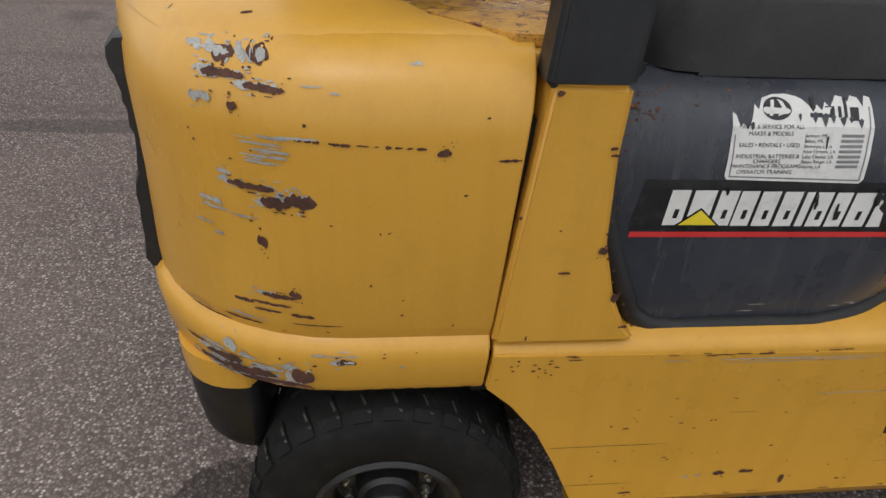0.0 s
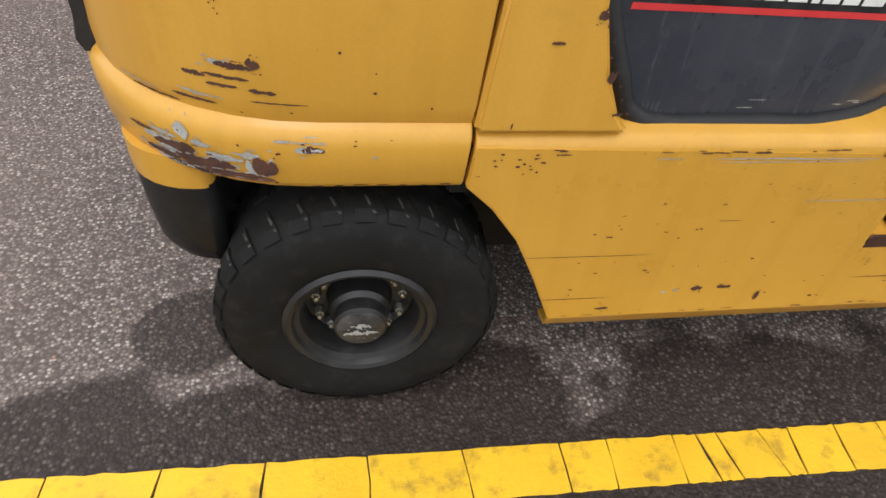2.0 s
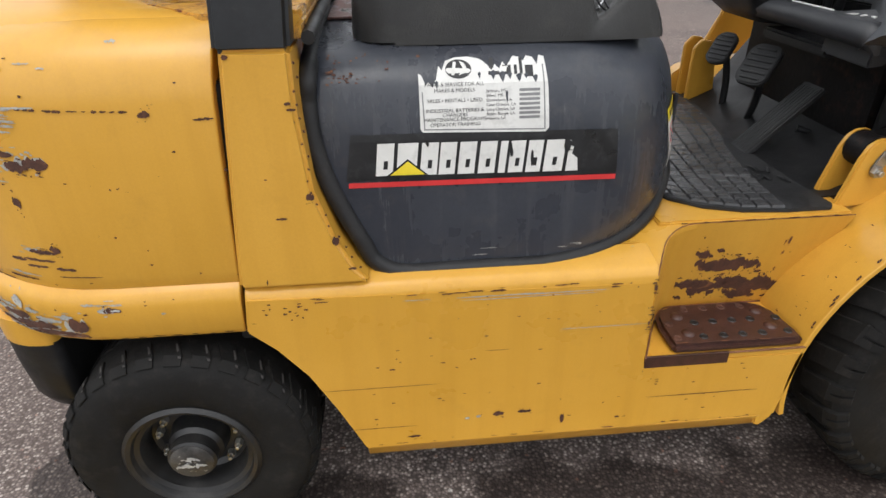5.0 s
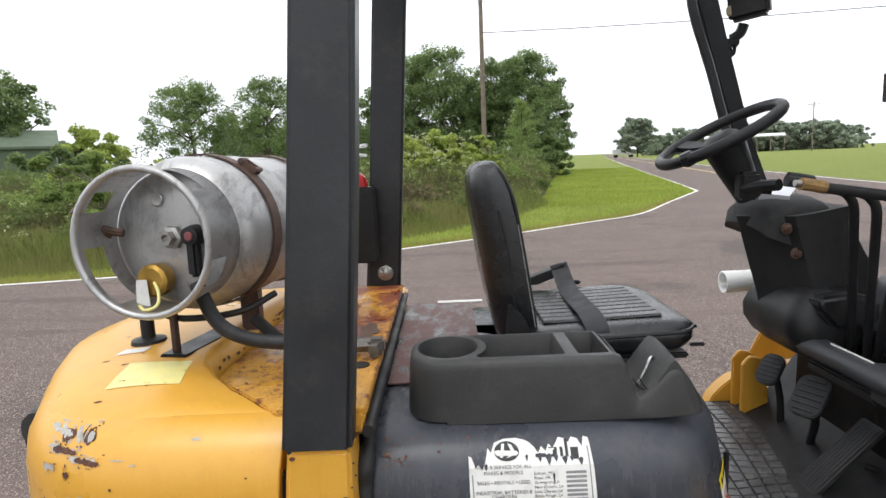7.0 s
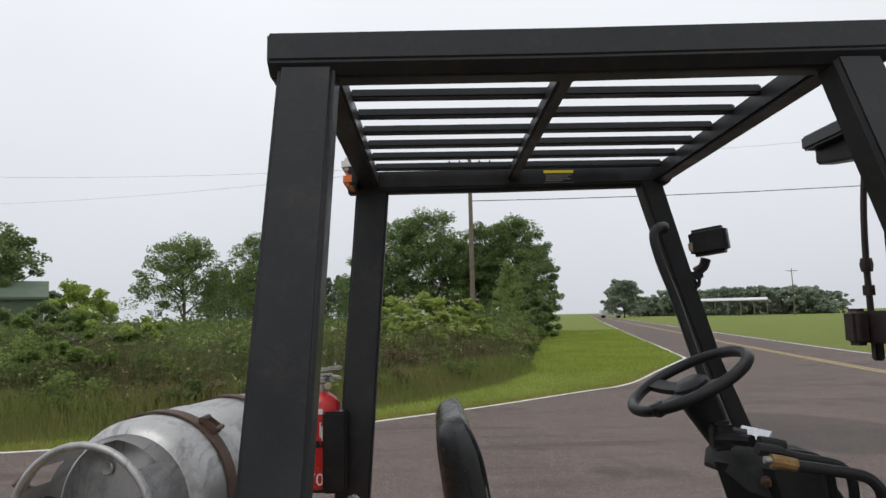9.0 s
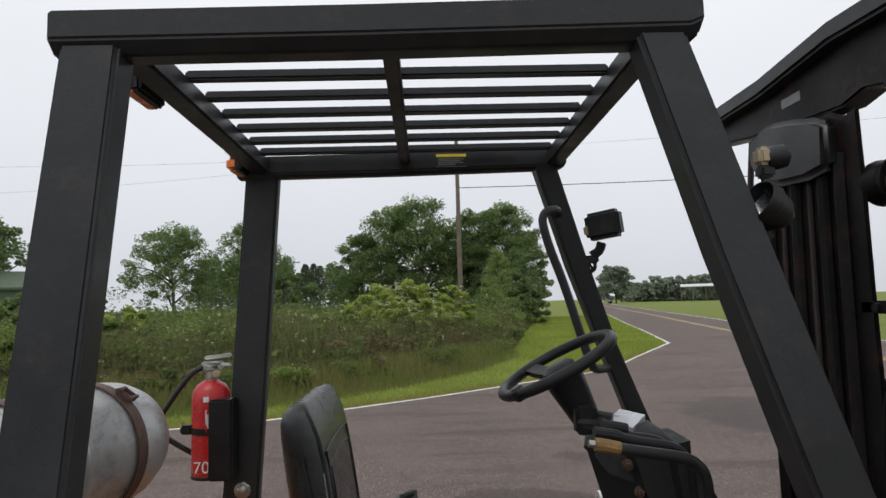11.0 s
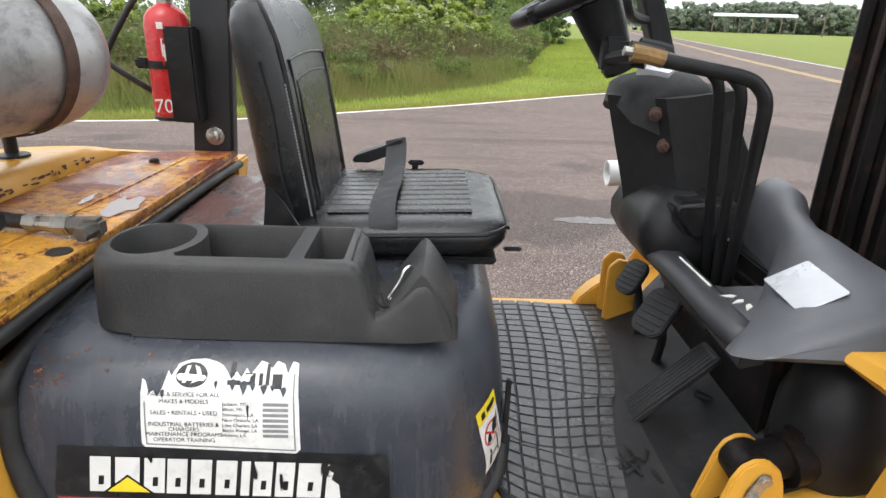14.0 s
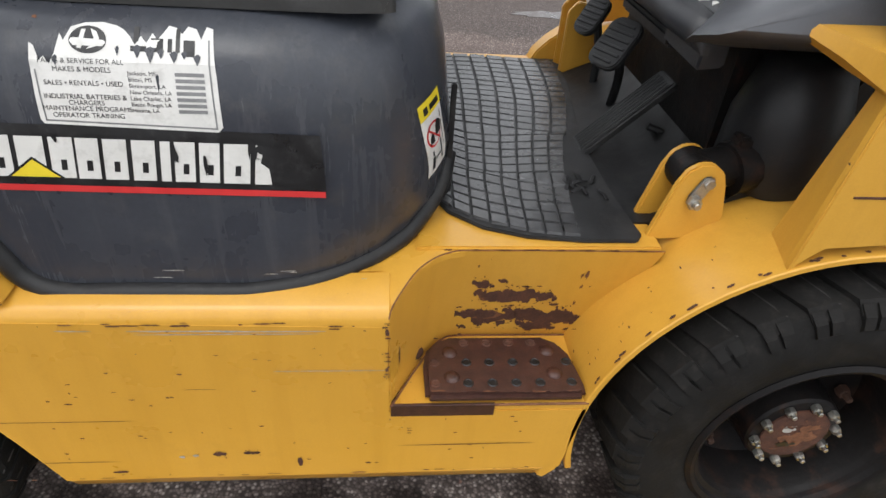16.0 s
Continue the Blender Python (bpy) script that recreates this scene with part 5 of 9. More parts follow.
H_SIDE = [(0.612, 0.046), (0.63, 0.050), (0.70, 0.053), (0.80, 0.057), (0.86, 0.063), (0.90, 0.070), (0.94, 0.082), (0.960, 0.096), (0.974, 0.112), (0.983, 0.130), (0.989, 0.150), (0.995, 0.185), (1.003, 0.25), (1.008, 0.33), (1.010, 0.40)]
hood_loops = []
for z in (0.612, 0.620, 0.63, 0.65, 0.675, 0.70, 0.735, 0.77, 0.80, 0.83, 0.86, 0.88, 0.90, 0.92, 0.94, 0.953, 0.965, 0.975, 0.983, 0.989, 0.995, 1.003, 1.008, 1.010):
    s_ = interp(H_SIDE, z)
    rf = H_CORNER if z < 0.96 else H_CORNER + (z - 0.96) * 0.6
    hood_loops.append([(x, y, z) for x, y in rrect(interp(H_BACK, z), interp(H_FRONT, z), s_, W - s_, (0.020, rf, rf, 0.020), 7)])
hood = part("engine_hood", loft(hood_loops), HOOD, lift, "dark slate-grey engine hood with worn stickers", 45)
part("hood_top", prism([(0.318, 0.30), (0.52, 0.30), (0.52, 0.98), (0.318, 0.98)], "z", 1.008, 1.0125, 0.001, 1), HOOD_RUST, hood, "rust-washed grey rear of the hood top")
seal = [(interp(H_BACK, z) - 0.001, interp(H_SIDE, z) + 0.001, z) for z in (1.015, 0.97, 0.92, 0.86, 0.80, 0.74, 0.68, 0.64)]
seal += [(x, 0.046, 0.617) for x in (0.43, 0.52, 0.60, 0.66)]
for z, s in ((0.618, 8), (0.624, 22), (0.634, 36), (0.650, 50), (0.672, 62), (0.70, 74), (0.73, 84)):
    a, sd, fr = radians(-90 + s), interp(H_SIDE, z), interp(H_FRONT, z)
    seal.append((fr - H_CORNER + (H_CORNER + 0.001) * math.cos(a), sd + H_CORNER + (H_CORNER + 0.001) * math.sin(a), z))
part("hood_seal", tube(seal, 0.0160, 8, 5), RUBBER, hood, "black rubber edge seal", 60)
part("hood_seal", tube([(0.308, 0.06, 1.022), (0.309, 0.30, 1.028), (0.309, 0.80, 1.028), (0.308, 1.08, 1.020)], 0.011, 8, 4), RUBBER, hood, "black rubber edge seal", 60)
part("hood_strip", box(0.415, 0.555, 0.985, 1.010, 1.0085, 1.0135, 0.001, 1), PAPER, hood, "white strip at the far hood edge")
part("hood_latch", merged(box(0.978, 0.992, 0.25, 0.27, 0.665, 0.70, 0.003), box(0.982, 0.991, 0.255, 0.265, 0.70, 0.86, 0.002)), BLACK, hood)


def on_hood(u, v, l):
    return (u, interp(H_SIDE, v) - l, v)


def hood_patch(outline, material, lift_by, name, label=""):
    """A film stuck to the hood's side: an outline in (x, z), cut into strips so that it follows the curve."""
    outline = [(x, z if z < 0.94 else 0.94 + (z - 0.94) * 0.74) for x, z in outline]
    bm = bmesh.new()
    bm.faces.new([bm.verts.new((u, 0, v)) for u, v in outline])
    bm.normal_update()
    bmesh.ops.triangulate(bm, faces=bm.faces)
    for zc in [0.76 + 0.012 * i for i in range(22)]:
        bmesh.ops.bisect_plane(bm, geom=bm.verts[:] + bm.edges[:] + bm.faces[:], plane_co=(0, 0, zc), plane_no=(0, 0, 1))
    for q in bm.verts:
        q.co.y = interp(H_SIDE, q.co.z) - lift_by
    return part(name, bm, material, hood, label, 0)


hood_patch([(0.344, 0.792), (0.357, 0.868), (0.560, 0.866), (0.799, 0.861), (0.802, 0.822), (0.804, 0.786), (0.55, 0.784)], DECAL, 0.0008, "name_band", "black name band with white block shapes, worn")
hood_patch([(0.347, 0.7795), (0.803, 0.7745), (0.803, 0.7835), (0.348, 0.7885)], REDFILM, 0.0012, "red_stripe", "thin red stripe")
bars = [0.393, 0.427, 0.466, 0.497, 0.529, 0.563, 0.597, 0.614, 0.644, 0.674, 0.713]
wids = [0.028, 0.033, 0.028, 0.027, 0.028, 0.028, 0.012, 0.025, 0.025, 0.033, 0.032]
for k, (x0, w_) in enumerate(zip(bars, wids)):
    z0, z1 = 0.799 - 0.006 * (x0 - 0.39) / 0.33, 0.853 - 0.006 * (x0 - 0.39) / 0.33
    out = [(x0, z0), (x0 + w_, z0), (x0 + w_ + 0.006, z1), (x0 + 0.006, z1)]
    if k == 10:
        out = [(x0, z0), (x0 + 0.022, z0), (x0 + 0.020, z0 + 0.022), (x0 + 0.010, z0 + 0.030), (x0 + 0.016, z1 - 0.004), (x0 + 0.006, z1)]
    hood_patch(out, PAPER, 0.0016, "block_shape")
    if k not in (6, 10):
        cx_ = x0 + w_ * 0.5 + 0.003
        hood_patch([(cx_ - 0.004, (z0 + z1) / 2 - 0.016), (cx_ + 0.003, (z0 + z1) / 2 - 0.016), (cx_ + 0.005, (z0 + z1) / 2 - 0.002), (cx_ - 0.002, (z0 + z1) / 2 - 0.002)], DECAL, 0.0020, "block_gap")
hood_patch([(0.410, 0.7975), (0.482, 0.7965), (0.447, 0.826)], DECAL, 0.0022, "triangle_edge")
hood_patch([(0.417, 0.7995), (0.475, 0.7990), (0.447, 0.8225)], YELLOWFILM, 0.0026, "yellow_triangle", "yellow triangle mark")
flake(on_hood, 0.735, 0.842, 0.034, 0.020, DECAL, hood, 901, "torn_film", 0.0024, 0.4)
for k, (u, v, w, h) in enumerate([(0.715, 0.84, 0.012, 0.03), (0.62, 0.833, 0.006, 0.03), (0.655, 0.82, 0.005, 0.03), (0.75, 0.79, 0.01, 0.008), (0.48, 0.85, 0.006, 0.012)]):
    flake(on_hood, u, v, w, h, DECAL, hood, 905 + k, "torn_film", 0.0024, 0.6)

# torn white dealer sticker
torn = [(0.474, 0.868), (0.676, 0.862), (0.682, 0.868), (0.680, 0.93), (0.676, 0.985), (0.668, 0.987), (0.663, 0.972), (0.657, 0.984), (0.647, 0.987), (0.641, 0.978), (0.634, 0.985), (0.625, 0.987), (0.619, 0.978), (0.613, 0.970), (0.607, 0.978), (0.601, 0.966),
        (0.594, 0.974), (0.588, 0.963), (0.582, 0.973), (0.574, 0.981), (0.566, 0.985), (0.55, 0.988), (0.53, 0.987), (0.515, 0.982), (0.508, 0.966), (0.503, 0.974), (0.498, 0.950), (0.492, 0.936), (0.486, 0.945), (0.481, 0.940), (0.475, 0.958), (0.470, 0.962), (0.470, 0.873)]
hood_patch(torn, PAPER, 0.0010, "dealer_sticker", "torn white dealer sticker with grey print")
for out in ([(0.476, 0.8715), (0.676, 0.8655), (0.676, 0.8675), (0.476, 0.8735)], [(0.476, 0.8715), (0.478, 0.8715), (0.476, 0.93), (0.474, 0.93)], [(0.674, 0.8665), (0.676, 0.8665), (0.673, 0.972), (0.671, 0.972)]):
    hood_patch(out, GREYINK, 0.0014, "border_line")


def hood_text(text, x, z, size, align="LEFT", mat=GREYINK):
    y = interp(H_SIDE, z)
    slope = (interp(H_SIDE, z + 0.01) - interp(H_SIDE, z - 0.01)) / 0.02
    m = Matrix.Translation((x, y - 0.0016, z)) @ Matrix.Rotation(radians(90) - math.atan(slope), 4, "X")
    letters(text, size, m, mat, hood, "print", align)


for k, (x0, w_, z1, z0) in enumerate(((0.586, 0.010, 0.960, 0.940), (0.600, 0.012, 0.958, 0.932), (0.614, 0.008, 0.956, 0.942), (0.628, 0.010, 0.953, 0.936), (0.641, 0.007, 0.954, 0.943), (0.655, 0.009, 0.950, 0.934), (0.496, 0.006, 0.944, 0.930), (0.610, 0.004, 0.925, 0.900), (0.566, 0.005, 0.958, 0.944))):
    hood_patch([(x0 - 0.1 * w_, z1), (x0 + 0.45 * w_, z1 + (z0 - z1) * 0.7), (x0 + 0.7 * w_, z1 + (z0 - z1) * 0.4), (x0 + 0.9 * w_, z1 + 0.001), (x0 + 0.5 * w_, z1 + 0.004)], HOOD, 0.0017, "torn_gap")
ring = []
for k in range(28):
    a = 2 * math.pi * k / 28
    ring.append((0.535 + 0.021 * math.cos(a), 0.967 + 0.017 * math.sin(a)))
hood_patch(ring, INK, 0.0014, "round_emblem", "round black emblem")
hood_patch([(0.523, 0.957), (0.528, 0.957), (0.532, 0.980), (0.527, 0.980)], PAPER, 0.0018, "emblem_bar")
hood_patch([(0.534, 0.956), (0.545, 0.960), (0.548, 0.970), (0.544, 0.978), (0.537, 0.981), (0.542, 0.970), (0.540, 0.963)], PAPER, 0.0018, "emblem_bar")
for k, (x0, w_, h0, h1) in enumerate(((0.583, 0.018, 0.955, 0.962), (0.586, 0.006, 0.955, 0.985), (0.606, 0.014, 0.955, 0.972), (0.625, 0.005, 0.955, 0.972), (0.634, 0.005, 0.955, 0.984), (0.643, 0.013, 0.950, 0.971))):
    hood_patch([(x0, h0), (x0 + w_, h0), (x0 + w_, h1), (x0, h1)], INK, 0.0014, "name_bar")
for text, z in (("PARTS & SERVICE FOR ALL", 0.9375), ("MAKES & MODELS", 0.9285), ("SALES \u2022 RENTALS \u2022 USED", 0.9135), ("INDUSTRIAL BATTERIES &", 0.8985), ("CHARGERS", 0.8915), ("MAINTENANCE PROGRAMS", 0.8845), ("OPERATOR TRAINING", 0.8765)):
    hood_text(text, 0.527, z, 0.0082, "CENTER", INK)
for k, city in enumerate(("Jackson, MS", "Biloxi, MS", "Shreveport, LA", "New Orleans, LA", "Lake Charles, LA", "Baton Rouge, LA", "Houma, LA")):
    z = 0.9265 - 0.0070 * k
    hood_text(city, 0.578, z, 0.0068, "LEFT", INK)
    hood_patch([(0.632, z), (0.666, z), (0.666, z + 0.0042), (0.632, z + 0.0042)], GREYINK, 0.0015, "number_bar")

# rust dust and leaf scraps caught on the rear shoulder of the hood
hrnd = random.Random(417)
for k in range(44):
    u, v = 0.325 + abs(hrnd.gauss(0, 0.05)), hrnd.uniform(0.945, 0.985)
    flake(on_hood, u, v, hrnd.uniform(0.002, 0.007), hrnd.uniform(0.0015, 0.004), RUST if k % 3 else RUST_ORANGE, hood, 4100 + k, "rust_speck", 0.0006, 0.4, specks=False)
for k in range(7):
    flake(on_hood, hrnd.uniform(0.40, 0.86), hrnd.uniform(0.640, 0.655), hrnd.uniform(0.008, 0.030), hrnd.uniform(0.0012, 0.0025), BARE, hood, 4160 + k, "scratch", 0.0005, 0.5, specks=False)

# warning label on the hood's rounded front corner
def on_front(s, v, l):
    """A place on the slanting label at the hood's near front corner: s runs across the label, v up."""
    v = v - 0.020 + 0.0004 * (s - 38)
    sd, fr, r = interp(H_SIDE, v), interp(H_FRONT, v), H_CORNER
    a = radians(-90 + 51.5 + (s - 38) * 0.44 + (0.857 - v) * 48)
    return (fr - r + (r + l) * math.cos(a), sd + r + (r + l) * math.sin(a), v)


def corner_patch(s0, s1, z0, z1, mat, l, name, label="", skew=0.0):
    verts = [on_front(s0 + (s1 - s0) * i / 5, z0 + (z1 - z0) * j / 5 + skew * (i / 5), l) for j in range(6) for i in range(6)]
    faces = [(j * 6 + i, j * 6 + i + 1, j * 6 + i + 7, j * 6 + i + 6) for j in range(5) for i in range(5)]
    ob = raw(name, verts, faces, mat, hood, True)
    if label:
        ob["label"] = label


corner_patch(38, 72, 0.760, 0.868, PAPER, 0.0010, "warning_label", "white and yellow warning label")
corner_patch(38, 72, 0.856, 0.880, YELLOWFILM, 0.0014, "warning_band")
corner_patch(44, 50, 0.861, 0.872, INK, 0.0018, "warning_bar")
corner_patch(53, 68, 0.862, 0.871, INK, 0.0018, "warning_bar")
def front_shape(outline, mat, l, name):
    """A flat film shape on the rounded corner, given by (degrees along the corner, z) round its outline."""
    n = len(outline)
    c = (sum(q[0] for q in outline) / n, sum(q[1] for q in outline) / n)
    raw(name, [on_front(c[0], c[1], l)] + [on_front(a, z, l) for a, z in outline], [(0, 1 + k, 1 + (k + 1) % n) for k in range(n)], mat, hood)


disc = [(53 + 11.5 * math.cos(2 * math.pi * k / 24), 0.824 + 0.0195 * math.sin(2 * math.pi * k / 24)) for k in range(24)]
front_shape(disc, REDFILM, 0.0016, "warning_ring")
front_shape([(53 + (a - 53) * 0.84, 0.824 + (z - 0.824) * 0.84) for a, z in disc], PAPER, 0.0019, "warning_disc")
front_shape([(44.5, 0.812), (52.5, 0.812), (52, 0.824), (49, 0.828), (46, 0.822)], INK, 0.0022, "warning_shape")
front_shape([(54, 0.818), (64, 0.820), (65, 0.836), (60, 0.842), (56, 0.834)], INK, 0.0022, "warning_shape")
front_shape([(44.5, 0.836), (46, 0.838), (62, 0.811), (60.5, 0.809)], REDFILM, 0.0025, "warning_slash")
for a0, a1, z0, z1 in ((45, 49, 0.768, 0.790), (46, 48.5, 0.792, 0.800), (50, 62, 0.7835, 0.7865), (61, 63.5, 0.772, 0.806), (66.5, 67.5, 0.790, 0.848)):
    front_shape([(a0, z0), (a1, z0), (a1, z1), (a0, z1)], INK, 0.0018, "warning_shape")


# ---- overhead guard ----
guard = new("overhead_guard")
guard.parent = lift
guard["label"] = "black steel overhead guard on four posts with slatted roof"


def loft_post(stations, b=0.008):
    """A box post through stations (x0, x1, y0, y1, z)."""
    bm = loft([[(xa, ya, z), (xb, ya, z), (xb, yb, z), (xa, yb, z)] for xa, xb, ya, yb, z in stations])
    bmesh.ops.recalc_face_normals(bm, faces=bm.faces)
    return bevelled(bm, b, 3, 40)


# the posts lean in towards the roof
part("rear_post", loft_post([(0.180, 0.288, 0.0, 0.062, 1.013), (0.214, 0.316, 0.016, 0.078, 1.42), (0.252, 0.346, 0.080, 0.142, 2.078)]), GUARD, guard)
part("rear_post", loft_post([(0.181, 0.292, 1.080, 1.125, 1.028), (0.212, 0.318, 1.078, 1.123, 1.40), (0.262, 0.366, 1.056, 1.101, 2.083)]), GUARD, guard)
part("front_post", loft_post([(1.172, 1.256, 0.082, 0.142, 2.088), (1.268, 1.358, 0.046, 0.112, 1.715), (1.372, 1.462, 0.018, 0.088, 1.36), (1.475, 1.562, 0.016, 0.078, 1.08), (1.500, 1.585, 0.016, 0.078, 0.98)]), GUARD, guard)
part("front_post", loft_post([(1.176, 1.248, 1.042, 1.112, 2.093), (1.285, 1.352, 1.075, 1.150, 1.760), (1.382, 1.440, 1.105, 1.170, 1.50), (1.541, 1.612, 1.110, 1.170, 1.06), (1.546, 1.617, 1.110, 1.170, 0.98)]), GUARD, guard)


def side_rail(y_out, y_in):
    """The roof's side rail: an upright outer face, a chamfered lower corner, a flat underside; it rises a little forwards."""
    d = 1 if y_in > y_out else -1
    prof = [(y_out, 0.066), (y_out, 0.020), (y_out + 0.022 * d, 0.0), (y_in - 0.012 * d, 0.0), (y_in, 0.012), (y_in, 0.066)]
    bm = loft([[(x, y, zb + h * (zt - zb) / 0.066) for y, h in prof] for x, zb, zt in ((0.236, 2.058, 2.127), (0.72, 2.062, 2.132), (1.262, 2.071, 2.142), (1.285, 2.085, 2.142))])
    bmesh.ops.recalc_face_normals(bm, faces=bm.faces)
    return bevelled(bm, 0.004, 2, 30)


part("side_rail", side_rail(0.074, 0.150), GUARD, guard)
part("side_rail", side_rail(1.112, 1.044), GUARD, guard)


def roof_z(y):
    return 2.133 - 0.024 * (y - 0.30)


def roof_bar(x0, x1, z0, z1):
    """A bar across the roof, from rail to rail."""
    bm = loft([[(x0, y, z0 + q), (x1, y, z0 + q), (x1, y, z1 + q), (x0, y, z1 + q)] for y, q in ((0.146, 0.002), (1.048, -0.018))])
    bmesh.ops.recalc_face_normals(bm, faces=bm.faces)
    return bevelled(bm, 0.006)


for x0, x1, z0, z1 in ((0.280, 0.336, 2.091, 2.143), (0.750, 0.782, 2.111, 2.149), (1.220, 1.272, 2.099, 2.149)):
    part("crossbar", roof_bar(x0, x1, z0, z1), GUARD, guard)
for k in range(7):
    yc = 0.283 + 0.1166 * k
    zc = roof_z(yc + 0.014) + 0.010
    sl = loft([[(xx, yc - 0.014, zz - 0.010), (xx, yc + 0.014, zz - 0.010), (xx, yc + 0.014, zz + 0.010), (xx, yc - 0.014, zz + 0.010)] for xx, zz in ((0.33, zc), (1.223, zc + 0.002))])
    bmesh.ops.recalc_face_normals(sl, faces=sl.faces)
    part("roof_slat", bevelled(sl, 0.004), GUARD, guard)
part("post_bolt", merged(lathe([(0, 0), (0.026, 0), (0.025, 0.004), (0.018, 0.006), (0.016, 0.006), (0.016, 0.012), (0.010, 0.016), (0, 0.016)], Matrix.Translation((0.248, 1.0805, 1.097)) @ FACE_NEAR, 20)), ZINC, guard, "domed steel bolt head")
part("grab_bar", tube([(1.262, 1.090, 1.925), (1.236, 1.010, 1.932), (1.200, 0.975, 1.922), (1.184, 0.968, 1.892), (1.200, 0.966, 1.815), (1.240, 0.966, 1.698), (1.287, 0.966, 1.536), (1.312, 0.968, 1.46), (1.340, 1.01, 1.438), (1.400, 1.100, 1.43)], 0.0135, 10, 4), GUARD, guard, "black tubular grab bar")
part("warning_plate", box(0.864, 0.964, 1.0400, 1.0438, 2.081, 2.125, 0.0005, 1), INK, guard, "small black and yellow warning plate")
for z0, z1, x0, x1, mat in ((2.114, 2.123, 0.866, 0.962, YELLOWFILM), (2.106, 2.109, 0.872, 0.954, GREYINK), (2.100, 2.103, 0.872, 0.944, GREYINK), (2.094, 2.097, 0.872, 0.952, GREYINK), (2.088, 2.091, 0.872, 0.927, GREYINK), (2.082, 2.0832, 0.865, 0.963, GREYINK)):
    part("plate_bar", box(x0, x1, 1.0388, 1.0402, z0, z1, 0, 1), mat, guard)
for y0, y1, z0 in ((0.30, 0.42, 2.078), (0.95, 1.085, 2.066)):
    part("tail_light", box(0.246, 0.278, y0, y1, z0, z0 + 0.084, 0.006), BLACK, guard, "rear light cluster")
    part("amber_lens", box(0.234, 0.272, y0 - 0.004, y1 + 0.004, z0 - 0.002, z0 + 0.040, 0.010), AMBER, guard, "amber lens")
    part("clear_lens", box(0.229, 0.272, y0 - 0.004, y1 + 0.004, z0 + 0.046, z0 + 0.086, 0.010), CLEAR, guard, "clear lens")
# clamp-on work light on the far front post
mir = thing("work_light", "black clip-on work light on the far front post", "work light", at=(1.33, 1.10, 1.74))
body_m = Matrix.Translation((1.401, 1.068, 1.896)) @ Matrix.Rotation(radians(-38), 4, "Z") @ Matrix.Rotation(radians(-6), 4, "Y")
inv = Matrix.Translation((-1.33, -1.10, -1.74)) @ Matrix.Translation((0.001, 0.0, -0.008))
part("housing", turned(box(-0.058, 0.058, -0.026, 0.026, -0.044, 0.044, 0.012, 3), inv @ body_m), BLACK, mir, "black rounded housing")
part("lens_rim", turned(box(-0.061, -0.042, -0.0285, 0.010, -0.026, 0.004, 0.004), inv @ body_m), BEIGE, mir, "worn beige corner")
part("clamp", merged(turned(tube([(1.398, 1.092, 1.842), (1.388, 1.096, 1.815), (1.365, 1.10, 1.80)], 0.016, 8, 3), inv), turned(box(1.325, 1.385, 1.085, 1.125, 1.775, 1.800, 0.005), inv), turned(tube([(1.375, 1.10, 1.79), (1.372, 1.10, 1.755), (1.345, 1.10, 1.745), (1.33, 1.10, 1.74)], 0.006, 6, 3), inv),
                          turned(tube([(1.335, 1.09, 1.79), (1.36, 1.085, 1.76), (1.35, 1.085, 1.735)], 0.005, 6, 3), inv)), BLACK, mir, "spring clamp")

# ---- front mast, seen past the cab ----
mast = new("mast")
mast.parent = lift
mast["label"] = "black greasy lifting mast with rusty chains and hoses"
for y0, y1, s_ in ((0.690, 0.790, 1), (0.185, 0.285, -1)):
    yo = y1 if s_ > 0 else y0
    part("rail_flange", box(1.765, 1.790, y0, y1, 0.12, 2.10, 0.004), MAST, mast)
    part("outer_rail", merged(box(1.790, 1.965, min(yo, yo - 0.024 * s_), max(yo, yo - 0.024 * s_), 0.12, 2.10, 0.004), box(1.9655, 1.99, y0, y1, 0.12, 2.10, 0.004)), MAST, mast)
    part("inner_rail", merged(box(1.800, 1.822, min(yo - 0.10 * s_, yo - 0.155 * s_), max(yo - 0.10 * s_, yo - 0.155 * s_), 0.15, 2.09, 0.004), box(1.822, 1.950, min(yo - 0.13 * s_, yo - 0.15 * s_), max(yo - 0.13 * s_, yo - 0.15 * s_), 0.15, 2.09, 0.004)), MAST, mast)
    part("rail_rust_strip", box(1.7625, 1.7655, (y0 + y1) / 2 - 0.006, (y0 + y1) / 2 + 0.012, 0.6, 1.70, 0.001, 1), MAST_RUST, mast)
    part("lift_cylinder", lathe([(0, 0.15), (0.034, 0.15), (0.034, 1.35), (0.040, 1.352), (0.040, 1.42), (0.022, 1.425), (0.022, 2.03), (0, 2.03)], Matrix.Translation((1.865, yo - 0.20 * s_, 0)), 18), MAST, mast)
# the crown: a web with an arched lower edge, and a stout band along its top
web = [(1.070, 2.136), (1.070, 2.19), (0.73, 2.20), (0.44, 2.22), (0.12, 2.21), (0.0, 2.17), (0.0, 2.11), (0.20, 1.96), (0.285, 1.95), (0.30, 2.00), (0.335, 2.076), (0.39, 2.086), (0.46, 2.070), (0.55, 2.076), (0.70, 2.090), (0.85, 2.104)]
part("crown_web", prism(web, "x", 1.775, 1.84, 0.006, 2), MAST, mast, "black arched top crossbeam web")
band = loft([[(1.735, y, z - 0.048), (1.86, y, z - 0.048), (1.86, y, z), (1.735, y, z)] for y, z in ((1.078, 2.232), (0.73, 2.236), (0.44, 2.262), (0.15, 2.250), (-0.01, 2.215))])
bmesh.ops.recalc_face_normals(band, faces=band.faces)
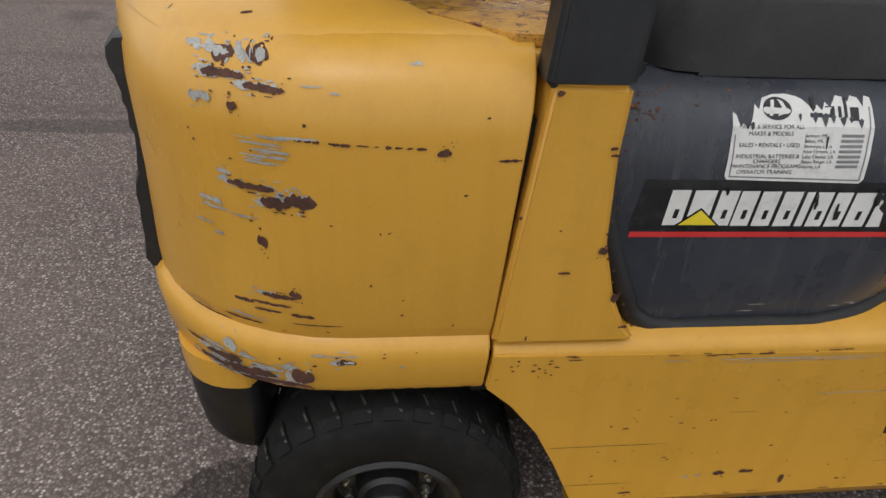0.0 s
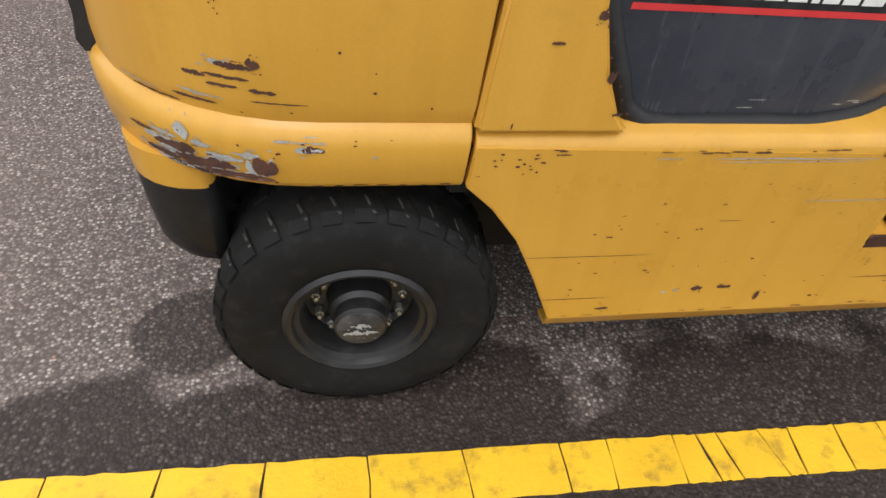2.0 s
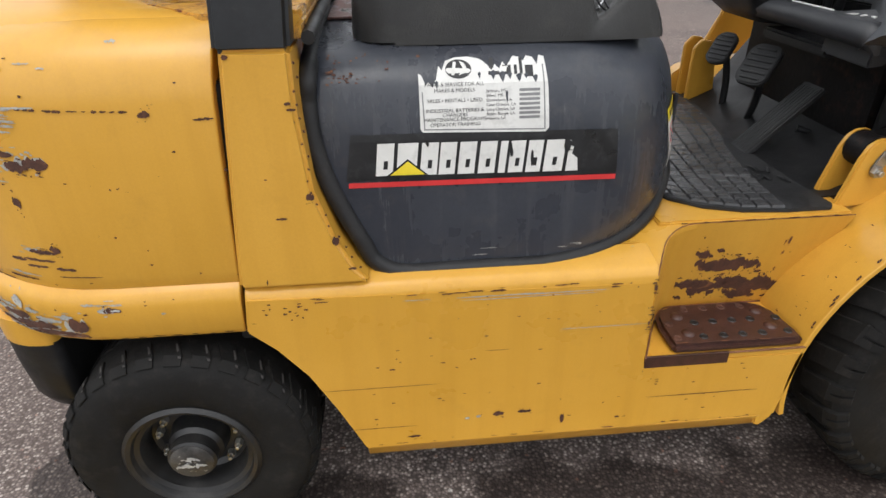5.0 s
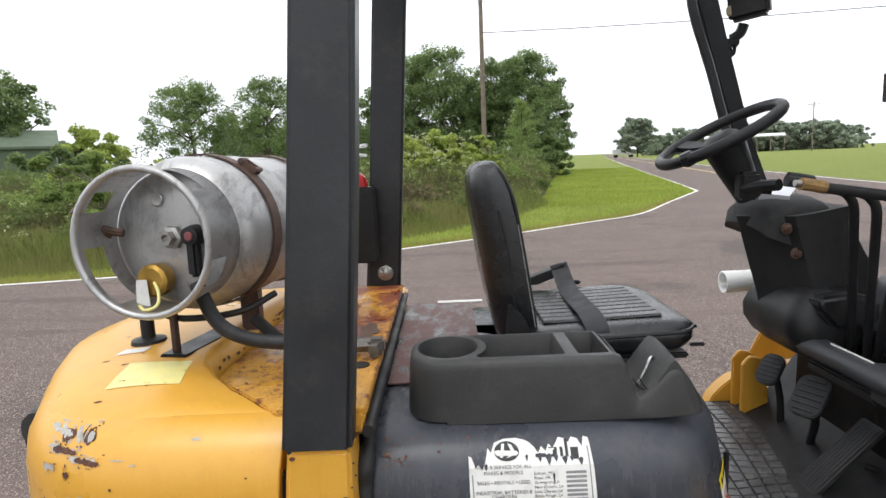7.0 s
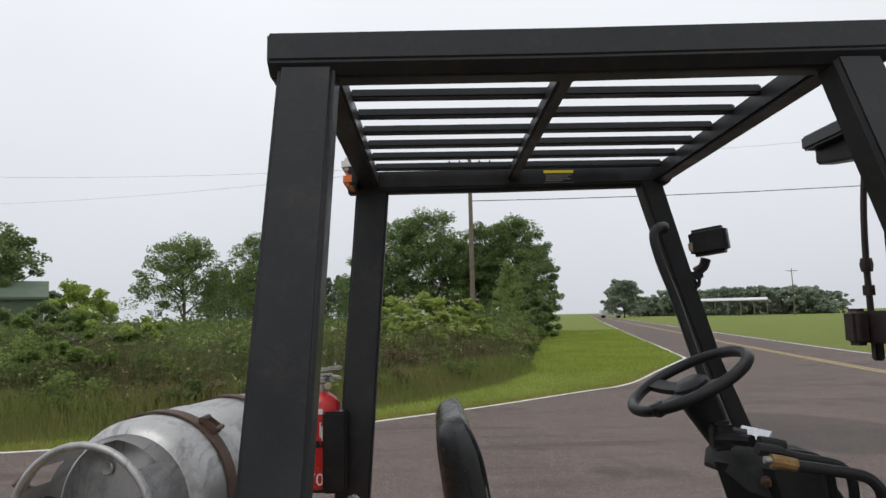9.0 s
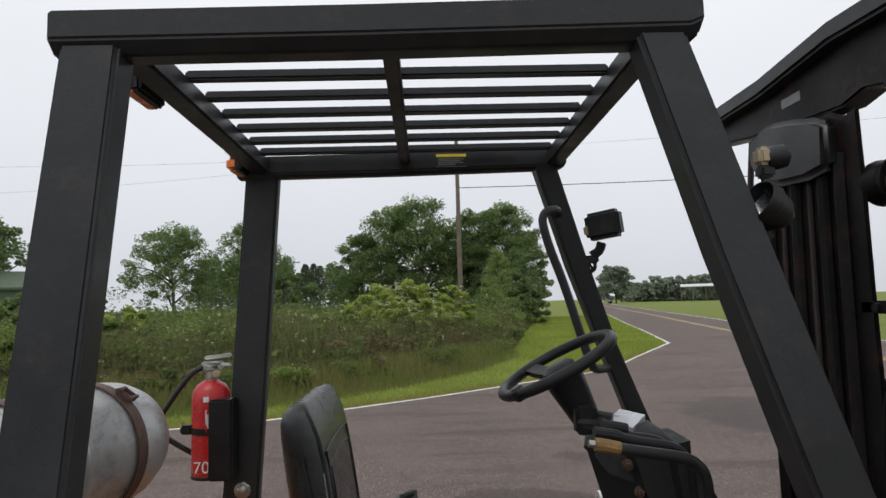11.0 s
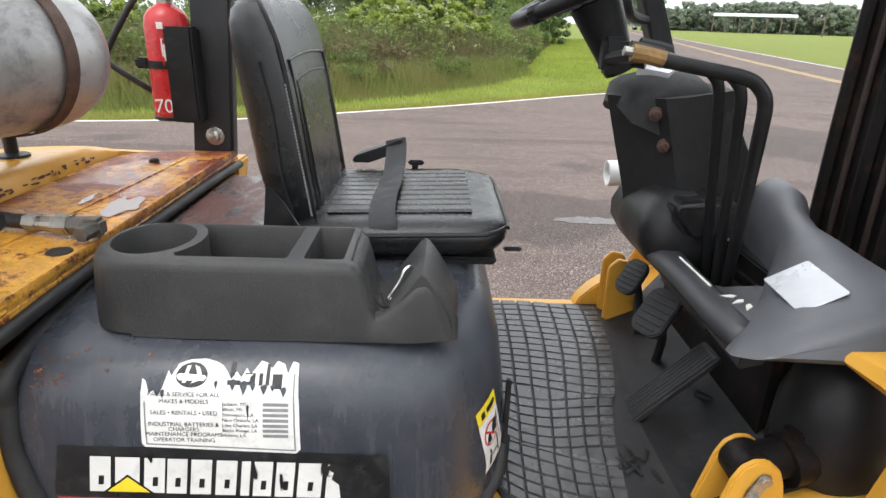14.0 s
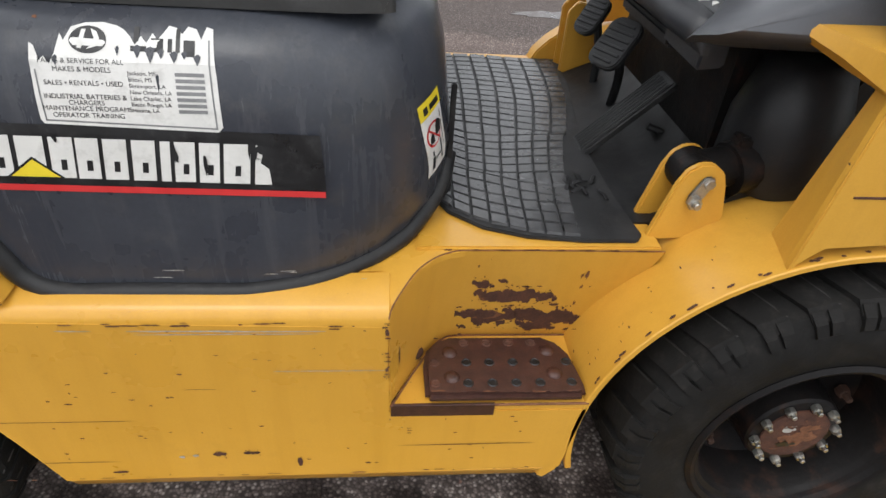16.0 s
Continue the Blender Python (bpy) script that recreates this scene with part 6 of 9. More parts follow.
part("crown_band", bevelled(band, 0.008, 2, 40), GUARD, mast, "stout black band along the top crossbeam")
part("rating_plate", box(1.7735, 1.7755, 0.60, 0.68, 2.135, 2.160, 0.0005, 1), GREYINK, mast, "small scuffed plate")
part("cross_tie", box(1.85, 1.99, 0.20, 0.78, 1.25, 1.36, 0.006), MAST, mast)
guide = [(0.372, 0.55), (0.376, 1.28), (0.381, 1.65), (0.381, 1.90), (0.384, 2.048), (0.425, 2.040), (0.470, 2.062), (0.52, 2.062), (0.70, 2.080), (0.742, 2.05), (0.752, 1.98), (0.764, 1.5), (0.764, 0.55)]
part("guide_plate", prism(guide, "x", 1.752, 1.762, 0.004, 2), MAST, mast, "black steel hose guide plate")
arch = [(0.440, 1.925), (0.432, 2.030), (0.480, 2.053), (0.565, 2.075), (0.640, 2.088), (0.690, 2.088), (0.730, 2.080), (0.752, 2.060), (0.758, 2.030), (0.748, 1.990), (0.715, 1.950), (0.63, 1.922), (0.52, 1.915)]
part("hose_arch", prism(arch, "x", 1.712, 1.7515, 0.020, 5), HOSE_ARCH, mast, "smooth black hose guide arching over the top", 60)
part("lift_barrel", lathe([(0, 0.15), (0.062, 0.15), (0.062, 1.44), (0.055, 1.455), (0.030, 1.462), (0, 1.462)], Matrix.Translation((1.835, 0.435, 0)), 20), MAST, mast, "greasy black lift cylinder barrel", 60)
part("hose_loop", tube([(1.745, 0.375, 1.30), (1.735, 0.352, 1.40), (1.735, 0.335, 1.455), (1.74, 0.318, 1.44), (1.745, 0.305, 1.38), (1.75, 0.30, 1.20), (1.76, 0.31, 0.9)], 0.006, 8, 5), MAST, mast, "looped black hose")
for k, (yc, rr, mat) in enumerate(((0.445, 0.014, MAST), (0.505, 0.015, MAST), (0.560, 0.007, MAST_RUST), (0.615, 0.015, MAST), (0.675, 0.007, MAST_RUST), (0.735, 0.016, MAST))):
    part("hose", tube([(1.750, yc, 0.60), (1.744, yc, 1.2), (1.746, yc - 0.002 * k, 1.70), (1.750, yc - 0.004 * k, 1.96)], rr, 8, 4), mat, mast, "hydraulic hose, greasy black or rusty")
links = merged(*[box(1.770 - (0.012 if k % 2 else 0.009), 1.770 + (0.012 if k % 2 else 0.009), 0.312 - (0.020 if k % 2 else 0.015), 0.312 + (0.020 if k % 2 else 0.015), 1.32 + 0.024 * k - 0.013, 1.32 + 0.024 * k + 0.013, 0.004, 1) for k in range(25)])
part("lift_chain", links, MAST_RUST, mast, "rusty leaf chain")
part("sheave", lathe([(0, -0.030), (0.050, -0.030), (0.050, -0.022), (0.040, 0.0), (0.050, 0.022), (0.050, 0.030), (0, 0.030)], Matrix.Translation((1.800, 0.362, 1.880)) @ FACE_NEAR, 24), MAST, mast)
part("hose_bracket", merged(box(1.752, 1.775, 0.33, 0.42, 1.605, 1.632, 0.003), lathe([(0, 0), (0.010, 0), (0.010, 0.008), (0, 0.008)], Matrix.Translation((1.752, 0.37, 1.618)) @ Matrix.Rotation(radians(-90), 4, "Y"), 10)), MAST, mast)
part("chain_anchor", merged(box(1.722, 1.772, 0.870, 0.935, 1.555, 1.662, 0.014, 3), box(1.765, 1.850, 0.79, 0.930, 1.562, 1.655, 0.006), box(1.786, 1.812, 0.885, 0.912, 1.510, 1.568, 0.005)), MAST_RUST, mast, "brown rusted chain anchor block")
part("anchor_rod", merged(tube([(1.790, 0.900, 1.650), (1.790, 0.900, 1.80), (1.794, 0.895, 1.96), (1.80, 0.88, 2.10)], 0.009, 8, 4), lathe([(0, 1.70), (0.017, 1.70), (0.017, 1.73), (0, 1.73)], Matrix.Translation((1.790, 0.900, 0.0)), 6), lathe([(0, 1.78), (0.015, 1.78), (0.018, 1.80), (0.015, 1.82), (0, 1.82)], Matrix.Translation((1.790, 0.900, -0.01)), 8)), MAST_RUST, mast)
part("carriage_plate", box(1.99, 2.03, 0.10, 0.90, 0.25, 0.80, 0.006), MAST, mast)
part("tilt_tube", tube([(1.52, 0.93, 0.945), (1.80, 0.91, 0.935)], 0.030, 12, 1), CHAIN, mast, "grey-brown tilt cylinder tube")

# work lamps hung on the near front post
def post_lamp(at, r, lens_mat, label, lens_label):
    """A small lamp that faces back: a turned bell, a rim, a reflector and a bent bracket to the post."""
    hl = thing("headlight", label, "work light", at=at)
    face = Matrix.Rotation(radians(-62), 4, "Y") @ Matrix.Rotation(radians(12), 4, "X")
    part("housing", lathe([(0, -r * 1.25), (r * 0.45, -r * 1.2), (r * 0.85, -r * 0.7), (r * 1.02, 0.0), (r * 1.06, r * 0.16), (r * 0.94, r * 0.20), (r * 0.90, 0.0)], face, 24), BLACK, hl, "", 60)
    part("lens", lathe([(r * 0.92, r * 0.10), (r * 0.70, -r * 0.12), (r * 0.30, -r * 0.30), (0, -r * 0.34)], face, 24), lens_mat, hl, lens_label, 60)
    part("visor", lathe([(r * 1.04, 0.0), (r * 1.10, r * 0.1), (r * 1.06, r * 0.75), (r * 1.01, r * 0.75), (r * 1.00, 0.02 * r), (r * 1.04, 0.0)], face, 24), BLACK, hl, "", 60) if r > 0.03 else None
    part("bracket", merged(box(-0.045, 0.012, 0.004, 0.024, -r * 1.5, -r * 1.5 + 0.012, 0.003), tube([(0.0, 0.014, -r * 1.45), (0.006, 0.012, -r * 0.9), (0.012, 0.0, -r * 0.4)], 0.006, 8, 3)), BLACK, hl)
    return hl


post_lamp((1.366, 0.078, 1.788), 0.033, CHROME, "chrome-lined round work lamp on the near front post", "dented chrome reflector")
cap_lamp = thing("headlight", "small black work lamp with yellowed cap on the front post", "work light", at=(1.374, 0.088, 1.868))
part("housing", turned(lathe([(0, 0.0), (0.016, 0.0), (0.020, 0.012), (0.019, 0.030), (0.010, 0.038), (0, 0.038)], Matrix(), 20), Matrix.Rotation(radians(80), 4, "Y")), BLACK, cap_lamp)
part("lens", box(-0.016, 0.006, -0.014, 0.014, -0.010, 0.020, 0.006, 3), BEIGE, cap_lamp, "yellowed plastic end cap")
part("stem", merged(box(-0.014, 0.010, -0.012, 0.012, -0.030, -0.011, 0.004), tube([(-0.008, 0, -0.028), (-0.004, 0.0, -0.045), (0.0, -0.004, -0.062)], 0.003, 6, 3)), BLACK, cap_lamp)

# ---- seat ----
seat = thing("operator_seat", "black vinyl operator seat with pleated cushion and lap belt", "seat", at=(0.80, 0.60, 1.00))
s_inv = Matrix.Translation((-0.80, -0.60, -1.00))


c0, c1, y0, y1 = 0.590, 0.990, 0.385, 0.835
bm = loft([[(x, y, zz + 0.012 * max(0, (x - 0.62) / 0.37) - 0.010 * (0 if z < 1.07 else (1 - min(1, abs(y - 0.61) / 0.22) ** 2))) for x, y in rrect(c0 + d, c1 - d, y0 + d, y1 - d, (0.05, 0.07, 0.07, 0.05), 6)] for z, zz, d in
           [(1.015, 1.015, 0.025), (1.020, 1.020, 0.008), (1.035, 1.035, 0.0), (1.055, 1.055, 0.0), (1.068, 1.068, 0.008), (1.080, 1.080, 0.030), (1.082, 1.082, 0.06)]])
cush = part("cushion", turned(bm, s_inv), VINYL, seat, "black vinyl cushion", 50)
part("piping", turned(tube([(x, y, 1.058 + 0.012 * max(0, (x - 0.62) / 0.37)) for x, y in rrect(c0, c1, y0, y1, (0.05, 0.07, 0.07, 0.05), 4)], 0.004, 6, 2, True), s_inv), BLACK, cush)
for k in range(9):
    yy = 0.470 + 0.035 * k
    part("pleat", turned(tube([(0.66, yy, 1.0815), (0.78, yy, 1.0842), (0.925, yy, 1.0895)], 0.0, 6, 3, flat=(0.0345, 0.009)), s_inv), VINYL, cush)
back_dir = Vector((-0.147, 0, 1.0)).normalized()
back_m = Matrix.Translation((0.629, 0.632, 1.060)) @ Matrix(((back_dir.z, 0, back_dir.x, 0), (0, 1, 0, 0), (-back_dir.x, 0, back_dir.z, 0), (0, 0, 0, 1)))
levels = [(-0.03, 0.192, 0.062, 0.0154), (0.02, 0.202, 0.074, 0.0165), (0.12, 0.206, 0.080, 0.0168), (0.24, 0.204, 0.080, 0.0168), (0.32, 0.200, 0.074, 0.0158), (0.355, 0.195, 0.064, 0.0144), (0.376, 0.186, 0.050, 0.012), (0.388, 0.172, 0.034, 0.009), (0.394, 0.150, 0.017, 0.005)]
bm = loft([[(x - 0.020 * (max(0, h - 0.27) / 0.12) ** 1.6, y, h) for x, y in rrect(-t_, f_, -w_, w_, (t_ * 0.80, f_ * 0.85, f_ * 0.85, t_ * 0.80), 5)] for h, w_, t_, f_ in levels])
back = part("backrest", turned(bm, s_inv @ back_m), VINYL, seat, "black vinyl backrest with white-stitched edge", 50)
for k in range(6):
    yy = -0.110 + 0.044 * k
    part("pleat", turned(tube([(0.0158, yy, 0.03), (0.0166, yy, 0.13), (0.0160, yy, 0.235)], 0.0, 8, 3, flat=(0.0036, 0.0436)), s_inv @ back_m), VINYL, back)
for w_, top_ in ((0.142, 0.250), (0.166, 0.285)):
    part("panel_seam", turned(tube([(0.0168, -w_, 0.02), (0.0172, -w_, 0.16), (0.0158, -w_ + 0.004, top_ - 0.012), (0.0150, -w_ + 0.016, top_), (0.0150, 0.0, top_ + 0.006), (0.0150, w_ - 0.016, top_), (0.0158, w_ - 0.004, top_ - 0.012), (0.0172, w_, 0.16), (0.0168, w_, 0.02)], 0.0026, 6, 4), s_inv @ back_m), BLACK, back)
part("piping", turned(tube([(0.0135, -0.190, -0.01), (0.0145, -0.199, 0.10), (0.0145, -0.200, 0.22), (0.011, -0.197, 0.31), (-0.004, -0.188, 0.366), (-0.020, -0.168, 0.387)], 0.0034, 6, 4), s_inv @ back_m), BLACK, back)
part("side_crease", turned(tube([(-0.020, -0.203, 0.02), (-0.026, -0.2070, 0.10), (-0.020, -0.2065, 0.20), (-0.026, -0.2035, 0.29)], 0.0024, 6, 4), s_inv @ back_m), BLACK, back)
for k in range(40):
    part("stitch", turned(box(0.0100, 0.0124, -0.2045, -0.2010, 0.02 + 0.0058 * k, 0.0236 + 0.0058 * k, 0.0003, 1), s_inv @ back_m), THREAD, back)
part("back_shell", turned(box(-0.070, -0.058, -0.120, 0.120, -0.03, 0.30, 0.003), s_inv @ back_m), BLACK, seat, "black steel seat back shell")
part("hinge_plate", turned(prism([(0.572, 1.010), (0.700, 1.010), (0.690, 1.040), (0.630, 1.072), (0.602, 1.12), (0.574, 1.15), (0.566, 1.08)], "y", 0.372, 0.384, 0.003), s_inv), BLACK, seat)
part("hinge_bolt", turned(lathe([(0, 0), (0.013, 0), (0.013, 0.006), (0.008, 0.010), (0, 0.010)], Matrix.Translation((0.640, 0.370, 1.045)) @ FACE_NEAR, 12), s_inv), ZINC, seat)
part("seat_base", turned(merged(box(0.60, 0.97, 0.41, 0.81, 1.002, 1.016, 0.004), box(0.985, 1.02, 0.44, 0.452, 1.018, 1.026, 0.003)), s_inv), BLACK, seat)
part("belt", turned(tube([(0.775, 0.395, 1.040), (0.765, 0.40, 1.085), (0.762, 0.47, 1.101), (0.764, 0.60, 1.099), (0.766, 0.72, 1.105), (0.765, 0.80, 1.135), (0.762, 0.818, 1.150)], 0, 8, 5, flat=(0.048, 0.0035)), s_inv), WEB, seat, "dark grey lap belt webbing")
part("buckle", turned(prism([(0.660, 1.095), (0.665, 1.110), (0.735, 1.135), (0.772, 1.152), (0.782, 1.150), (0.776, 1.138), (0.745, 1.112), (0.70, 1.095)], "y", 0.805, 0.850, 0.003), s_inv), BLACK, seat, "black belt buckle sleeve")
part("belt_anchor", turned(merged(box(0.79, 0.83, 0.835, 0.850, 1.085, 1.097, 0.004), box(0.80, 0.815, 0.835, 0.850, 1.06, 1.09, 0.004)), s_inv), BLACK, seat)

# ---- cup-holder tray on the hood ----
tray = thing("cup_holder_tray", "dark grey plastic tray with cup holder and bins, on the hood", "storage tray", at=(0.62, 0.24, 1.003))
t_inv = Matrix.Translation((-0.62, -0.24, -1.023))
ty0, ty1 = 0.150, 0.322


def tray_shell(outer, holes, z0, z1):
    """One moulded shell: outer walls, a rounded top rim, and a hollow below each hole (outline, floor height, draft)."""
    bm = bmesh.new()
    cx_, cy_ = sum(p[0] for p in outer) / len(outer), sum(p[1] for p in outer) / len(outer)
    rings = []
    for grow, z in ((-0.004, z0), (0.004, z0 + 0.006), (0.004, z0 + 0.02), (0.0, z1 - 0.020), (-0.002, z1 - 0.010), (-0.005, z1 - 0.004), (-0.011, z1)):
        rings.append([bm.verts.new((x + grow * math.copysign(min(1, abs(x - cx_) / 0.12), x - cx_), y + grow * math.copysign(min(1, abs(y - cy_) / 0.06), y - cy_), z)) for x, y in outer])
    n = len(outer)
    for a_, b_ in zip(rings, rings[1:]):
        for k in range(n):
            bm.faces.new((a_[k], a_[(k + 1) % n], b_[(k + 1) % n], b_[k]))
    bm.faces.new(rings[0][::-1])
    rim = [bm.edges.get((rings[-1][k], rings[-1][(k + 1) % n])) for k in range(n)]
    for hole, zf, draft in holes:
        hx, hy = sum(p[0] for p in hole) / len(hole), sum(p[1] for p in hole) / len(hole)
        m = len(hole)
        top = [bm.verts.new((x, y, z1)) for x, y in hole]
        lip = [bm.verts.new((hx + (x - hx) * 0.975, hy + (y - hy) * 0.97, z1 - 0.004)) for x, y in hole]
        low = [bm.verts.new((hx + (x - hx) * draft, hy + (y - hy) * draft, zf)) for x, y in hole]
        for a_, b_ in ((top, lip), (lip, low)):
            for k in range(m):
                bm.faces.new((a_[k], a_[(k + 1) % m], b_[(k + 1) % m], b_[k]))
        bm.faces.new(low)
        rim += [bm.edges.get((top[k], top[(k + 1) % m])) for k in range(m)]
    bmesh.ops.triangle_fill(bm, use_beauty=True, edges=rim)
    return bm


tray_outer = rrect(0.370, 0.745, ty0, ty1, (0.066, 0.003, 0.003, 0.055), 8)
cup_c = (0.442, 0.243)
cup = [(cup_c[0] + 0.057 * math.cos(2 * math.pi * k / 36), cup_c[1] + 0.068 * math.sin(2 * math.pi * k / 36)) for k in range(36)]
notch = [(cup_c[0] + 0.073 * math.cos(radians(a)), cup_c[1] + 0.084 * math.sin(radians(a))) for a in (62, 48, 34, 20, 6, -8, -22, -36, -46)]
big_bin = notch + [(0.500, ty0 + 0.022), (0.648, ty0 + 0.022), (0.653, ty0 + 0.028), (0.653, ty1 - 0.016), (0.648, ty1 - 0.012), (0.480, ty1 - 0.012)]
part("tray_body", turned(tray_shell(tray_outer, [(cup, 1.030, 0.90), (big_bin, 1.030, 0.95), (rrect(0.675, 0.731, ty0 + 0.022, ty1 - 0.013, (0.006, 0.006, 0.006, 0.006), 3), 1.030, 0.92)], 1.008, 1.122), t_inv), CONSOLE, tray, "dark grey moulded tray with round cup holder and two bins", 42)
wedge = [(0.742, 1.010), (0.872, 1.008), (0.890, 1.012), (0.897, 1.026), (0.889, 1.052), (0.868, 1.088), (0.852, 1.110), (0.845, 1.114), (0.837, 1.108), (0.812, 1.076), (0.784, 1.040), (0.775, 1.036), (0.766, 1.046), (0.757, 1.096), (0.752, 1.112), (0.742, 1.120)]
wb = loft([[(0.815 + (x - 0.815) * q if x > 0.76 else x, y, 1.008 + (z - 1.008) * (1 - (1 - q) * 0.35)) for x, z in wedge] for y, q in ((ty0 + 0.004, 0.84), (ty0 + 0.010, 0.86), (ty0 + 0.05, 0.93), (ty0 + 0.09, 0.98), (ty1 - 0.05, 1.0), (ty1 - 0.035, 0.985), (ty1 - 0.022, 0.93))])
for q in wb.verts:
    q.co.y -= 0.0040 * (1 - min(1, max(0, (q.co.z - 1.03) / 0.07))) * (1 if q.co.y < ty0 + 0.02 else 0)
part("end_wedge", turned(wb, t_inv), CONSOLE, tray, "sloping end of the tray with a pen slot", 50)
wall_top = ((0.436, 1.1215, 0.0008), (0.50, 1.1225, -0.002), (0.62, 1.1225, -0.003), (0.735, 1.1225, -0.003), (0.747, 1.119, -0.003), (0.757, 1.103, -0.003), (0.766, 1.060, -0.003), (0.775, 1.044, -0.003), (0.785, 1.047, -0.003), (0.812, 1.072, -0.003), (0.833, 1.093, -0.002), (0.845, 1.097, 0.000), (0.855, 1.093, 0.002), (0.870, 1.074, 0.004), (0.884, 1.050, 0.007), (0.893, 1.034, 0.014))
fw = loft([[(x, ty0 + 0.030, 1.009), (x, ty0 + yf - 0.005, 1.009), (x, ty0 + yf - 0.005, 1.020), (x, ty0 + yf, zt - 0.016), (x, ty0 + yf + 0.002, zt - 0.007), (x, ty0 + yf + 0.006, zt - 0.002), (x, ty0 + yf + 0.012, zt), (x, ty0 + 0.021, zt), (x, ty0 + 0.0225, zt - 0.004), (x, ty0 + 0.030, zt - 0.012)] for x, zt, yf in wall_top])
part("front_wall", turned(fw, t_inv), CONSOLE, tray, "", 50)
part("pen_clip", turned(tube([(0.790, 0.20, 1.052), (0.805, 0.205, 1.075), (0.815, 0.210, 1.094), (0.824, 0.218, 1.093), (0.820, 0.222, 1.072), (0.806, 0.215, 1.050), (0.788, 0.20, 1.048)], 0.0028, 8, 5), t_inv), CHROME, tray, "bent chrome clip")
for k in range(2):
    part("wire", turned(tube([(0.770 + 0.012 * k, 0.165, 1.075), (0.782 + 0.010 * k, 0.160, 1.058), (0.800 + 0.008 * k, 0.175, 1.050), (0.812, 0.20, 1.062)], 0.0016, 6, 5), t_inv), BLACK, tray)

# ---- steering column, dash, levers, pedals ----
FORE = 0.012  # the whole group sits this much further forward
before_dash = set(lift.children)
COWL = [
    (0.104, (1.312, 1.324, 1.375, 1.458, 1.513, 1.548, 1.562, 1.567), (1.000, 1.005, 1.018, 1.038, 1.046, 1.037, 1.010, 0.990)),
    (0.112, (1.290, 1.306, 1.364, 1.460, 1.520, 1.556, 1.570, 1.575), (0.992, 1.001, 1.024, 1.054, 1.063, 1.050, 1.005, 0.980)),
    (0.140, (1.270, 1.294, 1.358, 1.464, 1.526, 1.561, 1.575, 1.580), (0.982, 0.996, 1.026, 1.065, 1.073, 1.056, 1.002, 0.965)),
    (0.200, (1.292, 1.320, 1.374, 1.467, 1.528, 1.562, 1.575, 1.580), (0.958, 0.988, 1.025, 1.066, 1.074, 1.057, 1.000, 0.945)),
    (0.270, (1.336, 1.358, 1.396, 1.472, 1.530, 1.563, 1.577, 1.582), (0.930, 0.978, 1.022, 1.066, 1.074, 1.058, 1.000, 0.925)),
    (0.325, (1.388, 1.400, 1.424, 1.480, 1.533, 1.566, 1.580, 1.586), (0.918, 0.980, 1.024, 1.067, 1.075, 1.058, 1.002, 0.925)),
    (0.390, (1.436, 1.443, 1.456, 1.492, 1.538, 1.572, 1.588, 1.594), (0.918, 0.985, 1.032, 1.069, 1.078, 1.060, 1.004, 0.925)),
    (0.460, (1.482, 1.487, 1.495, 1.516, 1.545, 1.572, 1.586, 1.592), (0.918, 0.985, 1.034, 1.068, 1.078, 1.060, 1.004, 0.925)),
    (0.530, (1.496, 1.501, 1.509, 1.528, 1.556, 1.584, 1.600, 1.608), (0.918, 0.988, 1.040, 1.078, 1.090, 1.070, 1.006, 0.925)),
    (0.585, (1.502, 1.507, 1.515, 1.536, 1.572, 1.608, 1.634, 1.644), (0.918, 0.994, 1.052, 1.098, 1.114, 1.090, 1.012, 0.925)),
    (0.660, (1.502, 1.507, 1.516, 1.540, 1.578, 1.616, 1.644, 1.654), (0.918, 0.995, 1.055, 1.104, 1.121, 1.095, 1.015, 0.925)),
    (0.705, (1.515, 1.520, 1.528, 1.548, 1.580, 1.612, 1.634, 1.642), (0.918, 0.990, 1.036, 1.078, 1.092, 1.066, 1.000, 0.925)),
]
dash = part("dash_cowl", loft([[(q.x, y, q.z) for q in curve_points([(x, y, z) for x, z in zip(xs, zs)], 4)] for y, xs, zs in COWL]), DASH, lift, "mid-grey moulded dash cowl rising to a rounded hump", 60)
beam = []
for y, x0, x1, zt in ((0.222, 1.320, 1.345, 0.974), (0.236, 1.306, 1.352, 0.984), (0.30, 1.298, 1.352, 0.987), (0.44, 1.300, 1.352, 0.987), (0.55, 1.296, 1.356, 0.987), (0.68, 1.294, 1.364, 0.987), (0.80, 1.302, 1.380, 0.987), (0.865, 1.33, 1.41, 0.978)):
    beam.append([(x0 + 0.014, y, zt - 0.046), (x0, y, zt - 0.026), (x0 + 0.003, y, zt - 0.012), (x0 + 0.012, y, zt - 0.002), (x0 + 0.02, y, zt), (x1 - 0.008, y, zt), (x1, y, zt - 0.006), (x1, y, zt - 0.046)])
part("dash_beam", loft(beam), DASH_DARK, lift, "dark rounded front bar of the dash", 60)
part("dash_pad", prism([(1.340, 0.235), (1.390, 0.25), (1.430, 0.33), (1.445, 0.388), (1.400, 0.385), (1.361, 0.379), (1.345, 0.39)], "z", 0.90, 0.9855, 0.004), DASH_DARK, lift, "dark pad beside the lever slot")
part("lever_well", box(1.345, 1.505, 0.37, 0.62, 0.890, 0.915, 0.006), BLACK, lift)
part("well_wall", box(1.480, 1.510, 0.44, 0.66, 0.90, 0.985, 0.004), BLACK, lift)
part("slot_mark", tube([(1.334, 0.511, 0.9878), (1.337, 0.373, 0.9878)], 0.0022, 6, 1), WHITE, lift, "worn white line")
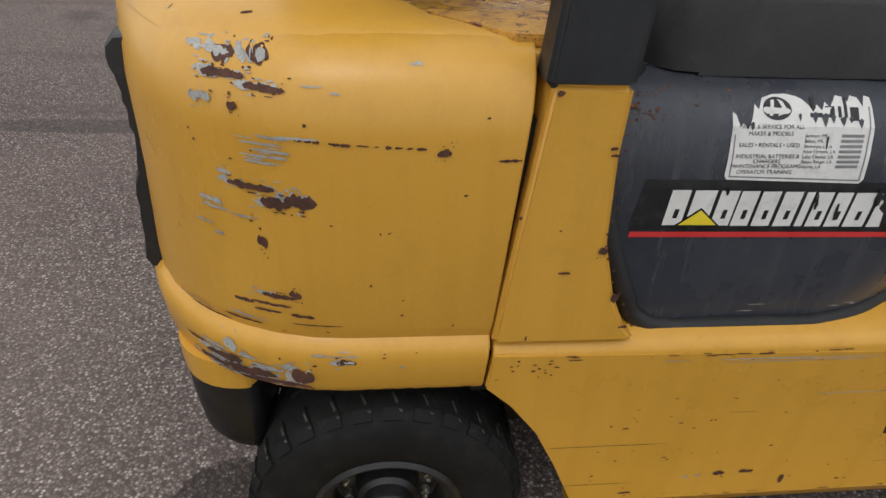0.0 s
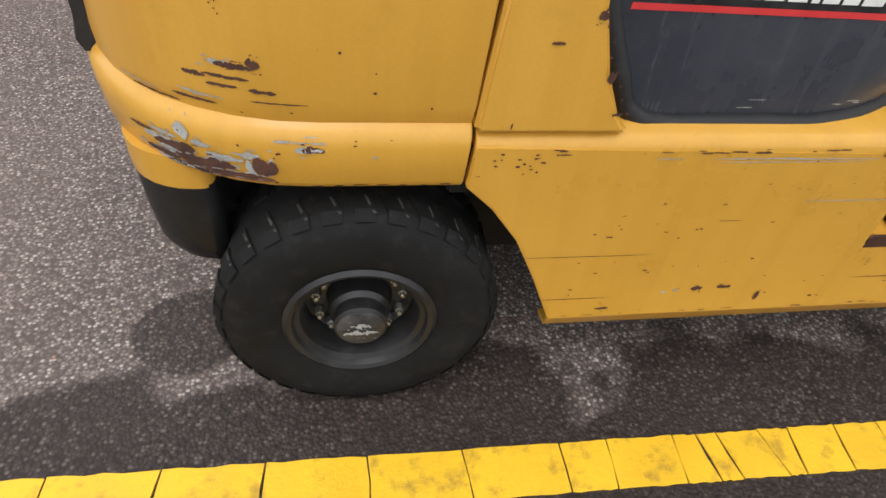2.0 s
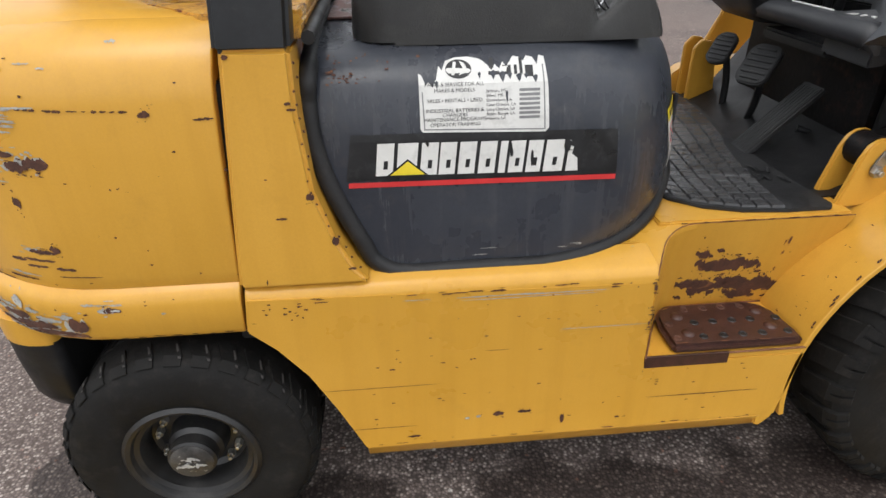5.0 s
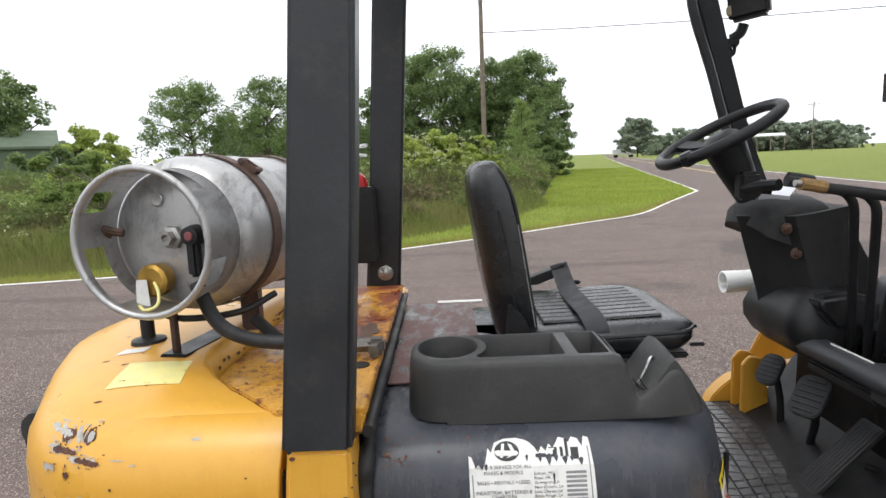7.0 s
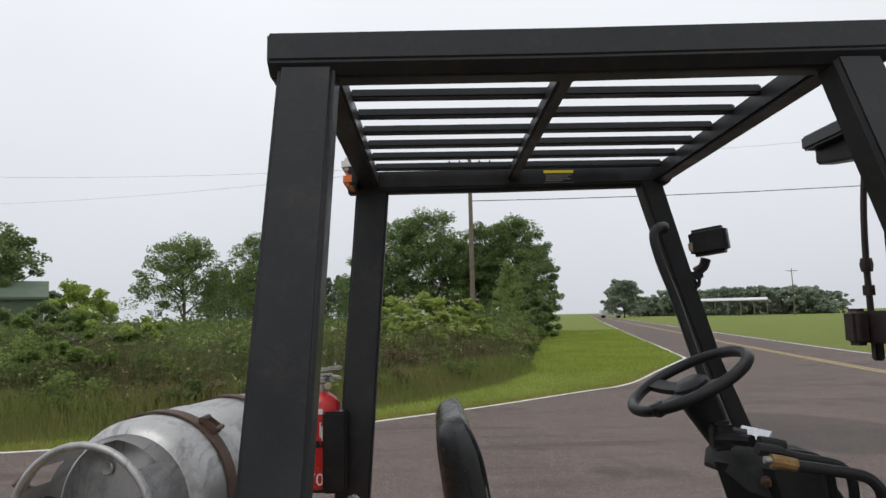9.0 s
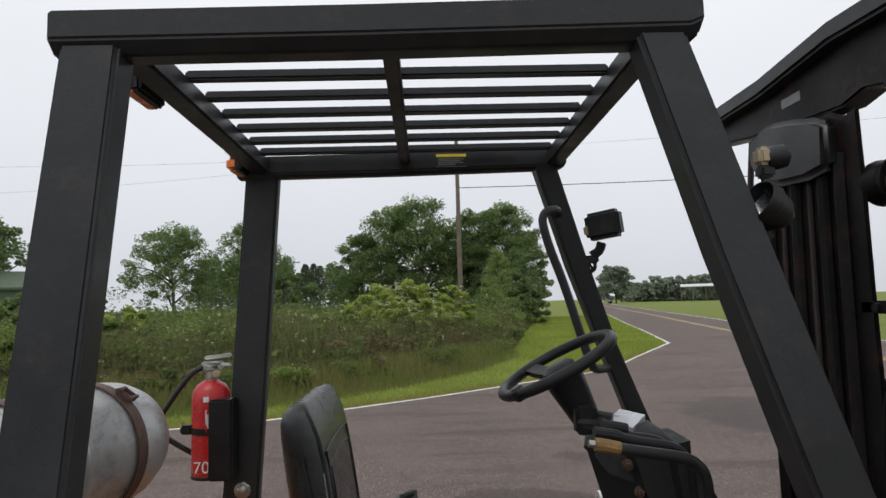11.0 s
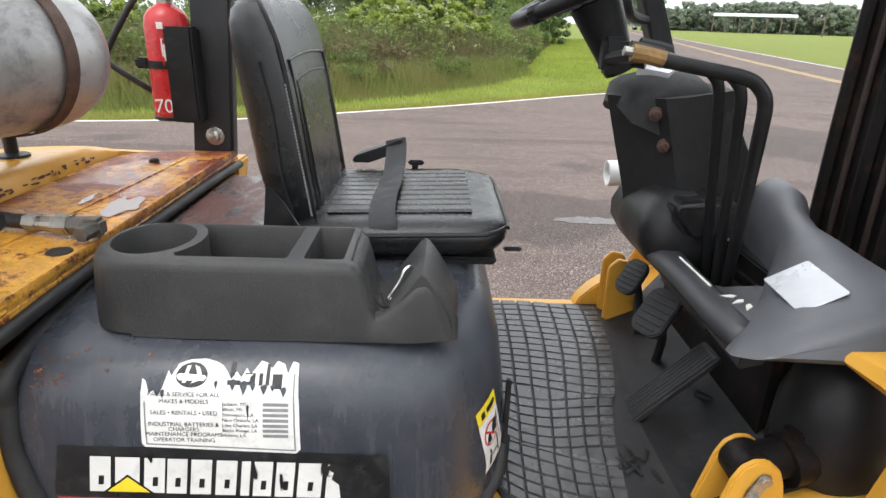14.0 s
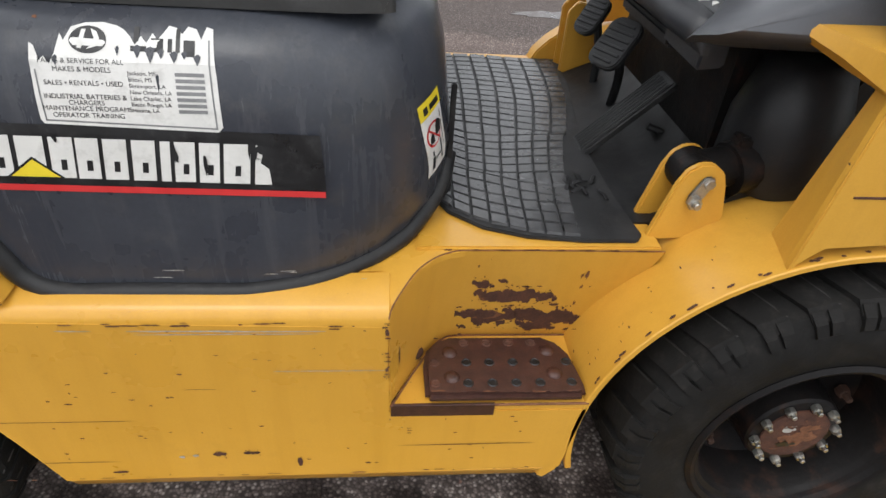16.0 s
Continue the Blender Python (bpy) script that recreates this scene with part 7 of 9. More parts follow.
for k in range(3):
    part("name_mark", turned(prism([(-0.016, -0.005), (0.006, -0.0085), (0.015, -0.002), (0.006, 0.002), (-0.006, -0.001)], "z", 0, 0.0022, 0.0, 1), Matrix.Translation((1.352 + 0.006 * k, 0.338 - 0.022 * k, 0.9850)) @ Matrix.Rotation(radians(25 * k), 4, "Z")), WHITE, lift, "worn white name mark")
nameplate = prism(rrect(-0.037, 0.037, -0.060, 0.060, (0.005, 0.005, 0.005, 0.005), 3), "z", 0, 0.0016, 0.0004, 1)
part("name_plate", turned(nameplate, Matrix.Translation((1.4295 - FORE, 0.243, 1.0475)) @ Matrix.Rotation(radians(-29.7), 4, "Y") @ Matrix.Rotation(radians(-3), 4, "Z")), PLATE_ALU, lift, "blank silver name plate on the dash")
shroud = []
for za, zc, dx in ((1.000, 1.000, 0.075), (1.070, 1.085, 0.060), (1.178, 1.195, 0.028), (1.258, 1.275, 0.005), (1.274, 1.300, 0.000)):
    plan = [(1.214 + dx, 0.745, za), (1.298 + dx, 0.618, za + (zc - za) * 0.3), (1.340 + dx * 0.6, 0.612, za + (zc - za) * 0.5), (1.448, 0.645, zc), (1.455, 0.80, zc), (1.238 + dx, 0.80, za)]
    shroud.append(plan)
column = part("column_shroud", bevelled(loft(shroud), 0.005, 2, 25), COLUMN_BLACK, lift, "black steering column shroud", 40)
part("boot", loft([[(x, y, z) for x, y in rrect(*r_, (0.055, 0.055, 0.055, 0.055), 6)] for z, r_ in ((0.925, (1.325, 1.46, 0.58, 0.83)), (0.950, (1.296, 1.46, 0.56, 0.85)), (0.985, (1.276, 1.46, 0.55, 0.86)), (1.02, (1.274, 1.46, 0.55, 0.86)), (1.05, (1.284, 1.455, 0.56, 0.85)), (1.08, (1.304, 1.45, 0.57, 0.83)), (1.098, (1.320, 1.44, 0.58, 0.79)))]), BLACK, lift, "soft black column boot", 60)
POD = [(1.232, 1.255), (1.240, 1.300), (1.262, 1.316), (1.300, 1.325), (1.345, 1.332), (1.394, 1.326), (1.430, 1.300), (1.462, 1.264), (1.482, 1.230), (1.505, 1.185), (1.523, 1.150), (1.535, 1.100), (1.530, 1.050), (1.420, 1.050), (1.360, 1.200)]
pod_loops = []
for y, drop, tight in ((0.640, 0.050, 0.92), (0.650, 0.036, 0.97), (0.670, 0.020, 1.0), (0.720, 0.006, 1.0), (0.780, 0.0, 1.0), (0.840, 0.010, 0.98), (0.870, 0.030, 0.94), (0.885, 0.050, 0.88)):
    pod_loops.append([(1.38 + (x - 1.38) * tight, y, z - drop * max(0, z - 1.1) / 0.3) for x, z in POD])
part("instrument_pod", loft(pod_loops), COLUMN_BLACK, lift, "black rounded instrument pod", 60)
quad = [Vector(q) for q in ((1.273, 0.747, 1.329), (1.335, 0.827, 1.345), (1.384, 0.768, 1.338), (1.322, 0.688, 1.322))]
part("display", bevelled(loft([[tuple(q + Vector((-0.001, -0.001, 0.0015 * k))) for q in quad] for k in (-9, 3)]), 0.003, 2, 30), PLATE_ALU, lift, "pale glossy gauge display")
for x_, z_, mat in ((1.286, 1.250, CHAIN), (1.313, 1.187, CHAIN)):
    part("switch", merged(lathe([(0, 0), (0.012, 0), (0.012, 0.004), (0.007, 0.006), (0.007, 0.012), (0.006, 0.014), (0, 0.014)], Matrix.Translation((x_, 0.634, z_)) @ FACE_NEAR @ Matrix.Diagonal((1.2, 1.2, 1, 1)), 16), box(x_ - 0.002, x_ + 0.002, 0.612, 0.622, z_ - 0.007, z_ + 0.007, 0.001, 1)), mat, column, "key switch")
col_top = Vector((1.142, 0.690, 1.478))
axis = Vector((-0.46, 0, 0.888)).normalized()
wheel_m = Matrix.Translation(col_top) @ axis.to_track_quat("Z", "Y").to_matrix().to_4x4()
KNOB = 304.0  # the spinner sits on the front of the rim, towards the near side
steer = new("steering_wheel")
steer.parent = lift
steer["label"] = "black two-spoke steering wheel with spinner knob"
part("rim", turned(tube([(0.153 * math.cos(2 * math.pi * k / 24), 0.153 * math.sin(2 * math.pi * k / 24), 0.012) for k in range(24)], 0.0145, 12, 2, True), wheel_m), BLACK, steer, "", 80)
for a in (20, 200, 290):
    ca, sa = math.cos(radians(a)), math.sin(radians(a))
    part("spoke", turned(tube([(0.02 * ca, 0.02 * sa, -0.012), (0.09 * ca, 0.09 * sa, -0.004), (0.150 * ca, 0.150 * sa, 0.012)], 0, 8, 4, flat=(0.040, 0.014)), wheel_m), BLACK, steer)
part("hub", turned(lathe([(0, 0.016), (0.030, 0.014), (0.044, 0.004), (0.048, -0.015), (0.040, -0.03), (0, -0.03)], Matrix(), 24), wheel_m), BLACK, steer)
part("spinner_knob", turned(lathe([(0, 0.036), (0.013, 0.034), (0.019, 0.026), (0.019, 0.008), (0.012, 0.0), (0, 0.0)], Matrix.Translation((0.150 * math.cos(radians(KNOB)), 0.150 * math.sin(radians(KNOB)), -0.004)), 16), wheel_m), BLACK, steer)
part("column_tube", tube([tuple(col_top - axis * 0.02), tuple(col_top - axis * 0.17)], 0.036, 16, 1, radii=(0.052, 0.032)), BLACK, lift, "ribbed steering column tube")
part("direction_lever", merged(box(1.165, 1.215, 0.625, 0.665, 1.325, 1.395, 0.008), tube([(1.18, 0.64, 1.352), (1.195, 0.58, 1.362), (1.212, 0.54, 1.366)], 0.014, 8, 3), tube([(1.20, 0.70, 1.352), (1.225, 0.68, 1.356), (1.262, 0.66, 1.352)], 0.018, 8, 3)), BLACK, lift, "black column switch box and stalk")
LEVERS = (((1.446, 0.505, 0.905), (1.336, 0.290, 1.302), 0.0108), ((1.428, 0.508, 0.905), (1.344, 0.383, 1.303), 0.0098), ((1.432, 0.565, 0.905), (1.328, 0.430, 1.307), 0.0098))
for k, (foot, bend, rr) in enumerate(LEVERS):
    foot, bend, yt = Vector(foot) - Vector((FORE, 0, 0)), Vector(bend) - Vector((FORE, 0, 0)), bend[1]
    lev = new("hydraulic_lever")
    lev.parent = lift
    lev["label"] = "bent black hydraulic control lever" + (" with taped grip" if k == 0 else "")
    leg = [tuple(foot.lerp(bend, q)) for q in (0.0, 0.33, 0.66, 0.93)]
    tip = 1.112 + 0.03 * k
    part("rod", tube(leg + [(bend.x - 0.002, yt, bend.z + 0.012), (bend.x - 0.012, yt, bend.z + 0.032), (bend.x - 0.036, yt, bend.z + 0.048), (bend.x - 0.10, yt + 0.001, bend.z + 0.060), (tip + 0.05, yt + 0.003, bend.z + 0.070)], rr, 10, 4), BLACK, lev, "", 80)
    if k == 0:
        part("taped_grip", tube([(tip + 0.052, yt + 0.003, bend.z + 0.070), (tip + 0.026, yt + 0.003, bend.z + 0.076), (tip + 0.006, yt + 0.003, bend.z + 0.079)], 0.0125, 10, 2), TAPE, lev, "brown tape wrap")
        part("grip", tube([(tip + 0.006, yt + 0.003, bend.z + 0.079), (tip - 0.006, yt + 0.003, bend.z + 0.081)], 0.007, 10, 1), ZINC, lev)
    else:
        part("grip", tube([(tip + 0.052, yt + 0.003, bend.z + 0.070), (tip + 0.03, yt + 0.003, bend.z + 0.075), (tip, yt + 0.003, bend.z + 0.080)], 0.0125, 10, 3), BLACK, lev)


def pedal(c, tilt, w, h, name, label, yaw=0):
    pd = part(name, turned(box(-h / 2, h / 2, -w / 2, w / 2, -0.008, 0.008, 0.004, 3) if h > 0.12 else prism(rrect(-h / 2, h / 2, -w / 2, w / 2, (0.026, 0.026, 0.026, 0.026), 5), "z", -0.008, 0.008, 0.003), Matrix.Translation(c) @ Matrix.Rotation(radians(yaw), 4, "Z") @ Matrix.Rotation(radians(tilt), 4, "Y")), RUBBER, lift, label)
    for k in range(6 if h < 0.12 else 7):
        if h < 0.12:
            part("rib", turned(box(-h * 0.36 + k * h * 0.144 - 0.003, -h * 0.36 + k * h * 0.144 + 0.003, -w * (0.40 if 0 < k < 5 else 0.30), w * (0.40 if 0 < k < 5 else 0.30), 0.0075, 0.0105, 0.001, 1), Matrix.Translation(c) @ Matrix.Rotation(radians(yaw), 4, "Z") @ Matrix.Rotation(radians(tilt), 4, "Y")), RUBBER, pd)
        else:
            part("rib", turned(box(-h * 0.45, h * 0.45, -w * 0.40 + k * w * 0.133 - 0.002, -w * 0.40 + k * w * 0.133 + 0.002, 0.008, 0.0105, 0.001, 1), Matrix.Translation(c) @ Matrix.Rotation(radians(yaw), 4, "Z") @ Matrix.Rotation(radians(tilt), 4, "Y")), RUBBER, pd)
    return pd


pedal((1.345, 0.789, 0.826), -52, 0.066, 0.095, "pedal", "black ribbed rubber pedal", 28)
pedal((1.339, 0.588, 0.826), -50, 0.084, 0.112, "pedal", "black ribbed rubber pedal", 28)
pedal((1.340, 0.468, 0.724), -45, 0.074, 0.223, "accelerator_pedal", "long black ribbed accelerator pedal")
part("pedal_arm", tube([(1.358, 0.79, 0.822), (1.376, 0.79, 0.74), (1.378, 0.785, 0.655)], 0.010, 8, 4), BLACK, lift)
part("pedal_arm", tube([(1.350, 0.585, 0.832), (1.374, 0.62, 0.74), (1.380, 0.653, 0.655)], 0.010, 8, 4), BLACK, lift)
part("pedal_arm", tube([(1.40, 0.47, 0.70), (1.43, 0.46, 0.69), (1.44, 0.45, 0.67)], 0.008, 8, 4), BLACK, lift)
part("toe_board", loft([[(1.200, y, 0.650), (1.330, y, 0.652), (1.440, y, 0.70), (1.560, y, 0.86), (1.60, y, 0.95), (1.62, y, 0.60), (1.20, y, 0.64)] for y in (0.19, 0.97)]), BLACK, lift, "black rubber toe board", 30)
part("column_base", box(1.45, 1.60, 0.30, 0.86, 0.66, 0.95, 0.02), MAST, lift)
part("cover_flap", prism([(1.318, 1.060), (1.322, 1.092), (1.40, 1.100), (1.47, 1.082), (1.468, 1.02), (1.36, 1.012)], "y", 0.535, 0.66, 0.012, 3), BLACK, lift, "square black rubber cover under the column")
part("tilt_boot", lathe([(0, 0), (0.080, 0.0), (0.095, 0.03), (0.092, 0.12), (0.070, 0.20), (0.045, 0.22), (0, 0.22)], Matrix.Translation((1.525, 0.24, 0.712)), 24), BLACK, lift, "round black housing behind the tilt bracket", 60)

# tilt brackets
for y_ in (0.154, 0.218):
    part("tilt_bracket", prism([(1.300, 0.640), (1.420, 0.648), (1.420, 0.692), (1.408, 0.742), (1.398, 0.768), (1.378, 0.783), (1.356, 0.783), (1.338, 0.771), (1.326, 0.746)], "y", y_, y_ + 0.014, 0.003), YELLOW, lift, "yellow clevis plate")
part("pin_lock", prism([(1.348, 0.711), (1.366, 0.708), (1.386, 0.754), (1.378, 0.766), (1.364, 0.764), (1.346, 0.728)], "y", 0.148, 0.154, 0.003), ZINC, lift, "steel pin lock plate")
part("pin_bolt", hexnut(Matrix.Translation((1.357, 0.148, 0.721)) @ FACE_NEAR, 0.0125, 0.010, 0.008), ZINC, lift)
part("pin_bolt", hexnut(Matrix.Translation((1.374, 0.148, 0.753)) @ FACE_NEAR, 0.009, 0.005), ZINC, lift)
part("tilt_cylinder", merged(tube([(1.365, 0.168, 0.748), (1.365, 0.218, 0.748)], 0.036, 16, 1), tube([(1.365, 0.193, 0.750), (1.47, 0.210, 0.762), (1.53, 0.22, 0.772)], 0.034, 14, 2), tube([(1.425, 0.200, 0.752), (1.46, 0.207, 0.758)], 0.045, 14, 1), box(1.425, 1.455, 0.190, 0.220, 0.787, 0.812, 0.004)), MAST, lift, "greasy tilt cylinder end", 60)
for y_ in (0.895, 0.955):
    part("tilt_bracket", prism([(1.318, 0.640), (1.406, 0.640), (1.396, 0.730), (1.385, 0.800), (1.372, 0.824), (1.340, 0.830), (1.318, 0.805)], "y", y_, y_ + 0.014, 0.003), YELLOW, lift, "yellow clevis plate")
part("fender_gusset", prism([(1.247, 0.625), (1.272, 0.674), (1.303, 0.706), (1.337, 0.731), (1.42, 0.74), (1.46, 0.62), (1.247, 0.62)], "y", 0.985, 1.04, 0.004), YELLOW, lift)

for ob in set(lift.children) - before_dash:
    ob.location.x += FORE

# front cowl support: bent yellow plate that carries the near front post
part("cowl_support", prism([(1.459, 0.694), (1.500, 0.733), (1.70, 0.748), (1.72, 0.99), (1.500, 0.99), (1.488, 0.970)], "y", 0.004, 0.018, 0.003), YELLOW, lift, "yellow bent support plate below the front post")
part("support_return", loft([[(1.459 + q, 0.005, 0.694), (1.474 + q, 0.094, 0.667), (1.492 + q, 0.045, 0.958), (1.488 + q, 0.005, 0.972)] for q in (0.0, 0.008)]), YELLOW, lift, "folded-in edge of the support plate", 20)
part("cowl_cap", loft([[(1.404, 0.122, 1.004), (1.414, 0.122, 1.015), (1.74, 0.122, 1.015), (1.74, 0.122, 0.99), (1.43, 0.122, 0.985)], [(1.444, 0.066, 0.984), (1.444, 0.066, 1.008), (1.74, 0.066, 1.012), (1.74, 0.066, 0.96), (1.458, 0.066, 0.968)], [(1.478, 0.008, 0.960), (1.476, 0.008, 1.000), (1.74, 0.008, 1.008), (1.74, 0.008, 0.93), (1.494, 0.008, 0.950)]]), YELLOW, lift, "", 25)
part("cowl_support", prism([(1.45, 0.71), (1.70, 0.748), (1.72, 1.00), (1.56, 0.98), (1.52, 0.86)], "y", W - 0.02, W - 0.004, 0.004), YELLOW, lift, "yellow support plate")
part("scuff", box(1.50, 1.66, 0.0025, 0.0045, 0.818, 0.8215, 0.0003, 1), RUST, lift, "dark scratch")

# white pipe stub on the far side
pipe = thing("plastic_pipe", "short white plastic pipe stub tucked beside the dash", "pipe", at=(1.340, 1.057, 1.027))
part("pipe_wall", lathe([(0.029, 0.002), (0.029, 0.09), (0.034, 0.09), (0.036, 0.0), (0.034, -0.002), (0.030, -0.001), (0.029, 0.002)], Matrix.Rotation(radians(88), 4, "Y"), 28), PVC, pipe, "", 50)
part("pipe_run", lathe([(0.024, 0.085), (0.028, 0.085), (0.028, 0.30), (0, 0.30)], Matrix.Rotation(radians(88), 4, "Y"), 24), PVC, pipe, "", 50)
part("pipe_bracket", merged(box(0.10, 0.125, -0.035, 0.035, -0.09, 0.0, 0.004)), BLACK, pipe)

# ---- floor mat ----
mat_thing = thing("floor_mat", "black rubber floor mat with a moulded block tread", "floor mat", at=(1.12, 0.55, 0.648))
m_inv = Matrix.Translation((-1.12, -0.55, -0.648))
MAT_NEAR = [(0.96, 0.262), (0.985, 0.218), (1.04, 0.172), (1.11, 0.147), (1.20, 0.137), (1.29, 0.138)]
MAT_RIGHT = [(0.10, 1.196), (0.245, 1.206), (0.337, 1.221), (0.431, 1.241), (0.553, 1.272), (0.663, 1.298), (0.751, 1.312), (0.866, 1.322), (1.0, 1.328)]
part("mat_sheet", turned(prism([(0.962, 0.262)] + [(x, y - 0.006) for x, y in MAT_NEAR[1:]] + [(1.303, 0.150), (1.292, 0.26), (1.288, 0.45), (1.310, 0.65), (1.335, 0.80), (1.340, 0.985), (0.968, 0.985)], "z", 0.6485, 0.6555, 0.002), m_inv), RUBBER, mat_thing)
mrnd = random.Random(3)
blocks = []
cols, rows_ = 8, 26
for r_ in range(rows_):
    for c_ in range(cols):
        u0, u1 = c_ / cols, (c_ + 1) / cols
        yy0, yy1 = 0.125 + 0.855 * r_ / rows_, 0.125 + 0.855 * (r_ + 1) / rows_

        def place(u, y):
            left = 0.962 + 0.012 * math.sin(y * 3)
            right = interp(MAT_RIGHT, y)
            wave = 0.012 * math.sin(u * 5 + (3 if 0.3 < y < 0.5 else 0)) * (1 if y > 0.25 else 0.3)
            x = left + (right - left) * u
            near = interp(MAT_NEAR, x) + 0.004
            return x, near + (y - 0.125) * (0.980 - near) / 0.855 + wave

        q = [place(a, b) for a, b in ((u0, yy0), (u1, yy0), (u1, yy1), (u0, yy1))]
        cx_, cy_ = sum(p[0] for p in q) / 4, sum(p[1] for p in q) / 4
        low = [(cx_ + (x - cx_) * 0.90 - 1.12, cy_ + (y - cy_) * 0.88 - 0.55, 0.0075) for x, y in q]
        top = [(cx_ + (x - cx_) * 0.82 - 1.12, cy_ + (y - cy_) * 0.78 - 0.55, 0.0120 + mrnd.uniform(-0.0006, 0.0006)) for x, y in q]
        blocks.append(raw("tread_block", low + top, [(4, 5, 6, 7), (0, 1, 5, 4), (1, 2, 6, 5), (2, 3, 7, 6), (3, 0, 4, 7)], MAT_RUBBER, mat_thing))
litter = thing("leaf_litter", "few dark dry leaf scraps on the mat", "debris", at=(1.24, 0.30, 0.656))
for k in range(9):
    a = mrnd.uniform(0, 6.28)
    cx_, cy_ = mrnd.uniform(-0.03, 0.03), mrnd.uniform(-0.035, 0.035)
    part("scrap", tube([(cx_ - 0.018 * math.cos(a), cy_ - 0.018 * math.sin(a), 0.003), (cx_, cy_, 0.006), (cx_ + 0.018 * math.cos(a), cy_ + 0.018 * math.sin(a), 0.003)], 0, 6, 3, flat=(0.007, 0.0015)), BLACK, litter)

# ---- propane tank ----
tank = thing("propane_tank", "dull aluminium propane cylinder strapped on the counterweight", "gas cylinder", at=(-0.087, 0.175, 1.330))
tdir = Vector((0.185, 1.0, -0.01)).normalized()
tank_q = tdir.to_track_quat("Z", "Y").to_matrix().to_4x4()
body = part("shell", turned(lathe([(0.0, 0.100), (0.07, 0.098), (0.118, 0.104), (0.143, 0.120), (0.152, 0.150), (0.152, 0.30), (0.1545, 0.303), (0.1545, 0.315), (0.152, 0.318), (0.152, 0.540), (0.148, 0.575), (0.132, 0.618), (0.100, 0.652), (0.055, 0.672), (0, 0.677)], Matrix(), 56), tank_q), ALU, tank, "brushed dull aluminium shell", 60)
# collar with two cut-outs
verts, faces = [], []
seg = 72
for r_, h_ in ((0.128, 0.0), (0.128, 0.018), (0.128, 0.068), (0.130, 0.110)):
    for k in range(seg):
        a = 2 * math.pi * k / seg
        verts.append(tank_q @ Vector((r_ * math.cos(a), r_ * math.sin(a), h_)))
for j in range(3):
    for k in range(seg):
        deg = 360 * k / seg
        if j == 1 and (20 < deg < 45 or 92 < deg < 132 or 190 < deg < 216 or 298 < deg < 355):
            continue
        faces.append((j * seg + k, j * seg + (k + 1) % seg, (j + 1) * seg + (k + 1) % seg, (j + 1) * seg + k))
bm = bmesh.new()
vs = [bm.verts.new(v) for v in verts]
for f in faces:
    bm.faces.new([vs[i] for i in f])
bmesh.ops.solidify(bm, geom=bm.faces[:], thickness=0.005)
part("collar", bm, ALU, tank, "aluminium guard collar with cut-outs", 40)
part("collar_lip", turned(tube([(0.131 * math.cos(2 * math.pi * k / 36), 0.131 * math.sin(2 * math.pi * k / 36), 0.002) for k in range(36)], 0.0065, 10, 1, True), tank_q), ALU, tank, "rolled collar lip", 80)
up_t, right_t = Vector((0, 0, 1)), Vector((1, 0, 0))


def on_end(dx, dz, h=0.098):
    """A matrix at the tank's near head, its z axis pointing out to the viewer."""
    base = tdir * h + Vector((dx, 0, dz))
    return Matrix.Translation(base) @ (-tdir).to_track_quat("Z", "Y").to_matrix().to_4x4()


part("outlet_boss", lathe([(0, 0.0), (0.024, 0.0), (0.022, 0.010), (0.014, 0.012), (0.014, 0.028), (0.008, 0.028), (0.008, 0.020), (0, 0.020)], on_end(0.0, 0.0), 6), ZINC, tank, "hexagon gauge boss")
part("relief_valve", merged(lathe([(0, 0), (0.020, 0), (0.020, 0.020), (0.017, 0.036), (0.010, 0.038), (0, 0.034)], on_end(0.050, 0.004), 20), box(0.052, 0.072, 0.062, 0.095, -0.075, 0.0, 0.006)), BLACK, tank, "black service valve body")
part("valve_face", lathe([(0, 0.036), (0.009, 0.038), (0.007, 0.040), (0, 0.040)], on_end(0.050, 0.004), 16), DULL_RED, tank, "dull red valve face")
part("fill_cap", merged(lathe([(0, 0.0), (0.030, 0.0), (0.032, 0.006), (0.032, 0.030), (0.026, 0.036), (0, 0.036)], on_end(-0.030, -0.078), 10)), BRASS, tank, "brass filler cap")
part("cap_chain", tube([(-0.010, 0.06, -0.080), (0.005, 0.04, -0.098), (0.004, 0.03, -0.118), (-0.018, 0.03, -0.126), (-0.03, 0.035, -0.118)], 0.003, 8, 4), LABEL_Y, tank, "yellow cap strap")
part("cap_tag", turned(prism([(-0.010, 0.0), (0.010, 0.0), (0.012, -0.050), (-0.014, -0.052)], "y", 0, 0.002, 0.0005), Matrix.Translation((-0.032, 0.055, -0.074))), PAPER, tank, "cream tag")
for dx, dz in ((-0.026, 0.072), (0.030, 0.072)):
    part("boss", lathe([(0, 0), (0.013, 0), (0.011, 0.002), (0.006, 0.001), (0, 0.0)], on_end(dx, dz, 0.100), 16), ALU, tank)
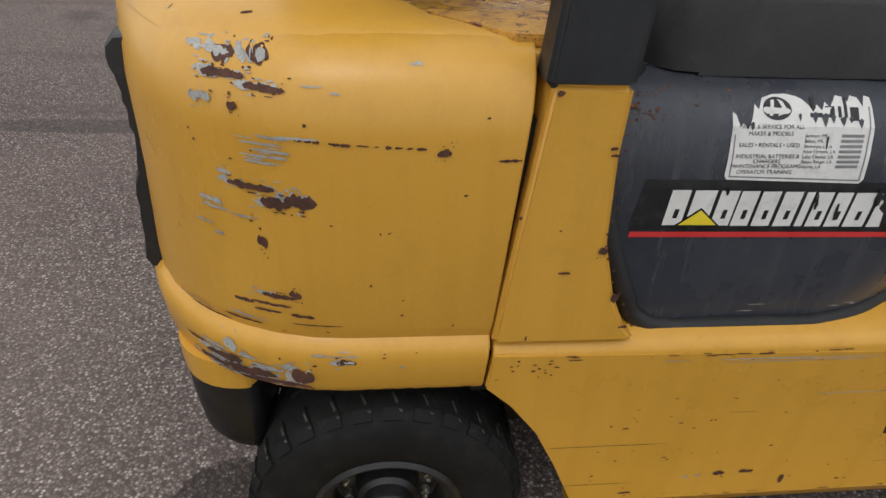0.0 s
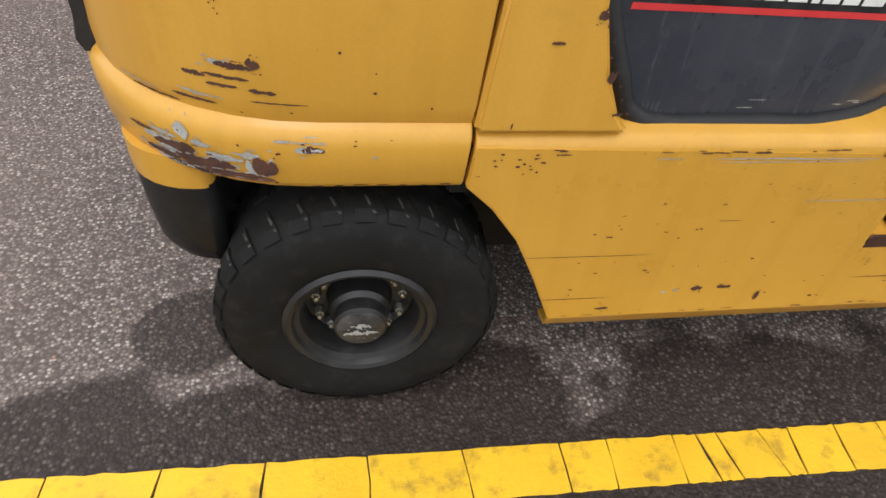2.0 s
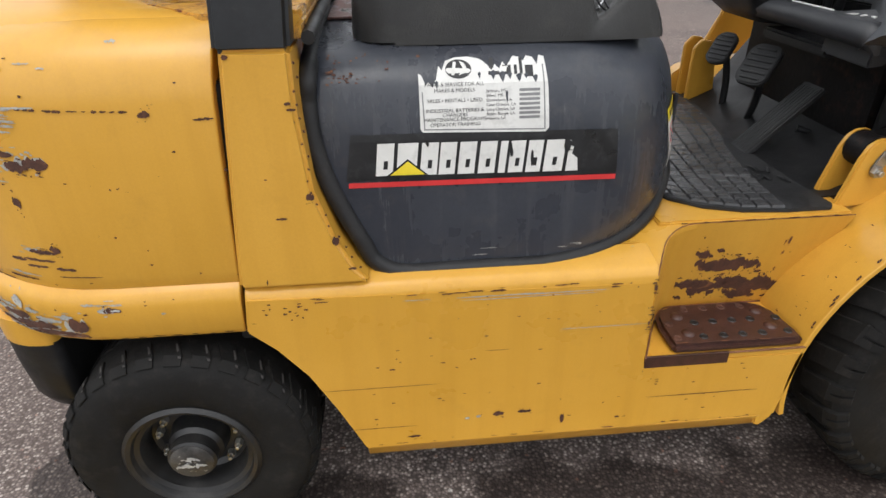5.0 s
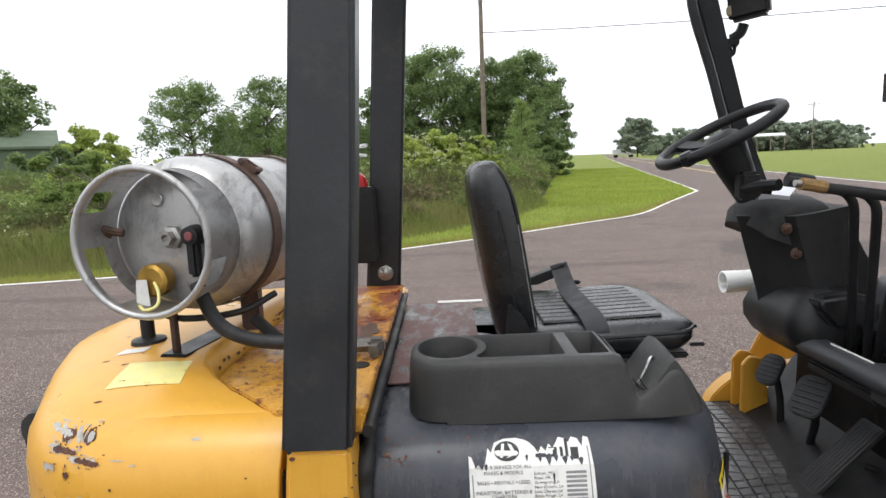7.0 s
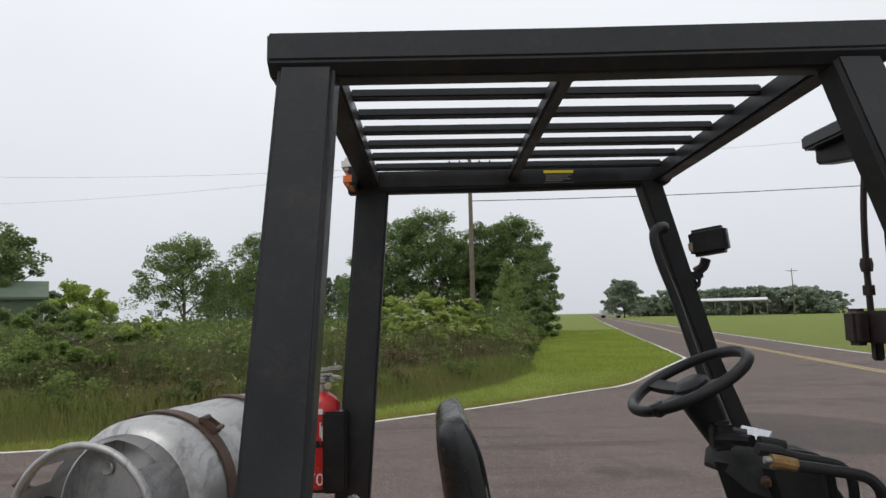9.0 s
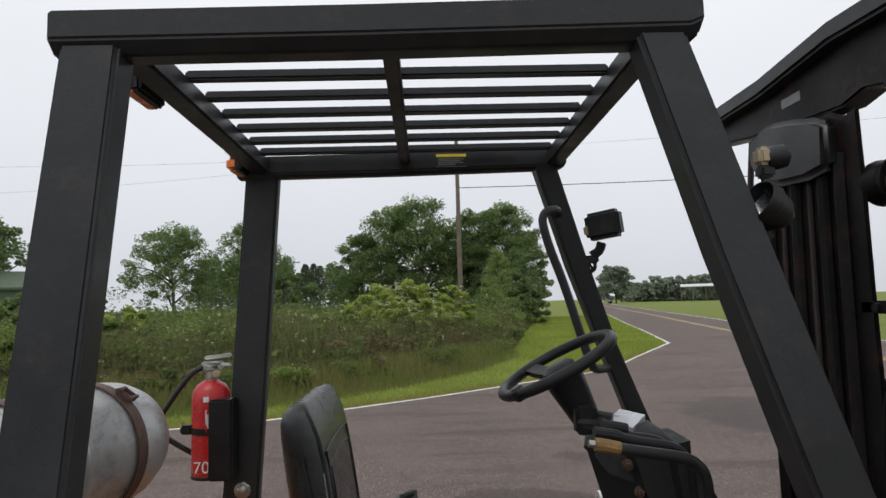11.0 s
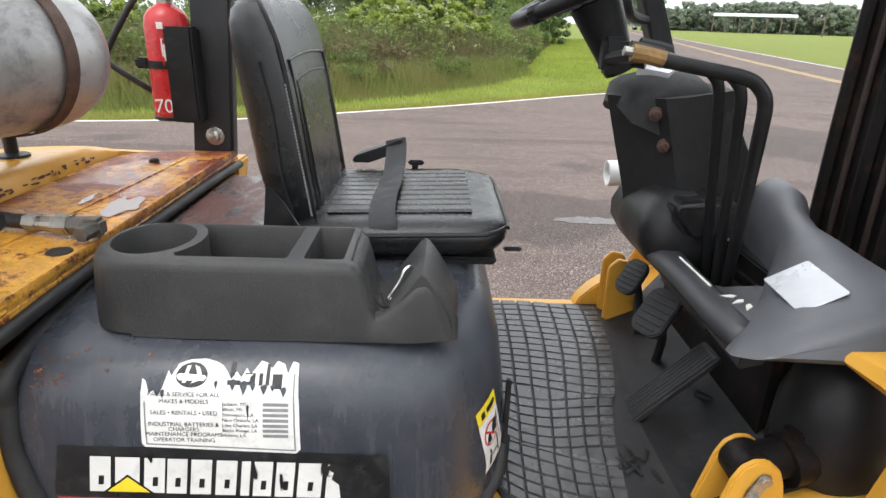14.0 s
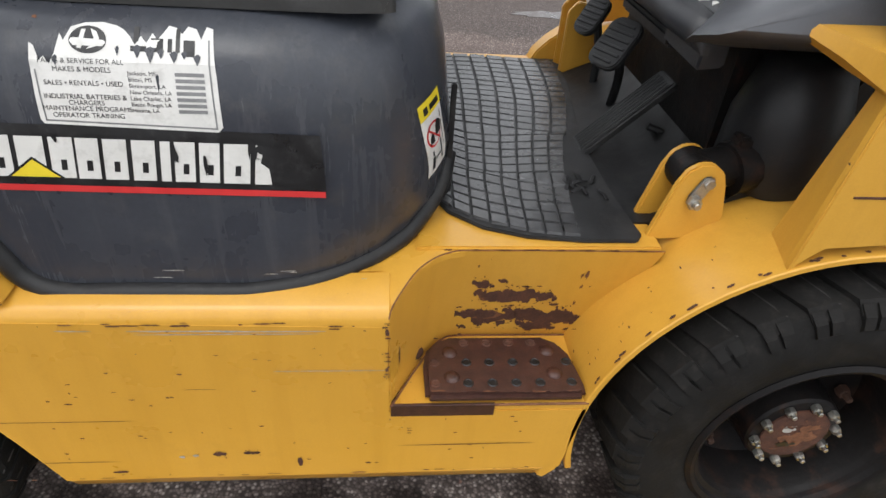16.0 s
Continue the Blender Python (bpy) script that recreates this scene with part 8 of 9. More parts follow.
for h_ in (0.215, 0.480):
    strap = thing("tank_strap", "brown rusted steel strap round the propane cylinder", "strap", "tank straps", at=tank.location)
    prof = [(0.1545, h_ - 0.016), (0.1580, h_ - 0.016), (0.1580, h_ + 0.016), (0.1545, h_ + 0.016)]
    part("band", turned(lathe(prof + prof[:1], Matrix(), 56), tank_q), CHAIN, strap, "", 50)
    c_ = Vector((0.098, 0, 0.126)) + tdir * h_
    bm_ = Matrix.Translation(c_) @ Matrix.Rotation(radians(38), 4, "Y")
    part("buckle", turned(merged(box(-0.020, 0.020, -0.017, -0.011, -0.006, 0.010, 0.002), box(-0.020, 0.020, 0.011, 0.017, -0.006, 0.010, 0.002), tube([(-0.018, -0.020, 0.004), (-0.018, 0.020, 0.004)], 0.006, 8, 1), tube([(0.016, -0.020, 0.006), (0.016, 0.020, 0.006)], 0.005, 8, 1)), bm_), CHAIN, strap, "rusty over-centre buckle")
cradle = new("tank_cradle")
cradle.parent = lift
cradle["label"] = "black steel cradle feet under the propane cylinder"
for x_, y_ in ((-0.190, 0.375), (-0.101, 0.763)):
    part("foot_disc", lathe([(0, 0), (0.036, 0), (0.034, 0.008), (0.014, 0.012), (0.014, 0.10), (0, 0.10)], Matrix.Translation((x_, y_, deck_surface(x_, y_) - 0.003)), 20), BLACK, cradle)
part("foot_plate", prism([(-0.123, 0.275), (-0.065, 0.265), (-0.020, 0.46), (-0.080, 0.48)], "z", 1.086, 1.099, 0.003), BLACK, cradle)
part("foot_post", box(-0.103, -0.089, 0.287, 0.301, 1.09, 1.20, 0.003), STEP_BROWN, cradle)
part("foot_post", box(-0.02, 0.02, 0.46, 0.50, 1.09, 1.19, 0.004), STEP_BROWN, cradle)
part("cradle_bar", tube([(-0.16, 0.34, 1.175), (-0.08, 0.30, 1.163), (0.03, 0.31, 1.170), (0.09, 0.36, 1.195)], 0.007, 8, 4), BLACK, cradle)
part("cradle_arm", merged(tube([(-0.235, 0.24, 1.39), (-0.20, 0.27, 1.35), (-0.165, 0.275, 1.34)], 0.008, 8, 3), tube([(-0.23, 0.26, 1.36), (-0.19, 0.28, 1.335)], 0.006, 8, 1)), CHAIN, cradle, "rusty clamp arm")
part("gas_hose", tube([(-0.02, 0.235, 1.245), (0.02, 0.215, 1.175), (0.075, 0.205, 1.145), (0.15, 0.20, 1.135), (0.25, 0.20, 1.135)], 0.0135, 10, 5), RUBBER, lift, "black rubber gas hose", 80)
def deck_label(corners, mat, label):
    """A thin film that follows the deck: four corners, cut into a small grid."""
    verts, (p0, p1, p2, p3) = [], corners
    for j in range(7):
        for i in range(7):
            q, r_ = i / 6, j / 6
            x = (p0[0] * (1 - q) + p1[0] * q) * (1 - r_) + (p3[0] * (1 - q) + p2[0] * q) * r_
            y = (p0[1] * (1 - q) + p1[1] * q) * (1 - r_) + (p3[1] * (1 - q) + p2[1] * q) * r_
            verts.append((x, y, deck_surface(x, y) + 0.0012))
    ob = raw("data_label", verts, [(j * 7 + i, j * 7 + i + 1, j * 7 + i + 8, j * 7 + i + 7) for j in range(6) for i in range(6)], mat, counterweight, True)
    ob["label"] = label


deck_label([(-0.176, 0.170), (-0.037, 0.163), (-0.046, 0.247), (-0.170, 0.254)], LABEL_Y, "faded yellow data label")
deck_label([(-0.225, 0.300), (-0.170, 0.308), (-0.165, 0.335), (-0.215, 0.328)], PAPER, "small white label")
fit_ = thing("hose_fitting", "zinc hydraulic elbow fitting lying on the rusty plate", "pipe fitting", at=(0.30, 0.345, 1.062))
fi = Matrix.Translation((-0.30, -0.345, -1.062))
part("elbow", turned(merged(tube([(0.296, 0.345, 1.082), (0.255, 0.355, 1.079)], 0.016, 6, 1), tube([(0.300, 0.345, 1.080), (0.292, 0.308, 1.078)], 0.013, 6, 1), box(0.278, 0.312, 0.328, 0.360, 1.064, 1.096, 0.006)), fi), STEEL, fit_, "", 30)
part("sleeve", turned(merged(tube([(0.255, 0.355, 1.079), (0.225, 0.362, 1.077)], 0.018, 6, 1), tube([(0.225, 0.362, 1.077), (0.17, 0.378, 1.074)], 0.013, 12, 1), tube([(0.19, 0.372, 1.075), (0.165, 0.379, 1.074)], 0.015, 6, 1)), fi), ZINC, fit_, "", 30)
part("hose", turned(tube([(0.168, 0.379, 1.074), (0.09, 0.40, 1.078), (0.02, 0.43, 1.125)], 0.013, 12, 4), fi), RUBBER, fit_, "", 80)

# ---- fire extinguisher on the far rear post ----
ext = thing("fire_extinguisher", "red fire extinguisher with worn label, strapped to the far post", "fire extinguisher", at=(0.150, 1.085, 1.145))
part("cylinder", lathe([(0, 0), (0.050, 0), (0.056, 0.004), (0.057, 0.012), (0.057, 0.235), (0.053, 0.258), (0.042, 0.274), (0.026, 0.284), (0.020, 0.290), (0, 0.290)], Matrix(), 36), RED, ext, "red enamelled cylinder", 60)
part("base_ring", lathe([(0.054, -0.004), (0.0585, -0.002), (0.0585, 0.006), (0.056, 0.008)], Matrix(), 36), BLACK, ext)
part("valve", merged(lathe([(0, 0.288), (0.020, 0.288), (0.020, 0.315), (0.026, 0.320), (0.026, 0.333), (0.014, 0.340), (0, 0.340)], Matrix(), 18), box(-0.030, 0.035, -0.010, 0.010, 0.318, 0.345, 0.004)), ZINC, ext, "grey metal valve head")
part("lever", merged(turned(box(-0.020, 0.064, -0.012, 0.012, 0, 0.012, 0.004), Matrix.Translation((0, 0, 0.352)) @ Matrix.Rotation(radians(-6), 4, "Y")), turned(box(-0.005, 0.060, -0.010, 0.010, 0, 0.009, 0.003), Matrix.Translation((0, 0, 0.336)) @ Matrix.Rotation(radians(8), 4, "Y"))), CHROME, ext, "silver squeeze levers")
part("gauge", lathe([(0, 0), (0.012, 0), (0.012, 0.008), (0.010, 0.010), (0, 0.010)], Matrix.Translation((0.022, -0.016, 0.308)) @ FACE_NEAR, 18), BEIGE, ext, "round pressure gauge")
part("hose", tube([(-0.018, 0, 0.332), (-0.060, -0.02, 0.305), (-0.120, -0.025, 0.222), (-0.155, -0.025, 0.165), (-0.163, -0.022, 0.147), (-0.150, -0.015, 0.131), (-0.102, 0.0, 0.094), (-0.064, 0.02, 0.063), (-0.045, 0.03, 0.05)], 0.0085, 10, 5), RUBBER, ext, "", 80)


def on_ext(u, v, l):
    return ((0.057 + l) * math.cos(u), (0.057 + l) * math.sin(u), v)


def wrap(a0, a1, z0, z1, mat, name, l=0.0008):
    n = 12
    verts = [on_ext(radians(a0 + (a1 - a0) * i / n), z, l) for z in (z0, z1) for i in range(n + 1)]
    return raw(name, verts, [(i, i + 1, n + 2 + i, n + 1 + i) for i in range(n)], mat, ext, True)


wrap(272, 312, 0.135, 0.205, PAPER, "torn_label")
for k in range(7):
    flake(lambda u, v, l: on_ext(radians(u), v, l + 0.0016), 274 + 6 * k, 0.150 + 0.05 * (k % 2), 9, 0.030, RED, ext, 950 + k, "torn_edge", 0.0004, 0.6)
letters("70", 0.050, Matrix.Translation((-0.034, -0.0585, 0.020)) @ Matrix.Rotation(radians(90), 4, "X"), WHITE, ext, "painted_number")
part("tag", box(-0.004, 0.012, -0.0600, -0.0580, 0.228, 0.244, 0.0004, 1), PAPER, ext, "small white tag")
part("strap", lathe([(0.0575, 0.130), (0.0600, 0.130), (0.0600, 0.150), (0.0575, 0.150), (0.0575, 0.130)], Matrix(), 36), BLACK, ext, "black bracket strap", 40)
part("bracket", merged(box(0.012, 0.084, -0.066, 0.06, -0.004, 0.235, 0.006), box(-0.085, -0.050, -0.03, 0.0, 0.128, 0.156, 0.005), box(0.03, 0.06, -0.045, 0.05, -0.008, 0.004, 0.003)), BLACK, ext, "black mounting bracket")


# ---- plants and distance ----
def spray(name, centres, sizes, normals_up, material, parent, seed, aspect=0.6, droop=0.3):
    """Many small leaf blades (pointed quads) at the centres, turned at random."""
    rs = np.random.RandomState(seed)
    c = np.asarray(centres, dtype=float)
    n = len(c)
    s = np.asarray(sizes, dtype=float).reshape(n, 1)
    d = rs.normal(size=(n, 3))
    d[:, 2] = d[:, 2] * 0.6 + normals_up
    d /= np.linalg.norm(d, axis=1, keepdims=True) + 1e-9
    e = np.cross(d, rs.normal(size=(n, 3)))
    e /= np.linalg.norm(e, axis=1, keepdims=True) + 1e-9
    v = np.empty((n, 4, 3))
    v[:, 0] = c - d * s * 0.5
    v[:, 1] = c + e * s * aspect * 0.5
    v[:, 2] = c + d * s * 0.5
    v[:, 3] = c - e * s * aspect * 0.5
    v[:, 2, 2] -= (droop * s[:, 0] * rs.rand(n))
    verts = v.reshape(-1, 3)
    faces = np.arange(4 * n).reshape(n, 4)
    return fast_mesh(name, verts, faces, material, parent)


def fast_mesh(name, verts, faces, material, parent=None):
    me = bpy.data.meshes.new(name)
    n, k = faces.shape
    me.vertices.add(len(verts))
    me.vertices.foreach_set("co", np.ascontiguousarray(verts, dtype=np.float32).ravel())
    me.loops.add(n * k)
    me.loops.foreach_set("vertex_index", np.ascontiguousarray(faces, dtype=np.int32).ravel())
    me.polygons.add(n)
    me.polygons.foreach_set("loop_start", np.arange(0, n * k, k, dtype=np.int32))
    me.update(calc_edges=True)
    me.materials.append(material)
    ob = new(name, me)
    ob.parent = parent
    return ob


def blades(name, xy, heights, widths, lean, material, seed, label, category, base_z=-0.02, tall=2):
    """Standing blades: bent strips of two quads each, as one mass."""
    rs = np.random.RandomState(seed)
    n = len(xy)
    a = rs.rand(n) * 6.283
    side = np.stack([np.cos(a), np.sin(a), np.zeros(n)], 1) * (np.asarray(widths).reshape(n, 1) / 2)
    b = rs.rand(n) * 6.283
    bend = np.stack([np.cos(b), np.sin(b), np.zeros(n)], 1) * (np.asarray(heights) * lean * rs.rand(n)).reshape(n, 1)
    base = np.concatenate([xy, np.full((n, 1), base_z)], 1)
    up = np.zeros((n, 3))
    up[:, 2] = heights
    v = np.empty((n, 6, 3))
    v[:, 0], v[:, 1] = base - side, base + side
    mid = base + up * 0.55 + bend * 0.3
    v[:, 2], v[:, 3] = mid - side * 0.8, mid + side * 0.8
    top = base + up + bend
    v[:, 4], v[:, 5] = top - side * 0.15, top + side * 0.15
    f = np.arange(6 * n).reshape(n, 6)
    faces = np.concatenate([f[:, [0, 1, 3, 2]], f[:, [2, 3, 5, 4]]])
    ob = fast_mesh(name, v.reshape(-1, 3), faces, material)
    return tagged(ob, label, category, kind="stuff")


def tree(x, y, h, spread, seed, leaf, label, trunk_h=0.3, clumps=46, leaves=190, leaf_size=0.32, flat=0.8, name="tree", lean=0.0, base_crown=None):
    """A tapered trunk with forking limbs, and a crown of leaf clumps with gaps between them."""
    rs = random.Random(seed)
    t = thing(name, label, "tree", at=(x, y, -0.02))
    r0 = h * 0.024
    top = Vector((lean * h, 0, h * 0.72))
    limbs = [tube([(0, 0, 0), (r0 * 0.5, 0, h * trunk_h * 0.6), (lean * h * 0.3, r0, h * 0.42), tuple(top)], r0, 8, 4, radii=(r0, r0 * 0.25))]
    tips = []
    for k in range(9):
        a = 2 * math.pi * k / 9 + rs.uniform(-0.4, 0.4)
        z0 = h * (trunk_h + (0.62 - trunk_h) * rs.random())
        reach = spread * rs.uniform(0.55, 0.95)
        end = Vector((lean * h * 0.5 + reach * math.cos(a), reach * math.sin(a), z0 + h * rs.uniform(0.08, 0.28)))
        start = Vector((lean * z0 * 0.6, 0, z0))
        limbs.append(tube([tuple(start), tuple(start.lerp(end, 0.5) + Vector((0, 0, h * 0.04))), tuple(end)], 0, 6, 3, radii=(r0 * 0.42, r0 * 0.10)))
        tips.append(end)
    part("trunk", merged(*limbs), BARK, t, "", 60)
    pts, sizes = [], []
    bottom = h * (trunk_h if base_crown is None else base_crown)
    for k in range(clumps):
        if k < len(tips):
            c = tips[k]
        else:
            a, q = rs.uniform(0, 6.283), math.sqrt(rs.random())
            zz = rs.random() ** 0.8
            wide = spread * (0.35 + 0.75 * math.sin(math.pi * min(0.97, 0.22 + 0.74 * zz))) * rs.uniform(0.75, 1.15)
            c = Vector((lean * h * 0.5 + q * wide * math.cos(a), q * wide * math.sin(a), bottom + (h * 0.93 - bottom) * zz))
        cr = h * rs.uniform(0.036, 0.088)
        for _ in range(leaves):
            v = Vector((rs.gauss(0, 1), rs.gauss(0, 1), rs.gauss(0, flat)))
            v = v.normalized() * cr * (0.45 + 0.65 * rs.random() ** 0.6)
            v.z *= 0.75
            pts.append(tuple(c + v))
            sizes.append(leaf_size * rs.uniform(0.6, 1.3))
    spray("crown", pts, sizes, 0.25, leaf, t, seed)
    return t


def at_bearing(az, dist):
    return 0.5 + dist * math.sin(radians(az)), -0.9 + dist * math.cos(radians(az))


# single trees beyond the weeds
x, y = at_bearing(-21.8, 62)
tree(x, y, 10.0, 4.0, 1, LEAF, "broad green tree standing alone above the weeds", 0.20, 150, 150, 0.19, base_crown=0.22, lean=-0.04)
x, y = at_bearing(-15.6, 60)
tree(x, y, 10.0, 3.3, 2, LEAF, "broad green tree at the field edge", 0.25, 130, 150, 0.19)
x, y = at_bearing(-12.6, 66)
tree(x, y, 6.5, 3.4, 12, LEAF, "low spreading tree at the field edge", 0.15, 46, 180, 0.26, base_crown=0.10)
for k, (az, dist, h, sp) in enumerate(((-5.4, 54, 8.2, 2.8), (-2.6, 53, 10.6, 3.1), (0.2, 52, 11.2, 3.2), (2.6, 55, 9.2, 2.8), (5.6, 53, 10.2, 3.0), (8.2, 52, 10.6, 2.9), (9.9, 57, 8.4, 1.9), (4.2, 58, 8.6, 3.0))):
    x, y = at_bearing(az, dist)
    tree(x, y, h, sp, 20 + k, LEAF, "tall leafy tree in the roadside thicket", 0.16, 150, 150, 0.19, base_crown=0.08)
for k, (az, dist, h, sp) in enumerate(((9.0, 41, 3.8, 1.3), (10.4, 45, 3.4, 1.1), (6.2, 40, 2.8, 1.1))):
    x, y = at_bearing(az, dist)
    tree(x, y, h, sp, 40 + k, LEAF, "young bushy roadside tree", 0.05, 34, 170, 0.22, base_crown=0.04, name="sapling")
# a young pine by the pole, light green and pointed
x, y = at_bearing(7.4, 38)
young = thing("young_pine", "light green pointed young pine by the roadside", "tree", at=(x, y, 0))
part("trunk", tube([(0, 0, 0), (0, 0, 4.3)], 0, 6, 1, radii=(0.07, 0.02)), BARK, young)
yrs, pts = random.Random(48), []
for k in range(90):
    zz = (k + yrs.random()) / 90
    a, rr = yrs.uniform(0, 6.283), 1.55 * (1 - zz) ** 0.70 + 0.08
    for _ in range(80):
        q = yrs.random() ** 0.6
        pts.append((rr * q * math.cos(a) + yrs.gauss(0, 0.10), rr * q * math.sin(a) + yrs.gauss(0, 0.10), 0.25 + 4.4 * zz + 0.28 * q + yrs.gauss(0, 0.06)))
spray("crown", pts, [0.17] * len(pts), 0.7, LEAF_PINE, young, 49, 0.25, 0.0)
# dark pine wood far behind
prs = random.Random(77)
for k in range(26):
    az = -20 + 13.5 * k / 25 + prs.uniform(-0.3, 0.3)
    x, y = at_bearing(az, 118 + prs.uniform(-8, 8))
    h = 9.2 + prs.uniform(-1.4, 1.6)
    pine = thing("pine_tree", "dark pine in the far wood", "tree", "far pines", at=(x, y, 0))
    part("trunk", tube([(0, 0, 0), (0, 0, h * 0.9)], 0, 6, 1, radii=(0.16, 0.04)), BARK, pine)
    pts = []
    for _ in range(900):
        zz = prs.random() ** 0.7
        rr = 2.1 * (1 - zz) ** 0.6 * math.sqrt(prs.random()) + 0.15
        a = prs.uniform(0, 6.283)
        pts.append((rr * math.cos(a), rr * math.sin(a), h * (0.12 + 0.88 * zz)))
    spray("crown", pts, [0.62] * 900, 0.3, LEAF_DARK, pine, 500 + k, 0.5)
# trees at the far left, round the shed
for k, (az, dist, h, sp) in enumerate(((-34.5, 62, 10.5, 2.4), (-36.5, 60, 8.5, 2.6), (-30.2, 88, 5.6, 2.6), (-28.6, 92, 5.2, 2.6), (-31.5, 90, 6.0, 2.6))):
    x, y = at_bearing(az, dist)
    tree(x, y, h, sp, 60 + k, LEAF_DARK if k > 1 else LEAF, "dark tree near the shed", 0.2, 60, 150, 0.30)
x, y = at_bearing(-29.8, 24)
tree(x, y, 3.15, 1.25, 71, LEAF_BRIGHT, "light green young tree in the weeds", 0.25, 40, 150, 0.13, name="sapling", base_crown=0.25)
x, y = at_bearing(-25.5, 21)
tree(x, y, 2.3, 0.8, 72, LEAF_BRIGHT, "light green shrub in the weeds", 0.1, 16, 150, 0.16, name="shrub")
x, y = at_bearing(-32.0, 20)
tree(x, y, 2.5, 1.2, 73, LEAF, "dense green shrub in the weeds", 0.1, 24, 150, 0.16, name="shrub", base_crown=0.05)
x, y = at_bearing(-29.5, 15)
tree(x, y, 2.0, 1.1, 74, LEAF_LIGHT, "dense green shrub in the weeds", 0.1, 24, 160, 0.13, name="shrub", base_crown=0.03)
# elder thicket with creamy flowers by the pole
for k, (az, dist, h, sp) in enumerate(((-2.6, 21, 2.45, 1.15), (0.2, 22, 2.6, 1.25), (2.8, 22, 2.4, 1.05), (-4.6, 23, 2.1, 1.1), (1.4, 19.5, 1.9, 0.95), (-1.2, 19.5, 1.85, 0.95))):
    x, y = at_bearing(az, dist)
    b_ = tree(x, y, h, sp, 80 + k, LEAF_BRIGHT, "yellow-green elder shrub with creamy flower heads", 0.08, 40, 170, 0.12, name="shrub", base_crown=0.12)
    frs = random.Random(90 + k)
    pts = []
    for _ in range(26):
        a = frs.uniform(0, 6.283)
        q = math.sqrt(frs.random()) * sp * 0.95
        c = Vector((q * math.cos(a), q * math.sin(a), h * frs.uniform(0.6, 0.97)))
        pts += [tuple(c + Vector((frs.uniform(-0.07, 0.07), frs.uniform(-0.07, 0.07), frs.uniform(-0.02, 0.02)))) for _ in range(12)]
    spray("flower_heads", pts, [0.05] * len(pts), 0.0, FLOWER, b_, 95 + k, 0.9, 0.0)["kind"] = "stuff"
# far right: lone oak, tree line
x, y = at_bearing(17.6, 205)
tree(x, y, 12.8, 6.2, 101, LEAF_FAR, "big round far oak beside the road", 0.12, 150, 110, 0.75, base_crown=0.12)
for k in range(26):
    az = 18.6 + 15.2 * k / 25
    x, y = at_bearing(az, 270 + prs.uniform(-15, 15))
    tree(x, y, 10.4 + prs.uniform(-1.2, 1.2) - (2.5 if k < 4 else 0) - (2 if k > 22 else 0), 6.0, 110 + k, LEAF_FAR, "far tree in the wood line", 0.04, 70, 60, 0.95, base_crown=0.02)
x, y = at_bearing(34.3, 250)
tree(x, y, 4.4, 1.8, 140, LEAF_FAR, "small lone far tree", 0.2, 14, 60, 0.8)

frs = np.random.RandomState(88)
faz, fd = np.radians(frs.uniform(18.4, 34.0, 16000)), frs.uniform(268, 292, 16000)
fz = 5.8 * frs.rand(16000) ** 0.8 * (0.78 + 0.14 * np.sin(faz * 160) + 0.08 * np.sin(faz * 431))
tagged(spray("far_undergrowth", np.stack([0.5 + fd * np.sin(faz), -0.9 + fd * np.cos(faz), fz], 1), np.full(16000, 1.3), 0.2, LEAF_FAR, None, 89, 0.7), "undergrowth along the far wood line, haze put into its pale colour", "undergrowth", kind="stuff")

# weeds field between the verge and the trees
rsw = np.random.RandomState(4)
FRONT = [(-40, 5.2), (-20, 7.3), (-9, 8.8), (-6, 9.4), (-4, 10.0), (-1, 11.6), (0.5, 13.2), (2.2, 15.8), (3.6, 19), (4.6, 24), (6.2, 32), (8.8, 44), (12.0, 58)]


def weed_points(n, depth, rs, x0=-32, x1=9, power=1.0):
    xs = rs.uniform(x0, x1, n)
    fx, fy = np.array(FRONT).T
    ys = np.interp(xs, fx, fy) + rs.uniform(-0.35, 0.35, n) + depth * rs.rand(n) ** power
    # the right-hand border runs away along the road
    keep = xs < np.interp(ys, fy, fx) + 0.2
    return np.stack([xs[keep], ys[keep]], 1)


def field_height(p, lo, hi):
    fx, fy = np.array(FRONT).T
    d = np.clip((p[:, 1] - np.interp(p[:, 0], fx, fy)) / 7.0, 0, 1) ** 0.8
    wave = 0.5 + 0.5 * np.sin(p[:, 0] * 0.9 + 1.3 * np.sin(p[:, 1] * 0.5)) * np.cos(p[:, 1] * 0.7 + p[:, 0] * 0.31)
    return (lo + (hi - lo) * d) * (0.30 + 0.70 * np.clip(d * 2.2, 0, 1)) * (0.75 + 0.5 * wave)


p = weed_points(34000, 14, rsw, power=1.3)
blades("tall_weeds", p, field_height(p, 0.75, 1.25) * rsw.uniform(0.5, 1.1, len(p)), rsw.uniform(0.018, 0.05, len(p)), 0.35, WEEDS, 5, "tall green weeds and grasses filling the field", "weeds")
p = weed_points(20000, 12, rsw, power=1.2)
blades("dry_stems", p, field_height(p, 0.8, 1.3) * rsw.uniform(0.6, 1.1, len(p)), rsw.uniform(0.012, 0.028, len(p)), 0.25, WEEDS_DRY, 6, "brownish dry stems among the weeds", "weeds")
p = weed_points(90000, 16, rsw, power=1.3)
h_ = field_height(p, 0.70, 1.25)
leafp = np.concatenate([p, (h_ * rsw.uniform(0.15, 1.0, len(p)) ** 0.7).reshape(-1, 1)], 1)
